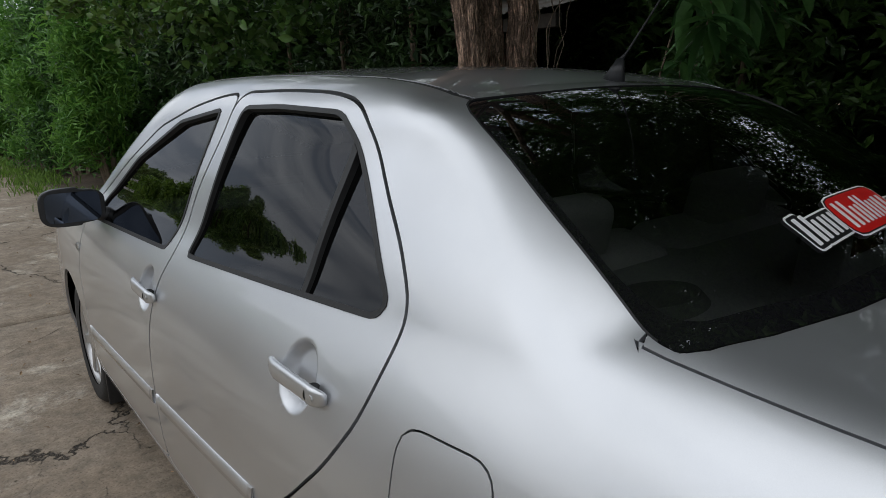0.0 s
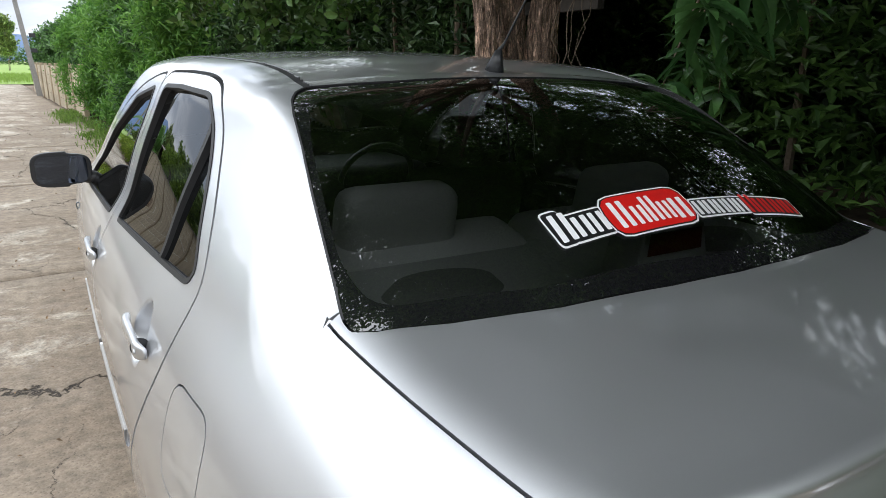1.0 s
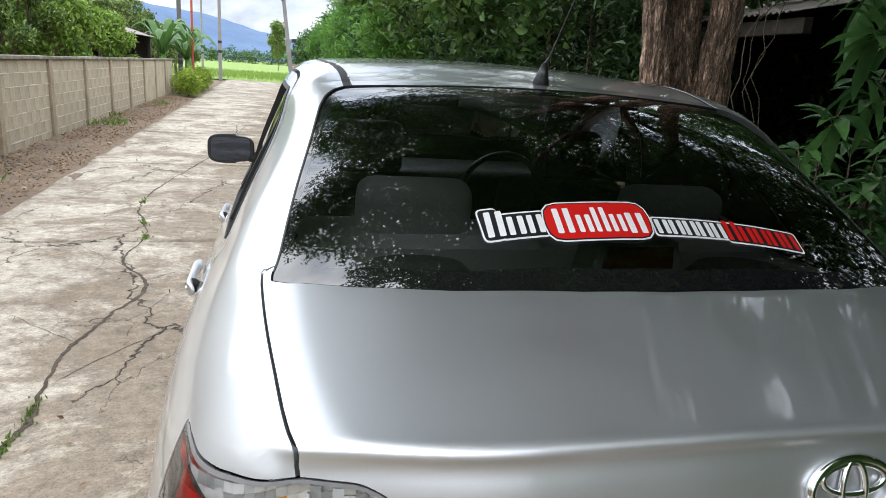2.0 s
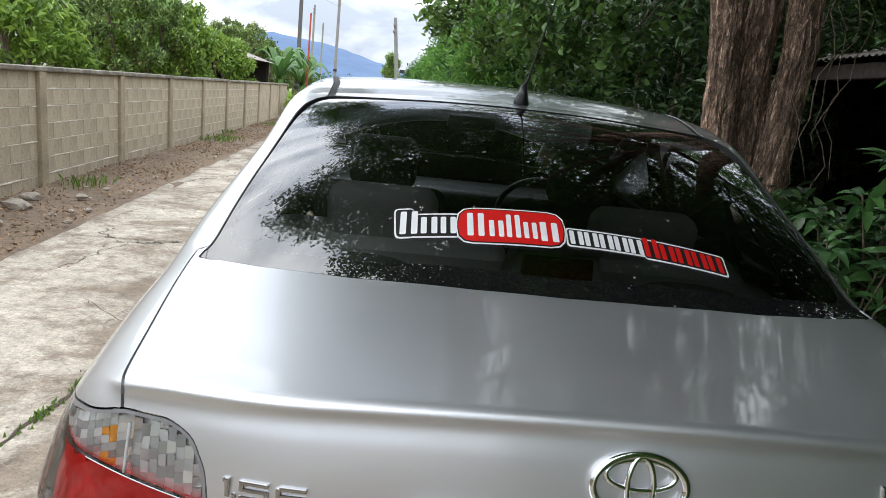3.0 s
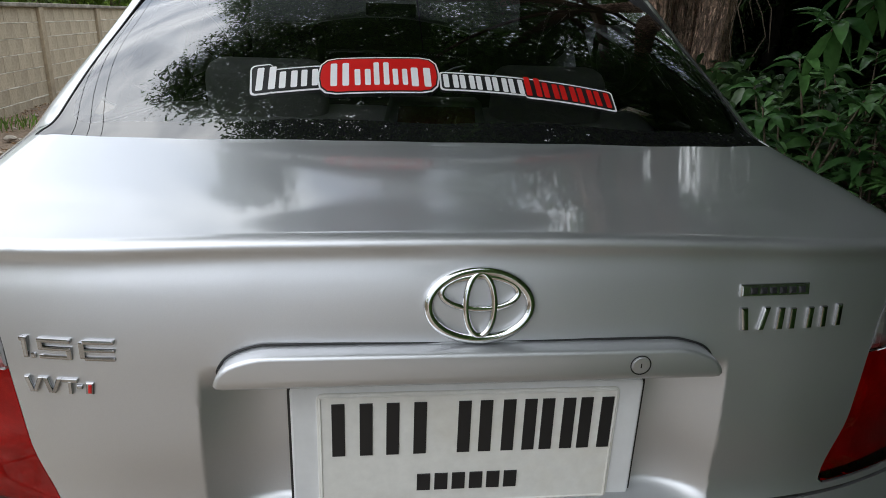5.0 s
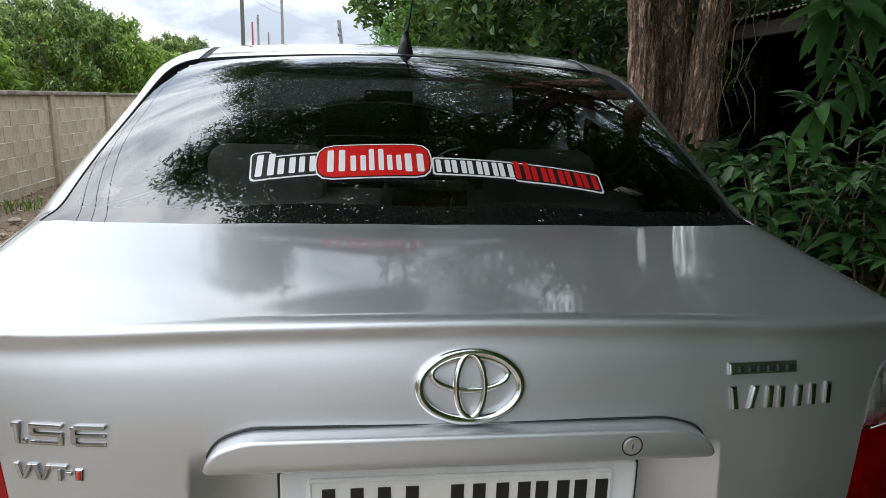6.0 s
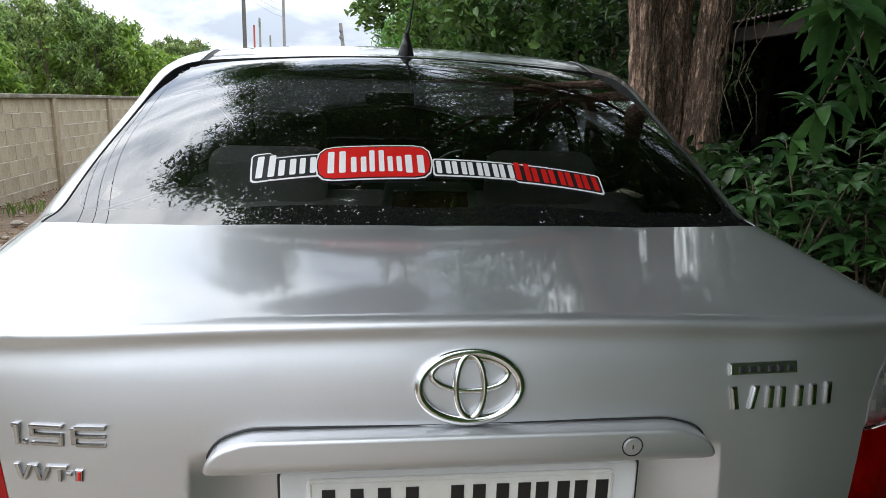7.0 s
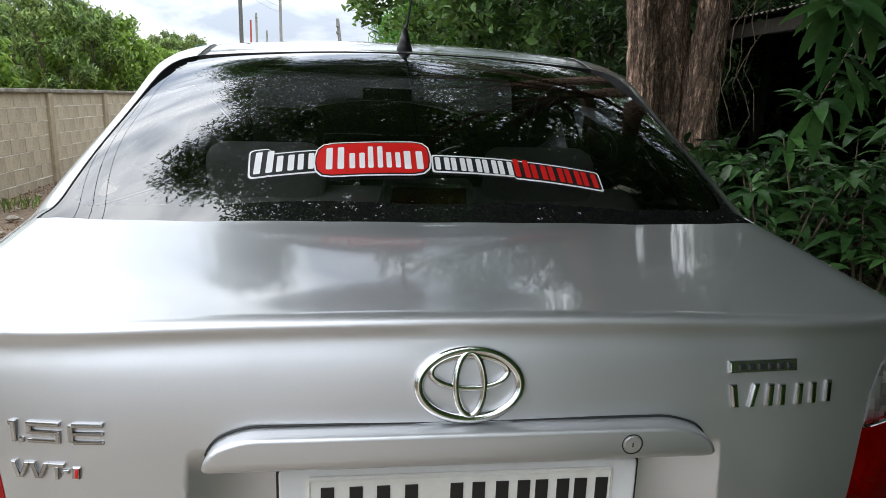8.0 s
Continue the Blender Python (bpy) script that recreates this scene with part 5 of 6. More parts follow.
# roof aerial
aerial = new("aerial")
aerial.parent = car
aerial["label"] = "black roof aerial leaning backwards"
p, n = skin_at(-0.012, 1.183, 1.41)
aerial.matrix_basis = Matrix.Translation(p)
bm = bmesh.new()
bmesh.ops.create_cone(bm, cap_ends=True, segments=24, radius1=1, radius2=0.30, depth=1)
for v in bm.verts:
    u = v.co.z + 0.5
    v.co = (v.co.x * 0.021, v.co.y * 0.032 - 0.020 * u, u * 0.052 - 0.004)
smooth(part("base", bm, PLASTIC, aerial, "black cone base"))
part("rod", tube([(0, -0.020, 0.045), (0.005, -0.034, 0.062), (0.045, -0.26, 0.40)], (0.0055, 0.0026, 0.0016), 8), PLASTIC, aerial, "thin black rod")
for s in (-1, 1):
    p, n = skin_at(s * 0.85, 3.10, 0.80)
    bm = bmesh.new()
    bmesh.ops.create_uvsphere(bm, u_segments=16, v_segments=8, radius=1, matrix=Matrix.Translation(p) @ Matrix.Diagonal((0.010, 0.026, 0.018, 1)))
    smooth(part("indicator", bm, LENS, car, "small clear side indicator"))

# inside the car
def cushion(name, lo, hi, r, mat, parent, label="", tilt=0.0, at=(0, 0, 0)):
    bm = bmesh.new()
    box(bm, lo, hi)
    bmesh.ops.bevel(bm, geom=bm.edges[:], offset=r, segments=4, affect="EDGES", profile=0.55)
    o = smooth(part(name, bm, mat, parent, label))
    o.matrix_basis = pose(*at, tilt)
    return o


part("cabin_floor", box(bmesh.new(), (-0.74, 0.60, 0.24), (0.72, 3.15, 0.30), 0.01), BLACK_CLOTH, car, "dark carpet")
part("boot_wall", box(bmesh.new(), (-0.70, 0.98, 0.30), (0.68, 1.01, 1.02), 0.004), DARK, car)
part("boot_floor", box(bmesh.new(), (-0.62, 0.16, 0.26), (0.62, 0.98, 0.29), 0.004), DARK, car)
part("parcel_shelf", box(bmesh.new(), (-0.62, 0.56, 1.010), (0.60, 1.02, 1.028), 0.006), GREY_TRIM, car, "grey parcel shelf")
for s in (-1, 1):
    bm = bmesh.new()
    bmesh.ops.create_cone(bm, cap_ends=True, segments=36, radius1=1, radius2=0.8, depth=1, matrix=Matrix.Translation((s * 0.36 - 0.012, 0.80, 1.038)) @ Matrix.Diagonal((0.12, 0.075, 0.022, 1)))
    part("speaker", bm, SPEAKER_CLOTH, car, "oval dark grey loudspeaker cover")
    cushion("rear_seat_back", (-0.30, -0.08, 0.0), (0.30, 0.10, 0.66), 0.06, GREY_CLOTH, car, "grey cloth rear seat back", 14, (s * 0.305 - 0.012, 1.20, 0.42))
    cushion("rear_headrest", (-0.135, -0.045, -0.10), (0.135, 0.055, 0.115), 0.045, GREY_CLOTH, car, "grey cloth headrest", 12, (s * 0.325 - 0.012, 1.06, 1.062))
    cushion("front_seat_back", (-0.24, -0.06, 0.0), (0.24, 0.08, 0.66), 0.06, BLACK_CLOTH, car, "dark cloth front seat back", 14, (s * 0.36 - 0.012, 1.98, 0.42))
    cushion("front_seat", (-0.24, 0.0, 0.0), (0.24, 0.50, 0.16), 0.05, BLACK_CLOTH, car, "dark cloth front seat", 0, (s * 0.36 - 0.012, 2.0, 0.32))
    cushion("front_headrest", (-0.12, -0.04, -0.08), (0.12, 0.05, 0.10), 0.04, BLACK_CLOTH, car, "dark cloth headrest", 12, (s * 0.36 - 0.012, 1.82, 1.145))
cushion("rear_seat", (-0.64, 0.0, 0.0), (0.64, 0.50, 0.16), 0.05, GREY_CLOTH, car, "grey cloth rear bench", 0, (-0.012, 1.15, 0.30))
cushion("dashboard", (-0.68, -0.2, -0.16), (0.68, 0.30, 0.10), 0.06, PLASTIC, car, "dark dashboard", 0, (-0.012, 2.86, 0.86))
wheel_pts = [(0.35 + 0.18 * math.cos(2 * math.pi * k / 32), 2.62 - 0.07 * math.sin(2 * math.pi * k / 32), 0.90 + 0.165 * math.sin(2 * math.pi * k / 32)) for k in range(33)]
smooth(part("steering_wheel", tube(wheel_pts, [0.014] * 33, 10, False), PLASTIC, car, "dark steering wheel"))
cushion("inside_mirror", (-0.11, -0.012, -0.03), (0.11, 0.012, 0.03), 0.010, PLASTIC, car, "black inside mirror", 0, (-0.012, 2.52, 1.30))
stop = new("high_brake_lamp")
stop.parent = car
stop["label"] = "dark high brake lamp behind the rear window"
part("housing", extruded([(-0.100, 1.028), (0.112, 1.028), (0.082, 1.142), (-0.072, 1.142)], 0.622, 0.70, 0.006), GREY_TRIM, stop, "grey lamp housing")
part("lens", extruded([(-0.064, 1.094), (0.074, 1.094), (0.070, 1.134), (-0.060, 1.134)], 0.617, 0.64, 0.003), DARK_RED, stop, "dark red lens")

def plant(name, label, category, at, group=""):
    return thing(name, label, category, group, at)


# the old tree beside the car
tree = plant("tree", "old tree with three furrowed trunks and a wide dark crown", "tree", (1.8, 3.5, 0))
for pts, rad in (([(-0.17, 0, -0.1), (-0.19, 0.0, 0.9), (-0.215, 0.03, 1.7), (-0.34, 0.1, 2.6), (-0.7, 0.3, 4.6)], (0.15, 0.108, 0.095, 0.09, 0.07)),
                 ([(0.01, 0.08, -0.1), (0.005, 0.08, 0.9), (-0.005, 0.10, 1.8), (0.03, 0.2, 2.7), (0.3, 1.0, 5.0)], (0.15, 0.112, 0.10, 0.09, 0.07)),
                 ([(0.15, -0.05, -0.1), (0.150, -0.05, 0.9), (0.185, -0.03, 1.8), (0.26, -0.08, 2.7), (1.0, -0.8, 4.6)], (0.15, 0.108, 0.098, 0.092, 0.07))):
    smooth(part("trunk", trunk(pts, rad), BARK, tree, "furrowed brown trunk"))
limbs = []
for k in range(16):
    a = k * 2.4
    s = Vector((0.1 * math.cos(a), 0.3 + 0.2 * math.sin(a), 3.0 + 0.09 * k))
    e = s + Vector((2.4 * math.cos(a), 3.0 * math.sin(a) + 0.4, 0.7 + 0.2 * math.sin(k)))
    limbs.append(tube([s, s.lerp(e, 0.5) + Vector((0, 0, 0.25)), e], (0.07, 0.05, 0.015), 6))
part("limbs", joined(limbs), TWIG, tree)
spots, sizes_ = [], []
GAPS = ((2.7, 4.5, 0.58), (2.75, 2.75, 0.27), (1.85, 4.4, 0.26), (1.6, 5.4, 0.22), (3.6, 5.6, 0.60), (3.5, 6.4, 0.6), (2.1, 5.9, 0.28), (4.3, 7.7, 0.8))
for k in range(378):
    # The crown's reach behind the car is unseen, added there for shade.
    x, y, z = rng.uniform(-0.4, 6.0), rng.uniform(-8.0, 10.0), rng.uniform(3.1, 4.7)
    if k >= 350:
        x, y = rng.uniform(0.6, 3.4), rng.uniform(-0.6, 2.6)
    if (x < 0.4 and y < 0.3) or (y < -0.6 and x < 0.15) or (y > 4 and x < 0.45):
        continue
    if y > 6.8 and rng.random() < 0.5:
        continue
    # Crown raised here so that more light reaches the trunks.
    if 0.1 < x < 1.9 and 1.6 < y < 5.2:
        z = rng.uniform(3.9, 4.8)
    coarse = x > 3.8 or y < -1.0 or y > 7.0
    cloud = sprays(blob((x, y, z), (0.85, 0.85, 0.36), 60 if coarse else 105, 0.1), 7 if coarse else 10, 0.08)
    for gx, gy, r in GAPS:
        away_by = np.hypot(cloud[:, 0] - gx - (cloud[:, 2] - 3.5) * 0.9 * (gx > 1.7), cloud[:, 1] - gy - (cloud[:, 2] - 3.5) * 1.2)
        cloud = cloud[away_by > r * (0.75 + 0.4 * np.sin(cloud[:, 0] * 17 + cloud[:, 1] * 13))]
    spots.append(cloud)
    sizes_.append(rng.uniform(0.09, 0.16, len(cloud)) if coarse else rng.uniform(0.055, 0.105, len(cloud)))
crown = np.concatenate(spots) - (1.8, 3.5, 0)
leaves("crown", crown, np.concatenate(sizes_), LEAF_DARK, tree, 0.40, 0.3, "dark green feathery crown")

# low boughs of fine leaflets that hang out over the car and the road
LOW_EDGE = spline((-0.6, 0.2, 0.60, 0.78, 0.95, 1.15, 1.38, 1.52, 1.80, 2.20, 2.70, 3.10, 3.60), (-0.35, -0.60, -0.76, -0.78, -1.04, -1.08, -0.92, -0.73, -0.82, -0.78, -1.04, -1.06, -0.95))
fronds = []
for k in range(16000):
    x, y, z = rng.uniform(-1.1, 0.12), rng.uniform(-0.5, 3.6), rng.uniform(2.18, 2.50)
    inside = x - float(LOW_EDGE(np.array(y)))
    if inside < 0 or (y > 2.55 and (x > -0.62 or y > 3.25)) or rng.random() > 0.55 + 3.0 * inside:
        continue
    if noise.noise((x * 3.4, y * 3.4, 2.0)) < -0.48 + 0.22 * (inside < 0.2):
        continue
    a, n = rng.uniform(0, 6.28), 13
    u = np.linspace(-0.5, 0.5, n)[:, None]
    fronds.append((x, y, z) + u * 0.17 * np.array((math.cos(a), math.sin(a), -0.25)) + rng.normal(size=(n, 3)) * (0.014, 0.014, 0.010))
low = np.concatenate(fronds) - (1.8, 3.5, 0)
leaves("low_boughs", low, rng.uniform(0.018, 0.030, len(low)), LEAF_DARK, tree, 0.42, 0.15, "low boughs of fine dark leaflets")
boughs = []
for x1, y1 in ((-0.95, 1.1), (-0.90, 2.9), (-0.55, 1.9), (-0.45, 0.4), (0.0, 3.4)):
    s0, e0 = Vector((0.0, 0.0, 2.9)), Vector((x1 - 1.8, y1 - 3.5, 2.36))
    boughs.append(tube([s0, s0.lerp(e0, 0.5) + Vector((0, 0, 0.22)), s0.lerp(e0, 0.8) + Vector((0.03, 0, 0.06)), e0], (0.035, 0.020, 0.011, 0.004), 6))
part("bough", joined(boughs), TWIG, tree, "thin brown boughs over the car")


def bush(name, label, category, at, blobs, leaf, size, narrow, droop=0.35, density=1.0, stems=0, group="", spread=0.07, broad=False):
    b = plant(name, label, category, at, group)
    pts = []
    for c, r in blobs:
        area = (r[0] * r[1] + r[1] * r[2] + r[0] * r[2])
        pts.append(sprays(blob(c, r, int(120 * area * density) + 12, 0.45), 7, spread))
    p = np.concatenate(pts)
    leaves("foliage", p, rng.uniform(size * 0.6, size * 1.25, len(p)), leaf, b, narrow, droop, broad=broad)
    ss = []
    for c, r in blobs[:max(stems, 1)]:
        top = Vector(c) + Vector((0, 0, r[2] * 0.4))
        foot = Vector((c[0] * 0.4, c[1] * 0.4, -0.08))
        ss.append(tube([foot, foot.lerp(top, 0.5) + Vector((0.08, 0.05, 0)), top], (0.05, 0.035, 0.012), 6))
    part("stem", joined(ss), TWIG, b)
    return b


# the hedge along the far side of the road
for k in range(13):
    y = 7.2 + k * 1.25
    x0 = 1.9 + 0.25 * math.sin(k * 1.9) + (2.3, 1.9, 1.2)[k] * (k < 3) if k < 3 else 1.9 + 0.25 * math.sin(k * 1.9)
    x, yy, _ = lane(x0, y)
    tall = 2.9 if k < 7 else 2.5
    blobs = []
    for j in range(16):
        u = (j + 0.5) / 16
        blobs.append(((rng.uniform(-0.55, 0.45), rng.uniform(-0.65, 0.65), 0.25 + tall * u), (rng.uniform(0.30, 0.48), rng.uniform(0.30, 0.50), rng.uniform(0.24, 0.38))))
    # The first three bushes get their shade from a darker leaf colour.
    kind_of = LEAF_SHADE if k < 3 else (LEAF_BRIGHT if k % 3 == 0 else LEAF)
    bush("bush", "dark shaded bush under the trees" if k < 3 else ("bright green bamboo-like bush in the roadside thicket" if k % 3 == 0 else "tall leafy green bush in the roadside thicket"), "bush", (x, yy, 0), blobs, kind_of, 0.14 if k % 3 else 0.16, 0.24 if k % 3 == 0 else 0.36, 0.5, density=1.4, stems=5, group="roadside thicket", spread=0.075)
# darker growth behind the tree, towards the shed
for k in range(8):
    x, y = 2.6 + 0.35 * (k % 3), 5.6 + 0.45 * k
    bush("bush", "dark shaded shrub with thin bare stems", "bush", (x, y, 0), [((0, 0, 0.6), (0.6, 0.6, 0.6)), ((0.2, 0.1, 1.5), (0.6, 0.6, 0.7)), ((0, 0, 2.5), (0.7, 0.7, 0.6))], LEAF_SHADE, 0.13, 0.4, density=0.8, stems=3, group="shaded shrubs")
# far right trees
for k in range(7):
    x, y, _ = lane(2.6 + 0.6 * (k % 2), 23.5 + 3.4 * k)
    bush("tree", "roadside tree with dense green crown", "tree", (x, y, 0), [((0.5 * math.sin(j * 2.4), 0.9 * math.cos(j * 2.4), 0.5 + 0.21 * j), (0.75, 0.8, 0.45)) for j in range(11)], LEAF, 0.2, 0.4, density=0.8, stems=2, group="roadside trees")
# growth that fills the grove behind the thicket
for k in range(8):
    x, y, _ = lane(3.5 + 0.8 * (k % 2), 8.8 + 1.5 * k)
    bush("tree", "tall green tree behind the roadside thicket", "tree", (x, y, 0), [((0, 0, 1.0), (0.9, 1.0, 0.9)), ((0.1, 0, 2.2), (1.0, 1.1, 0.8))] + [((0, 0, 3.3), (1.0, 1.0, 0.8))] * (k > 2), LEAF, 0.2, 0.4, density=0.9, stems=2, group="thicket trees")
# orchard behind the wall
LEAF_LONG = material("orchard_leaf", (0.18, 0.28, 0.095), 0.4, translucent=0.25, per_island=True, spread=((0.20, 0.24, 0.2), (1.95, 1.85, 1.6)), stains=0.75, stain_color=(0.25, 0.25, 0.10), stain_scale=1.6)
LEAF_YOUNG = material("young_leaf", (0.22, 0.36, 0.07), 0.42, translucent=0.35, per_island=True, spread=((0.35, 0.42, 0.35), (1.45, 1.3, 1.1)))
YOUNG = {5: (-6.2, 9.4, 2.5), 8: (-6.2, 15.5, 3.0), 11: (-6.8, 21.5, 2.8)}
for k in range(23):
    x, y, _ = lane(-5.6 - 1.3 * (k % 2) - 0.5 * rng.random(), -8 + 2.3 * k + (0.5 * (k - 14) if k > 14 else 0))
    if 19 < y < 28:
        x -= 2.2
    h = (2.8, 3.35, 2.95, 3.5, 2.9, 3.2)[k % 6] + 0.2 * rng.random() + (0.3 if k > 12 else 0)
    light = False
    if k in YOUNG:
        light = True
        x, y, h = YOUNG[k]
    elif 14 < y < 34:
        h += 0.35
    elif 8 < y:
        h -= 0.25
    blobs = []
    count = 34 if y > 2 else 20
    for j in range(count):
        a, u = j * 2.4 + k, (j + 0.5) / count
        r = 1.15 * math.sqrt(max(0.0, 1 - (1 - 2 * min(u, 0.55)) ** 2)) * (0.72 + 0.38 * rng.random()) + 0.05
        q = rng.uniform(0.18, 0.30)
        blobs.append(((r * math.cos(a), r * math.sin(a), h - 0.30 - 1.75 * u + 0.22 * (rng.random() - 0.5)), (q, q, q * 0.85)))
    bush("tree", "bright green young fruit tree behind the wall" if light else "dark green orchard tree with clumped drooping leaves", "tree", (x, y, 0), blobs, LEAF_YOUNG if light else LEAF_LONG, 0.15 if light else 0.125, 0.42 if light else 0.36, 0.75, density=1.5 if light else (2.3 if y > 2 else 0.9), stems=9 if light else 5, group="orchard trees", spread=0.06 if light else 0.045)
# thin vines and twigs hanging about the old tree
for k in range(5):
    v = plant("vine", "thin dry vine hanging beside the old tree's trunk", "vine", (1.98 + 0.055 * k, 3.33 - 0.04 * (k % 3), 1.0), "hanging vines")
    pts = [(0.045 * math.sin(i * 0.9 + k * 2) + 0.03 * math.sin(i * 2.1 + k) + 0.05 * (i / 16) ** 2, 0.03 * math.cos(i * 0.7 + k), 0.15 * (k % 3) + 0.12 * i) for i in range(17)]
    smooth(part("stem", tube(pts, [0.0028 + 0.0008 * (k % 2)] * 17, 6), TWIG, v))
# long-leaved branches and shrubs beside the car
def long_leaves(name, bases, ways, lengths, wide, material, parent, droop=0.35):
    """One mesh of long, folded, arching leaves with pointed tips."""
    b, d, l = np.asarray(bases, float), np.asarray(ways, float), np.asarray(lengths, float)[:, None]
    d = d / np.linalg.norm(d, axis=1, keepdims=True)
    side = np.cross(d, (0, 0, 1.0)) + rng.normal(size=d.shape) * 0.25
    side /= np.linalg.norm(side, axis=1, keepdims=True)
    up = np.cross(side, d)
    n, rows = len(b), 8
    v = np.empty((n, rows, 3, 3))
    for i in range(rows):
        u = i / (rows - 1)
        spine = b + d * l * u - np.array((0, 0, 1.0)) * l * droop * u * u + up * l * 0.012 * np.sin(u * 9 + b[:, :1] * 40)
        w = l * wide * (math.sin(math.pi * min(u, 0.999) ** 0.85) ** 0.75 if 0 < u < 1 else 0.03) * 0.5
        wave = 0.10 * np.sin(u * 14 + b[:, 1:2] * 50)
        v[:, i, 0], v[:, i, 1], v[:, i, 2] = spine + side * w + up * w * (0.38 + wave), spine, spine - side * w + up * w * (0.38 - wave)
    at = np.arange(n)[:, None] * rows * 3
    t = []
    for i in range(rows - 1):
        for j in (0, 1):
            a = 3 * i + j
            t += [at + (a, a + 1, a + 4), at + (a, a + 4, a + 3)]
    return smooth(triangles(name, v.reshape(-1, 3), np.concatenate(t), material, parent))


def whorled(thing_, tips, count, length, wide, material, root, droop=0.35, lift=0.25):
    """Twigs from a root to each tip, ending in a rosette of long leaves."""
    bases, ways, lengths, twigs = [], [], [], []
    for tip in tips:
        tip, root_ = Vector(tip), Vector(root)
        axis = (tip - root_).normalized()
        twigs.append(tube([root_, root_.lerp(tip, 0.55) + Vector((0, 0, 0.06)), tip], (0.010, 0.007, 0.004), 6))
        turn = rng.uniform(0, 6.28)
        for i in range(count):
            a = turn + i * 2.4
            w = axis.orthogonal().normalized()
            o = w * math.cos(a) + axis.cross(w) * math.sin(a)
            ways.append(o + axis * rng.uniform(0.0, 0.7) + Vector((0, 0, lift * rng.uniform(-0.6, 1.0))))
            bases.append(tip - axis * rng.uniform(0.0, 0.07))
            lengths.append(length * rng.uniform(0.62, 1.12))
    long_leaves("foliage", bases, ways, lengths, wide, material, thing_, droop)
    smooth(part("stem", joined(twigs), TWIG, thing_))


LEAF_MANGO = material("long_leaf", (0.078, 0.198, 0.065), 0.32, vary=0.2, grain=30.0, translucent=0.25, per_island=True, spread=((0.5, 0.55, 0.5), (1.6, 1.4, 1.2)))
for at, tips, n, length, root in (
        ((1.66, 1.94, 1.66), ((0, 0, 0.0), (0.16, -0.05, 0.16), (0.04, 0.12, 0.18), (0.20, 0.10, -0.02)), 12, 0.23, (0.75, 0.35, 0.75)),
        ((1.95, 2.25, 1.50), ((0, 0, 0.0), (0.15, 0.1, -0.12), (0.22, -0.1, 0.05), (0.05, 0.2, -0.22)), 10, 0.22, (0.6, 0.3, 0.6)),
        ((2.15, 2.0, 1.85), ((0, 0, 0), (0.2, 0.1, 0.1), (0.1, -0.2, 0.15), (0.3, 0.0, -0.15)), 11, 0.26, (0.6, 0.3, 0.7)),
        ((2.5, 2.5, 1.45), ((0, 0, 0), (0.2, 0.1, -0.2), (0.1, -0.2, 0.2)), 10, 0.22, (0.5, 0.3, 0.6))):
    b = plant("branch", "hanging branch with whorls of long drooping green leaves", "branch", at, "long-leaved branches")
    whorled(b, tips, n, length, 0.33, LEAF_MANGO, root, 0.34, 0.4)
for k, (x, y, h, n, length) in enumerate(((1.90, 2.42, 1.00, 15, 0.20), (2.25, 2.65, 1.12, 13, 0.20), (2.20, 2.15, 0.85, 12, 0.20), (2.75, 3.0, 1.15, 12, 0.20), (2.55, 2.35, 1.0, 10, 0.2), (1.55, 2.05, 0.62, 8, 0.18))):
    b = plant("shrub", "leafy shrub with whorls of long dark green leaves", "shrub", (x, y, 0), "long-leaved shrubs")
    tips = [(0.30 * math.sqrt(rng.random()) * math.cos(i * 2.4), 0.30 * math.sqrt(rng.random()) * math.sin(i * 2.4), h * (0.45 + 0.6 * (i + 0.5) / n)) for i in range(n)]
    whorled(b, tips, 9, length, 0.30, LEAF_MANGO, (0, 0, h * 0.15), 0.5)
    smooth(part("stalk", tube([(0, 0, -0.08), (0.01, 0, h * 0.16)], (0.016, 0.012), 7), TWIG, b))
for k, (x, y, h) in enumerate(((1.98, 3.02, 0.95), (2.15, 3.2, 0.8), (1.72, 3.0, 0.7))):
    blobs = [((0.14 * math.cos(j * 2.4), 0.14 * math.sin(j * 2.4), h * (0.45 + 0.09 * j)), (0.16, 0.16, 0.12)) for j in range(7)]
    bush("bush", "low shrub with rounded shade-dark leaves at the old tree's foot", "bush", (x, y, 0), blobs, LEAF_SHADE, 0.10, 0.55, 0.3, density=2.2, stems=4, group="low shrubs", broad=True)
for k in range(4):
    bush("bush", "dark shaded shrub before the shed", "bush", (2.6 + 0.3 * (k % 2), 3.5 + 0.55 * k, 0), [((0, 0, 0.35), (0.35, 0.35, 0.35)), ((0.1, 0, 0.65), (0.3, 0.3, 0.25))], LEAF_SHADE, 0.13, 0.40, density=1.2, group="shaded shrubs", broad=True)
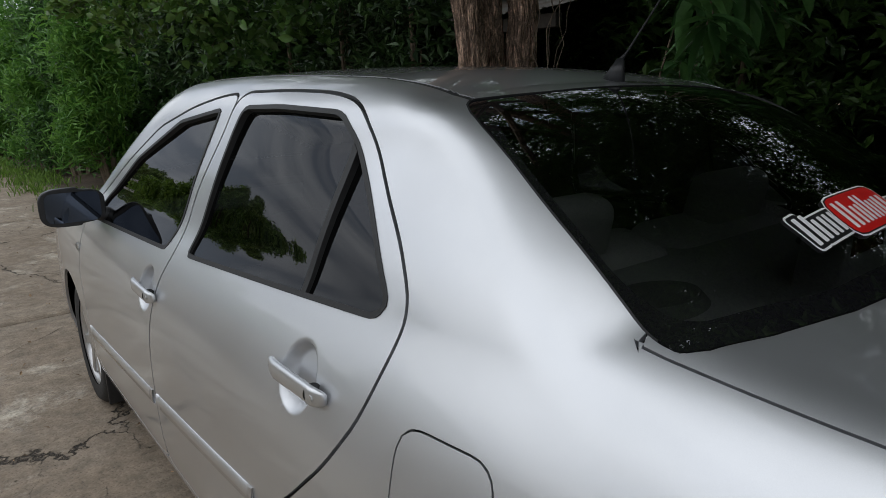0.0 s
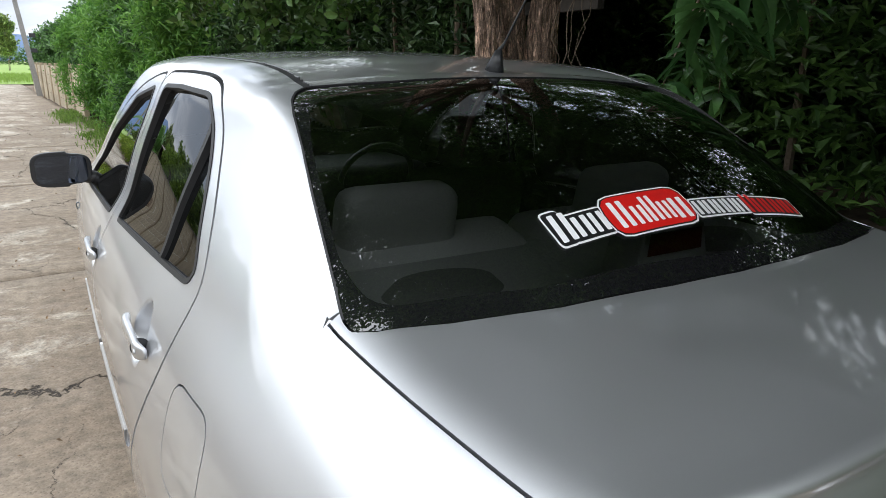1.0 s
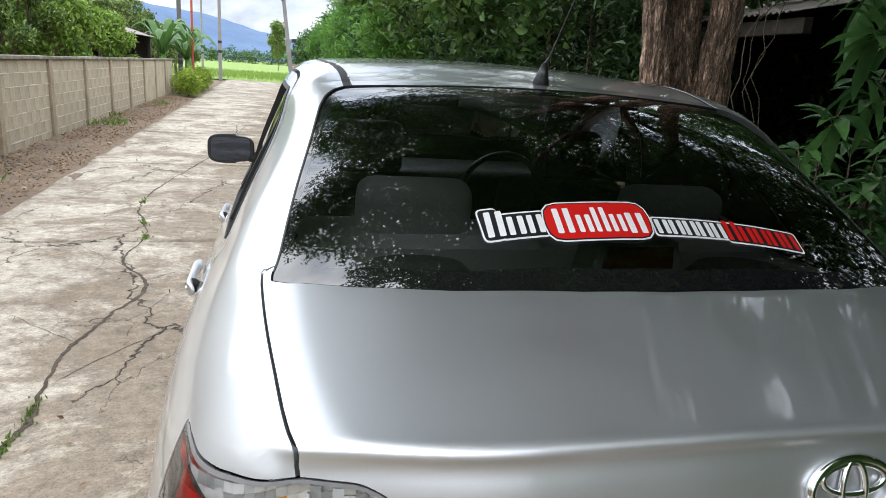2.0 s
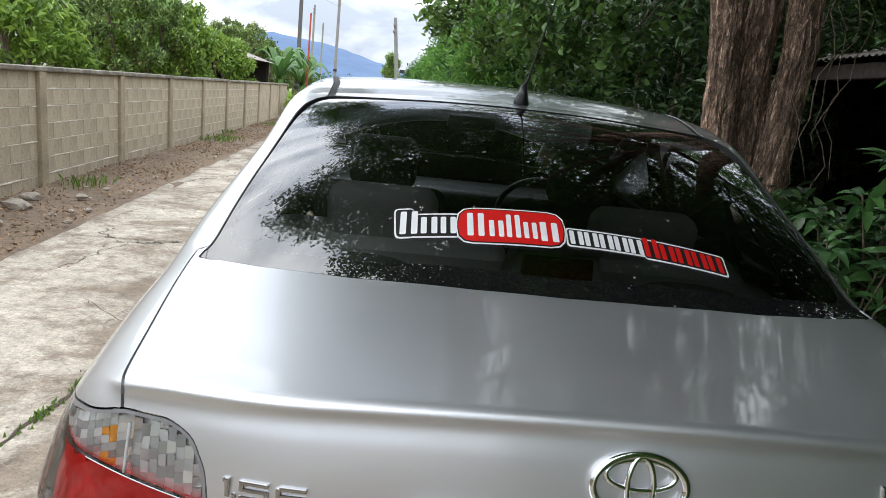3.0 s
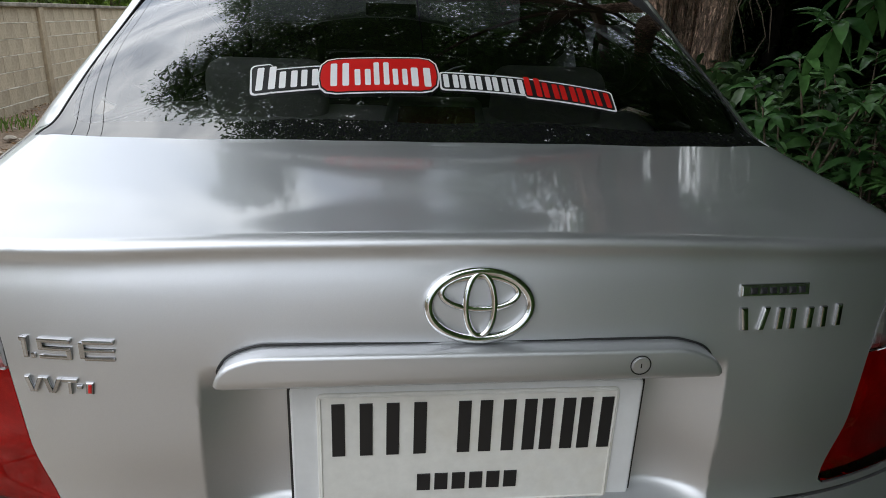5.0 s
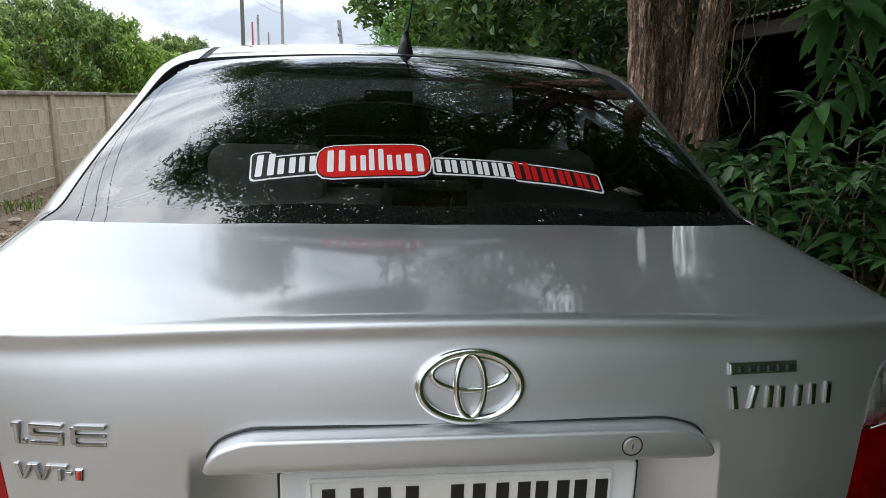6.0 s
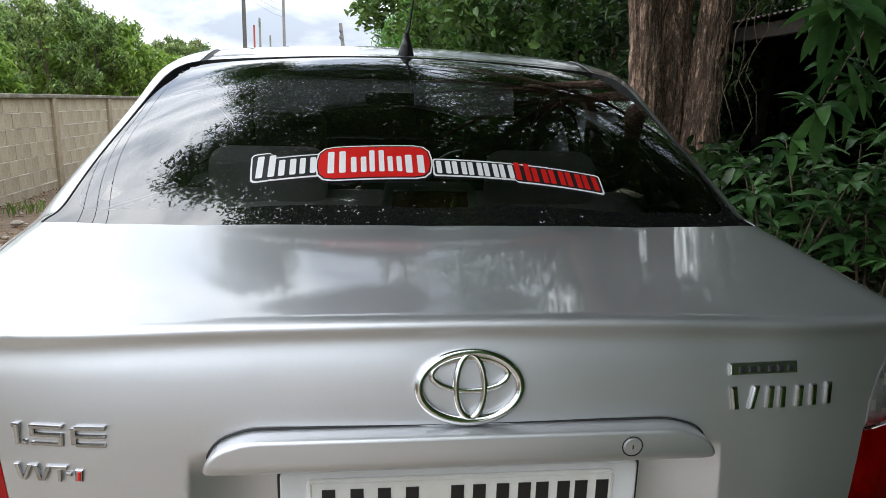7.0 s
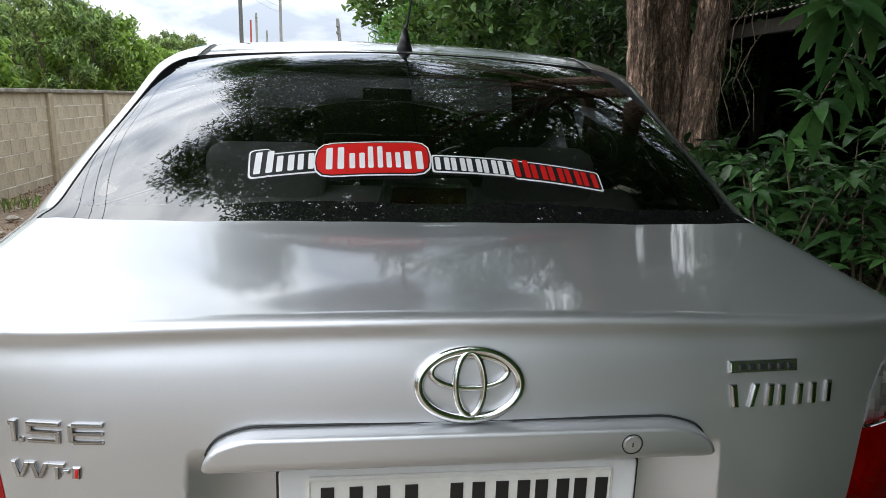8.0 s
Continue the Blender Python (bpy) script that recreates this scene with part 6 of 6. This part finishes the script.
# leafy twigs that hang beside the road, beyond the car's roof
# Light on these leaves is put into a lighter leaf colour.
LEAF_TWIG = material("lit_leaf", (0.105, 0.20, 0.048), 0.42, translucent=0.35, per_island=True, spread=((0.2, 0.25, 0.2), (1.6, 1.5, 1.2)))
for k, (x, y, z, r) in enumerate(((-0.05, 6.9, 2.25, 0.16), (0.30, 7.0, 2.55, 0.30), (0.75, 6.8, 2.35, 0.32), (0.55, 7.4, 2.05, 0.22), (1.25, 6.6, 2.5, 0.40), (1.2, 7.0, 2.0, 0.30), (1.75, 6.4, 2.2, 0.40))):
    b = plant("branch", "hanging leafy twigs with small rounded leaves", "branch", (x, y, z), "hanging leafy twigs")
    q = sprays(rng.normal(size=(int(26 + 190 * r), 3)) * (r * 0.7, r * 0.7, r * 0.6), 5, 0.05)
    leaves("foliage", q, rng.uniform(0.06, 0.11, len(q)) * (1.0 if k < 4 else 1.35), LEAF_TWIG if k < 4 else LEAF_DARK, b, 0.55, 0.5, broad=True)
    tw = [tube([(0.5, 0.2, 1.0), (0.25 + 0.1 * i, 0.1, 0.45), (0.08 * math.sin(2 * i), 0.06 * math.cos(2 * i), -0.3 * r * i)], (0.012, 0.008, 0.003), 5) for i in range(4)]
    part("stem", joined(tw), TWIG, b)
# growth behind and beyond, that closes the shaded side
for k in range(9):
    bush("tree", "tall dark tree in the shaded grove", "tree", (5.2 + 1.2 * (k % 2), -9 + 2.1 * k, 0), [((0, 0, 1.0), (1.0, 1.2, 1.0)), ((0, 0, 2.4), (1.3, 1.4, 0.9)), ((-0.2, 0, 3.3), (1.0, 1.2, 0.5))], LEAF_DARK, 0.19, 0.4, density=0.5, stems=2, group="grove trees")

for k in range(16):
    x, y = 7.6 + 0.7 * (k % 2), -11 + 1.9 * k
    bush("tree", "dense dark tree at the back of the grove", "tree", (x, y, 0), [((0, 0, 0.9), (1.0, 1.3, 1.0)), ((0, 0, 2.4), (1.1, 1.4, 1.1)), ((0, 0, 3.6), (1.1, 1.2, 0.8))], LEAF_SHADE, 0.36, 0.5, density=0.7, stems=2, group="back of the grove", spread=0.14)
# Unseen bushes behind the car, added to darken the right of its tail.
for k in range(15):
    x, y = 1.62 + 0.9 * (k % 3), -7.2 + 1.5 * (k // 3)
    bush("bush", "tall dark bush added out of view behind the car", "bush", (x, y, 0), [((0, 0, 0.7), (0.8, 0.9, 0.8)), ((0.1, 0, 1.9), (0.9, 0.9, 0.9)), ((-0.2, 0, 3.1), (1.0, 0.9, 0.8))], LEAF_DARK, 0.18, 0.4, density=1.3, stems=2, group="roadside bushes")

# Four more bushes out of view, added nearer to block light there.
for k in range(4):
    blobs = [((0.1 * math.sin(j * 2.1), 0.2 * math.cos(j * 1.7), 0.5 + 0.62 * j), (0.55, 0.62, 0.48)) for j in range(6)]
    bush("bush", "tall dark bush added unseen to shade the car's tail", "bush", (1.42, -1.15 - 1.05 * k, 0), blobs, LEAF_DARK, 0.18, 0.42, density=1.0, stems=3, group="roadside bushes")

# ---- the shed ----
WOOD = material("weathered_wood", (0.055, 0.046, 0.038), 0.9, vary=0.3, grain=25.0, bump=0.004, stains=0.5)
SHEET = material("rusty_sheet", (0.30, 0.27, 0.25), 0.6, 0.4, vary=0.2, grain=12.0, stains=0.8, stain_color=(0.16, 0.075, 0.045), stain_scale=1.5)
shed = thing("shed", "dark open wooden shed with a weathered corrugated roof", "shed", at=(3.2, 4.3, 0))


def corrugated(w, l, rise, pitch=0.076, depth=0.009):
    vs, fs = [], []
    n = int(l / pitch * 6)
    for i in range(n + 1):
        y = l * i / n
        z = depth * math.sin(2 * math.pi * y / pitch)
        vs += [(0, y, z), (w, y, z + rise)]
    for i in range(n):
        fs.append((2 * i, 2 * i + 1, 2 * i + 3, 2 * i + 2))
    return vs, fs


roof = smooth(part("roof", corrugated(4.2, 6.5, 0.9), SHEET, shed, "rusty corrugated roof"))
roof.location = (-0.1, 0, 2.05)
for x, y in ((0.9, 2.0), (0.5, 3.2), (0.5, 6.2), (3.8, 0.2), (3.8, 6.2)):
    part("post", box(bmesh.new(), (x - 0.05, y - 0.05, -0.1), (x + 0.05, y + 0.05, 2.0 + 0.214 * x), 0.008), WOOD, shed)
part("beam", box(bmesh.new(), (0.03, 0.0, 1.90), (0.11, 6.5, 2.02), 0.006), WOOD, shed)
for k in range(32):
    part("plank", box(bmesh.new(), (3.9, 0.2 * k, -0.1), (3.925, 0.2 * k + 0.192, 2.8), 0.004), WOOD, shed)
for k in range(20):
    part("plank", box(bmesh.new(), (0.1 + 0.19 * k, 6.4, -0.1), (0.1 + 0.19 * k + 0.182, 6.425, 2.0 + 0.04 * k), 0.004), WOOD, shed)

# ---- field, hills, poles ----
FIELD = material("rice_field", (0.20, 0.30, 0.05), 0.8, vary=0.35, grain=3.0, stains=0.4, stain_color=(0.10, 0.22, 0.03), stain_scale=0.05)
# Distance haze is painted into the hills as a blue colour.
HILL = material("hazy_hill", (0.10, 0.16, 0.27), 1.0, vary=0.15, grain=0.01, stains=0.4, stain_color=(0.07, 0.12, 0.22), stain_scale=0.004)
tagged(part("field", ([lane(-300, 49, 0.02), lane(300, 49, 0.02), lane(300, 900, 0.03), lane(-300, 900, 0.03)], [(0, 1, 2, 3)]), FIELD), "bright green rice field beyond the road", "field", kind="structure")
vs, fs = [], []
RIDGE = spline((-2600, -1700, -1100, -700, -380, -200, 0, 300, 700, 1500, 2600), (150, 170, 120, 185, 160, 128, 85, 62, 50, 60, 40))
for i in range(161):
    x = -2600 + 32.5 * i
    for j in range(9):
        u = j / 8
        h = float(RIDGE(np.array(x))) * (u ** 0.8) * (1 + 0.10 * noise.noise((x * 0.004, u * 2, 1)) + 0.05 * noise.noise((x * 0.02, u * 5, 2)))
        vs.append((x, 2300 + 500 * u, h - 3))
for i in range(160):
    for j in range(8):
        a = i * 9 + j
        fs.append((a, a + 9, a + 10, a + 1))
tagged(smooth(part("backdrop", (vs, fs), HILL)), "wooded hills in the distance, tinted blue for haze", "hill", kind="structure")
POLE = material("pole_concrete", (0.27, 0.26, 0.245), 0.85, vary=0.15, grain=20.0, stains=0.4)
WIRE = material("black_wire", (0.015, 0.015, 0.016), 0.6)


BLACK_MARK = material("black_mark", (0.03, 0.03, 0.03), 0.7)


def pole(at, height, lean=0.0, label="square concrete utility pole", marks=(1.75, 2.35), shade=None):
    p = thing("utility_pole", label, "pole", "utility poles", at)
    bm = bmesh.new()
    box(bm, (-0.11, -0.09, -0.3), (0.11, 0.09, height), 0.012)
    for v in bm.verts:
        if v.co.z > 1:
            v.co.x, v.co.y = v.co.x * 0.72 + lean, v.co.y * 0.72
    part("mast", bm, shade or POLE, p)
    for i in range(4):
        part("crossarm", box(bmesh.new(), (-0.05 + lean, -0.55, height - 0.4 - 0.3 * i), (0.03 + lean, 0.55, height - 0.33 - 0.3 * i), 0.006), POLE, p)
        if i == 1:
            break
    for z in marks:
        part("mark", box(bmesh.new(), (-0.115, -0.096, z), (0.115, 0.096, z + 0.16), 0.004), BLACK_MARK, p, "black painted mark")
    return p


pole((-6.69, 36.8, 0), 9.0, 0.0, "dark weathered utility pole with painted marks", (1.0, 1.3, 1.6, 1.9, 2.2), material("dark_pole", (0.12, 0.115, 0.105), 0.85, vary=0.25, grain=12.0, stains=0.4))
pole((-5.82, 46.5, 0), 8.6)
red_pole = thing("pole", "thin red painted pole beside the wall's end", "pole", at=(-5.0, 29.3, 0))
part("shaft", tube([(0, 0, -0.1), (0.02, 0, 2.2), (0.03, 0, 4.3)], (0.045, 0.042, 0.038), 10), material("red_paint", (0.42, 0.07, 0.04), 0.6, vary=0.2, grain=20.0, stains=0.3), red_pole)
pole((-9.5, 60.0, 0), 8.0)
pole((-10.9, 76.0, 0), 8.0)
pole((-0.96, 33.0, 0), 4.9, -0.55, "leaning concrete utility pole")
pole((-3.6, -14.0, 0), 8.0)
for k in range(3):
    pts = []
    for seg in (((-3.6, -14), (-6.69, 36.8)), ((-6.69, 36.8), (-5.82, 46.5))):
        (x0, y0), (x1, y1) = seg
        for i in range(81):
            u = i / 80
            pts.append((x0 + (x1 - x0) * u, y0 + (y1 - y0) * u, 6.6 + 0.35 * k - (0.7 if y0 < 0 else 0.15) * 4 * u * (1 - u)))
    tagged(smooth(part("power_line", tube(pts, [0.006] * len(pts), 5), WIRE)), "thin black overhead wire strung between poles", "wire", "overhead wires")

# houses, fence and planting further along the road
TILE = material("grey_roof", (0.27, 0.27, 0.28), 0.7, vary=0.15, grain=8.0, stains=0.4)
PLASTER = material("pale_plaster", (0.55, 0.52, 0.47), 0.9, vary=0.08, grain=20.0, stains=0.3)
hut = thing("hut", "small hut with a rusty corrugated roof behind the wall", "hut", at=(-6.7, 22.3, 0))
r = smooth(part("roof", corrugated(2.6, 4.0, 0.75), SHEET, hut, "rusty corrugated roof"))
r.matrix_basis = pose(0.9, 4.0, 1.98, 0, 0, 180)
for x, y in ((-1.5, 0.2), (-1.5, 3.8), (0.7, 0.2), (0.7, 3.8)):
    part("post", box(bmesh.new(), (x - 0.05, y - 0.05, -0.1), (x + 0.05, y + 0.05, 2.15), 0.006), WOOD, hut)
part("back_wall", box(bmesh.new(), (-1.55, 0.1, -0.1), (-1.5, 3.9, 2.4), 0.006), WOOD, hut)
part("end_wall", box(bmesh.new(), (-1.5, 3.9, -0.1), (0.7, 3.94, 2.1), 0.006), WOOD, hut)
def house(label, at, turn, half, deep, eaves, ridge):
    h = thing("house", label, "house", at=at, turn=turn)
    part("wall", box(bmesh.new(), (-half, -deep, -0.2), (half, deep, eaves), 0.02), PLASTER, h)
    vs = [(-half, -deep, eaves), (-half, deep, eaves), (-half, 0, ridge - 0.15), (half, -deep, eaves), (half, deep, eaves), (half, 0, ridge - 0.15)]
    for face in ((0, 2, 1), (3, 4, 5)):
        part("gable", ([vs[i] for i in face], [(0, 1, 2)]), PLASTER, h)
    for s in (-1, 1):
        bm = bmesh.new()
        run = math.hypot(deep + 0.5, ridge - eaves)
        box(bm, (-half - 0.5, -0.02 if s > 0 else -run, -0.05), (half + 0.5, run if s > 0 else 0.02, 0.05), 0.01, pose(0, 0, ridge, -s * math.degrees(math.atan2(ridge - eaves, deep + 0.5))))
        part("roof", bm, TILE, h, "grey pitched roof")
    return h


house("pale house with a grey pitched roof beyond the orchard", (-22.5, 39.0, 0), 63, 4.0, 3.0, 5.0, 6.7)
fence = tagged(thing("fence_concrete", "weathered concrete panel fence along the road", "fence"), kind="structure")
for k in range(9):
    y = 19.0 + 2.2 * k
    part("post", box(bmesh.new(), (1.06, y - 0.06, -0.1), (1.18, y + 0.06, 1.35), 0.008, LANE), POST, fence)
    for j in range(4):
        part("panel", box(bmesh.new(), (1.10, y + 0.06, -0.05 + 0.33 * j), (1.14, y + 2.14, 0.27 + 0.33 * j), 0.006, LANE), BLOCK, fence)
LEAF_SHRUB = material("yellow_green_leaf", (0.27, 0.40, 0.055), 0.45, translucent=0.35, per_island=True, spread=((0.4, 0.5, 0.4), (1.5, 1.3, 1.1)))
for k in range(6):
    x, y, _ = lane(-3.1 - 0.25 * (k % 2), 25.6 + 1.6 * k)
    bush("bush", "rounded yellow-green shrub by the roadside", "bush", (x, y, 0), [((0, 0, 0.40), (0.5, 0.65, 0.38)), ((0.05, 0.1, 0.68), (0.38, 0.4, 0.26)), ((0.2, -0.3, 0.55), (0.3, 0.3, 0.25))], LEAF_SHRUB, 0.11, 0.4, 0.1, density=1.6, group="roadside shrubs")
for k, (x, y, h) in enumerate(((-6.0, 28.5, 2.6), (-6.6, 32.0, 2.9), (-5.7, 33.0, 2.7), (-5.3, 29.8, 2.3))):
    b = plant("banana_plant", "banana plant with long arching green leaves", "plant", (x, y, 0), "banana plants")
    smooth(part("stem", tube([(0, 0, -0.1), (0.03, 0, h * 0.3), (0, 0, h * 0.55)], (0.14, 0.11, 0.07), 10), LEAF_BRIGHT, b))
    for j in range(9):
        a = j * 2.4 + k
        vs, fs = [], []
        for i in range(9):
            u = i / 8
            r0, z0 = 1.5 * u * 0.8, h * 0.55 + h * 0.50 * math.sin(u * 2.5) * (0.75 + 0.25 * math.sin(j * 1.7))
            wdt = 0.17 * math.sin(math.pi * min(u * 0.9 + 0.08, 1)) ** 0.6
            for side, dz in ((-1, -0.05), (0, 0.03), (1, -0.05)):
                vs.append((r0 * math.cos(a) - side * wdt * math.sin(a), r0 * math.sin(a) + side * wdt * math.cos(a), z0 + dz))
        for i in range(8):
            for q in (0, 1):
                fs.append((3 * i + q, 3 * i + q + 1, 3 * i + q + 4, 3 * i + q + 3))
        smooth(part("leaf", (vs, fs), LEAF, b))
bush("tree", "tall slender tree standing alone at the field's edge", "tree", (-4.5, 118, 0), [((0.3 * math.sin(j * 2), 0.2, 3.0 + 0.8 * j), (1.2 - 0.1 * abs(j - 2), 1.2, 0.7)) for j in range(6)], LEAF_LONG, 0.5, 0.4, 0.4, density=0.7, stems=2, spread=0.2)
pts = []
for k in range(60):
    x = -170 + 5.2 * k
    pts.append(blob((x, 300 + 8 * math.sin(k * 2.1), 2.6), (4.5, 3.0, 2.6 + 1.4 * math.sin(k * 1.7) ** 2), 420, 0.3))
tagged(leaves("far_trees", np.concatenate(pts), 0.9, LEAF_DARK, None, 0.7, 0.2), "dark line of trees across the far fields", "trees", kind="stuff")

# ---- small growth, litter and stones ----
STONE = material("stone", (0.33, 0.29, 0.24), 0.9, vary=0.25, grain=20.0, bump=0.01)
DRY = material("dry_leaf", (0.25, 0.175, 0.115), 0.85, per_island=True, spread=((0.5, 0.5, 0.5), (1.6, 1.5, 1.3)))
GRASS = material("grass", (0.13, 0.24, 0.045), 0.6, translucent=0.25, per_island=True, spread=((0.6, 0.6, 0.5), (1.4, 1.3, 1.1)))


def scatter(n, x0, x1, y0, y1, z=0.01):
    x, y = rng.uniform(x0, x1, n), rng.uniform(y0, y1, n)
    return np.array([lane(a, b, z) for a, b in zip(x, y)])


p = scatter(9000, -3.80, -2.75, 1, 24, 0.03)
keep = rng.random(len(p)) < 0.35 + 0.65 * (np.sin(p[:, 1] * 1.7) * 0.5 + 0.5)
tagged(leaves("leaf_litter", p[keep], rng.uniform(0.02, 0.055, keep.sum()), DRY, None, 0.5, 0.0), "dry brown fallen leaves on the verge", "leaf litter", kind="stuff")
p = scatter(2500, 0.7, 5.0, 0, 9, 0.03)
tagged(leaves("leaf_litter", p, rng.uniform(0.04, 0.10, len(p)), DRY, None, 0.5, 0.0), "dry brown fallen leaves under the trees", "leaf litter", kind="stuff")
p = scatter(700, -2.7, 1.0, 0.5, 20, 0.012)
tagged(leaves("leaf_litter", p, rng.uniform(0.012, 0.035, len(p)), DRY, None, 0.5, 0.0), "bits of dry leaf on the road", "leaf litter", kind="stuff")


def blades(name, places, height, label, material=None):
    n = len(places)
    a = rng.uniform(0, 6.28, n)
    lean = rng.uniform(0.1, 0.6, n)[:, None] * np.stack([np.cos(a), np.sin(a), np.zeros(n)], 1)
    h = rng.uniform(0.5, 1.0, n)[:, None] * height
    w = 0.006 * np.stack([-np.sin(a), np.cos(a), np.zeros(n)], 1)
    up = np.array((0, 0, 1.0))
    v = np.stack([places - w, places + w, places + lean * h * 0.35 + up * h * 0.6 + w * 0.7, places + lean * h + up * h * 0.9], 1).reshape(-1, 3)
    i = np.arange(n)[:, None] * 4
    t = np.concatenate([i + (0, 1, 2), i + (0, 2, 3)])
    return tagged(triangles(name, v, t, material or GRASS), label, "grass", kind="stuff")


# the long crack beside the car, with weeds in it
CRACK_SOIL = material("crack_soil", (0.06, 0.045, 0.032), 0.95, vary=0.45, grain=60.0, bump=0.008, stains=0.6, stain_color=(0.16, 0.12, 0.08), stain_scale=7.0)
CRACK_X = spline((-3.0, 0.5, 1.8, 2.2, 2.6, 3.3, 3.9, 4.2, 5.0, 5.6, 8.0, 12.0, 16.0), (-1.55, -1.60, -1.65, -1.63, -1.68, -1.61, -1.57, -1.75, -1.79, -1.95, -2.05, -1.8, -2.1))
to_lane = LANE.inverted()


def on_road(x, y, lift=0.0):
    q = to_lane @ Vector((x, y, 0))
    k = [n for a, n in slabs if a <= q.y][-1]
    return Vector((x, y, bumps(q.x, q.y, k) + lift))


def crack_line(name, path, wide):
    vs, fs = [], []
    for i, (x, y) in enumerate(path):
        w = wide * (0.35 + 1.1 * max(0.0, noise.noise((y * 1.3, 4, x)) + 0.35)) * (1 + 0.6 * noise.noise((y * 21, 1, 1)))
        w *= min(1.0, i / 8 + 0.1, (len(path) - 1 - i) / 8 + 0.1)
        for d in (-1, 1):
            vs.append(on_road(x + d * w * (1 + 0.5 * noise.noise((y * 34, d * 5, 2))), y, 0.0022))
    for i in range(len(path) - 1):
        fs.append((2 * i, 2 * i + 1, 2 * i + 3, 2 * i + 2))
    part(name, (vs, fs), CRACK_SOIL, road, "dark open crack with soil in it")


ys = np.arange(-3.0, 15.0, 0.012)
main = [(float(CRACK_X(np.array(y))) + 0.035 * noise.noise((y * 3.1, 2, 2)) + 0.014 * noise.noise((y * 13, 2, 5)), float(y)) for y in ys]
crack_line("crack", main, 0.011)
for k, (y0, turn, n) in enumerate(((2.45, 0.5, 60), (3.92, 0.9, 80), (4.2, -0.7, 70), (5.6, 0.8, 90), (2.9, -0.9, 50))):
    x0 = float(CRACK_X(np.array(y0)))
    crack_line("crack", [(x0 + turn * 0.012 * i + 0.03 * noise.noise((i * 0.07, k, 3)), y0 + 0.010 * i + 0.02 * noise.noise((i * 0.09, k, 8))) for i in range(n)], 0.003)
weeds = []
for y0, n in ((1.9, 60), (2.2, 40), (5.0, 40), (5.5, 40), (6.4, 40), (0.9, 40)):
    for _ in range(n):
        y = y0 + rng.normal() * 0.07
        weeds.append(on_road(float(CRACK_X(np.array(y))) + rng.normal() * 0.016, y))
blades("grass", np.array(weeds), 0.028, "small green weeds growing in the road's crack")

tufts = np.concatenate([scatter(60, 0.55, 1.25, 8, 22, 0.0), scatter(6, -3.8, -3.3, 4, 24, 0.0), scatter(20, 0.95, 1.4, 3, 8, 0.0)])
p = np.repeat(tufts, 60, 0) + rng.normal(size=(len(tufts) * 60, 3)) * (0.13, 0.2, 0)
blades("grass", p, 0.16, "tufts of green grass along the road's edge")
p = scatter(22000, -30, 30, 49, 75, 0.03)
blades("rice", p, 0.5, "bright green rice plants in the field", FIELD)

for k in range(34):
    if k < 5:
        x, y, r = (-3.62, -3.45, -3.55, -3.3, -3.2)[k], (5.35, 5.75, 6.2, 5.1, 6.5)[k], (0.16, 0.10, 0.08, 0.06, 0.05)[k]
    else:
        x, y, r = rng.uniform(-3.7, -2.8), rng.uniform(3, 15), rng.uniform(0.015, 0.04)
    bm = bmesh.new()
    bmesh.ops.create_icosphere(bm, subdivisions=2, radius=1)
    for v in bm.verts:
        q = v.co * (1 + 0.35 * noise.noise(v.co * 1.3 + Vector((k * 3, 0, 0))))
        v.co = (q.x * r, q.y * r * 1.25, q.z * r * 0.6)
    o = part("stone", bm, STONE)
    o.location = lane(x, y, r * 0.35)
    o.rotation_euler.z = k * 1.3
    tagged(o, "rough brown stone on the verge", "stone", "stones on the verge")
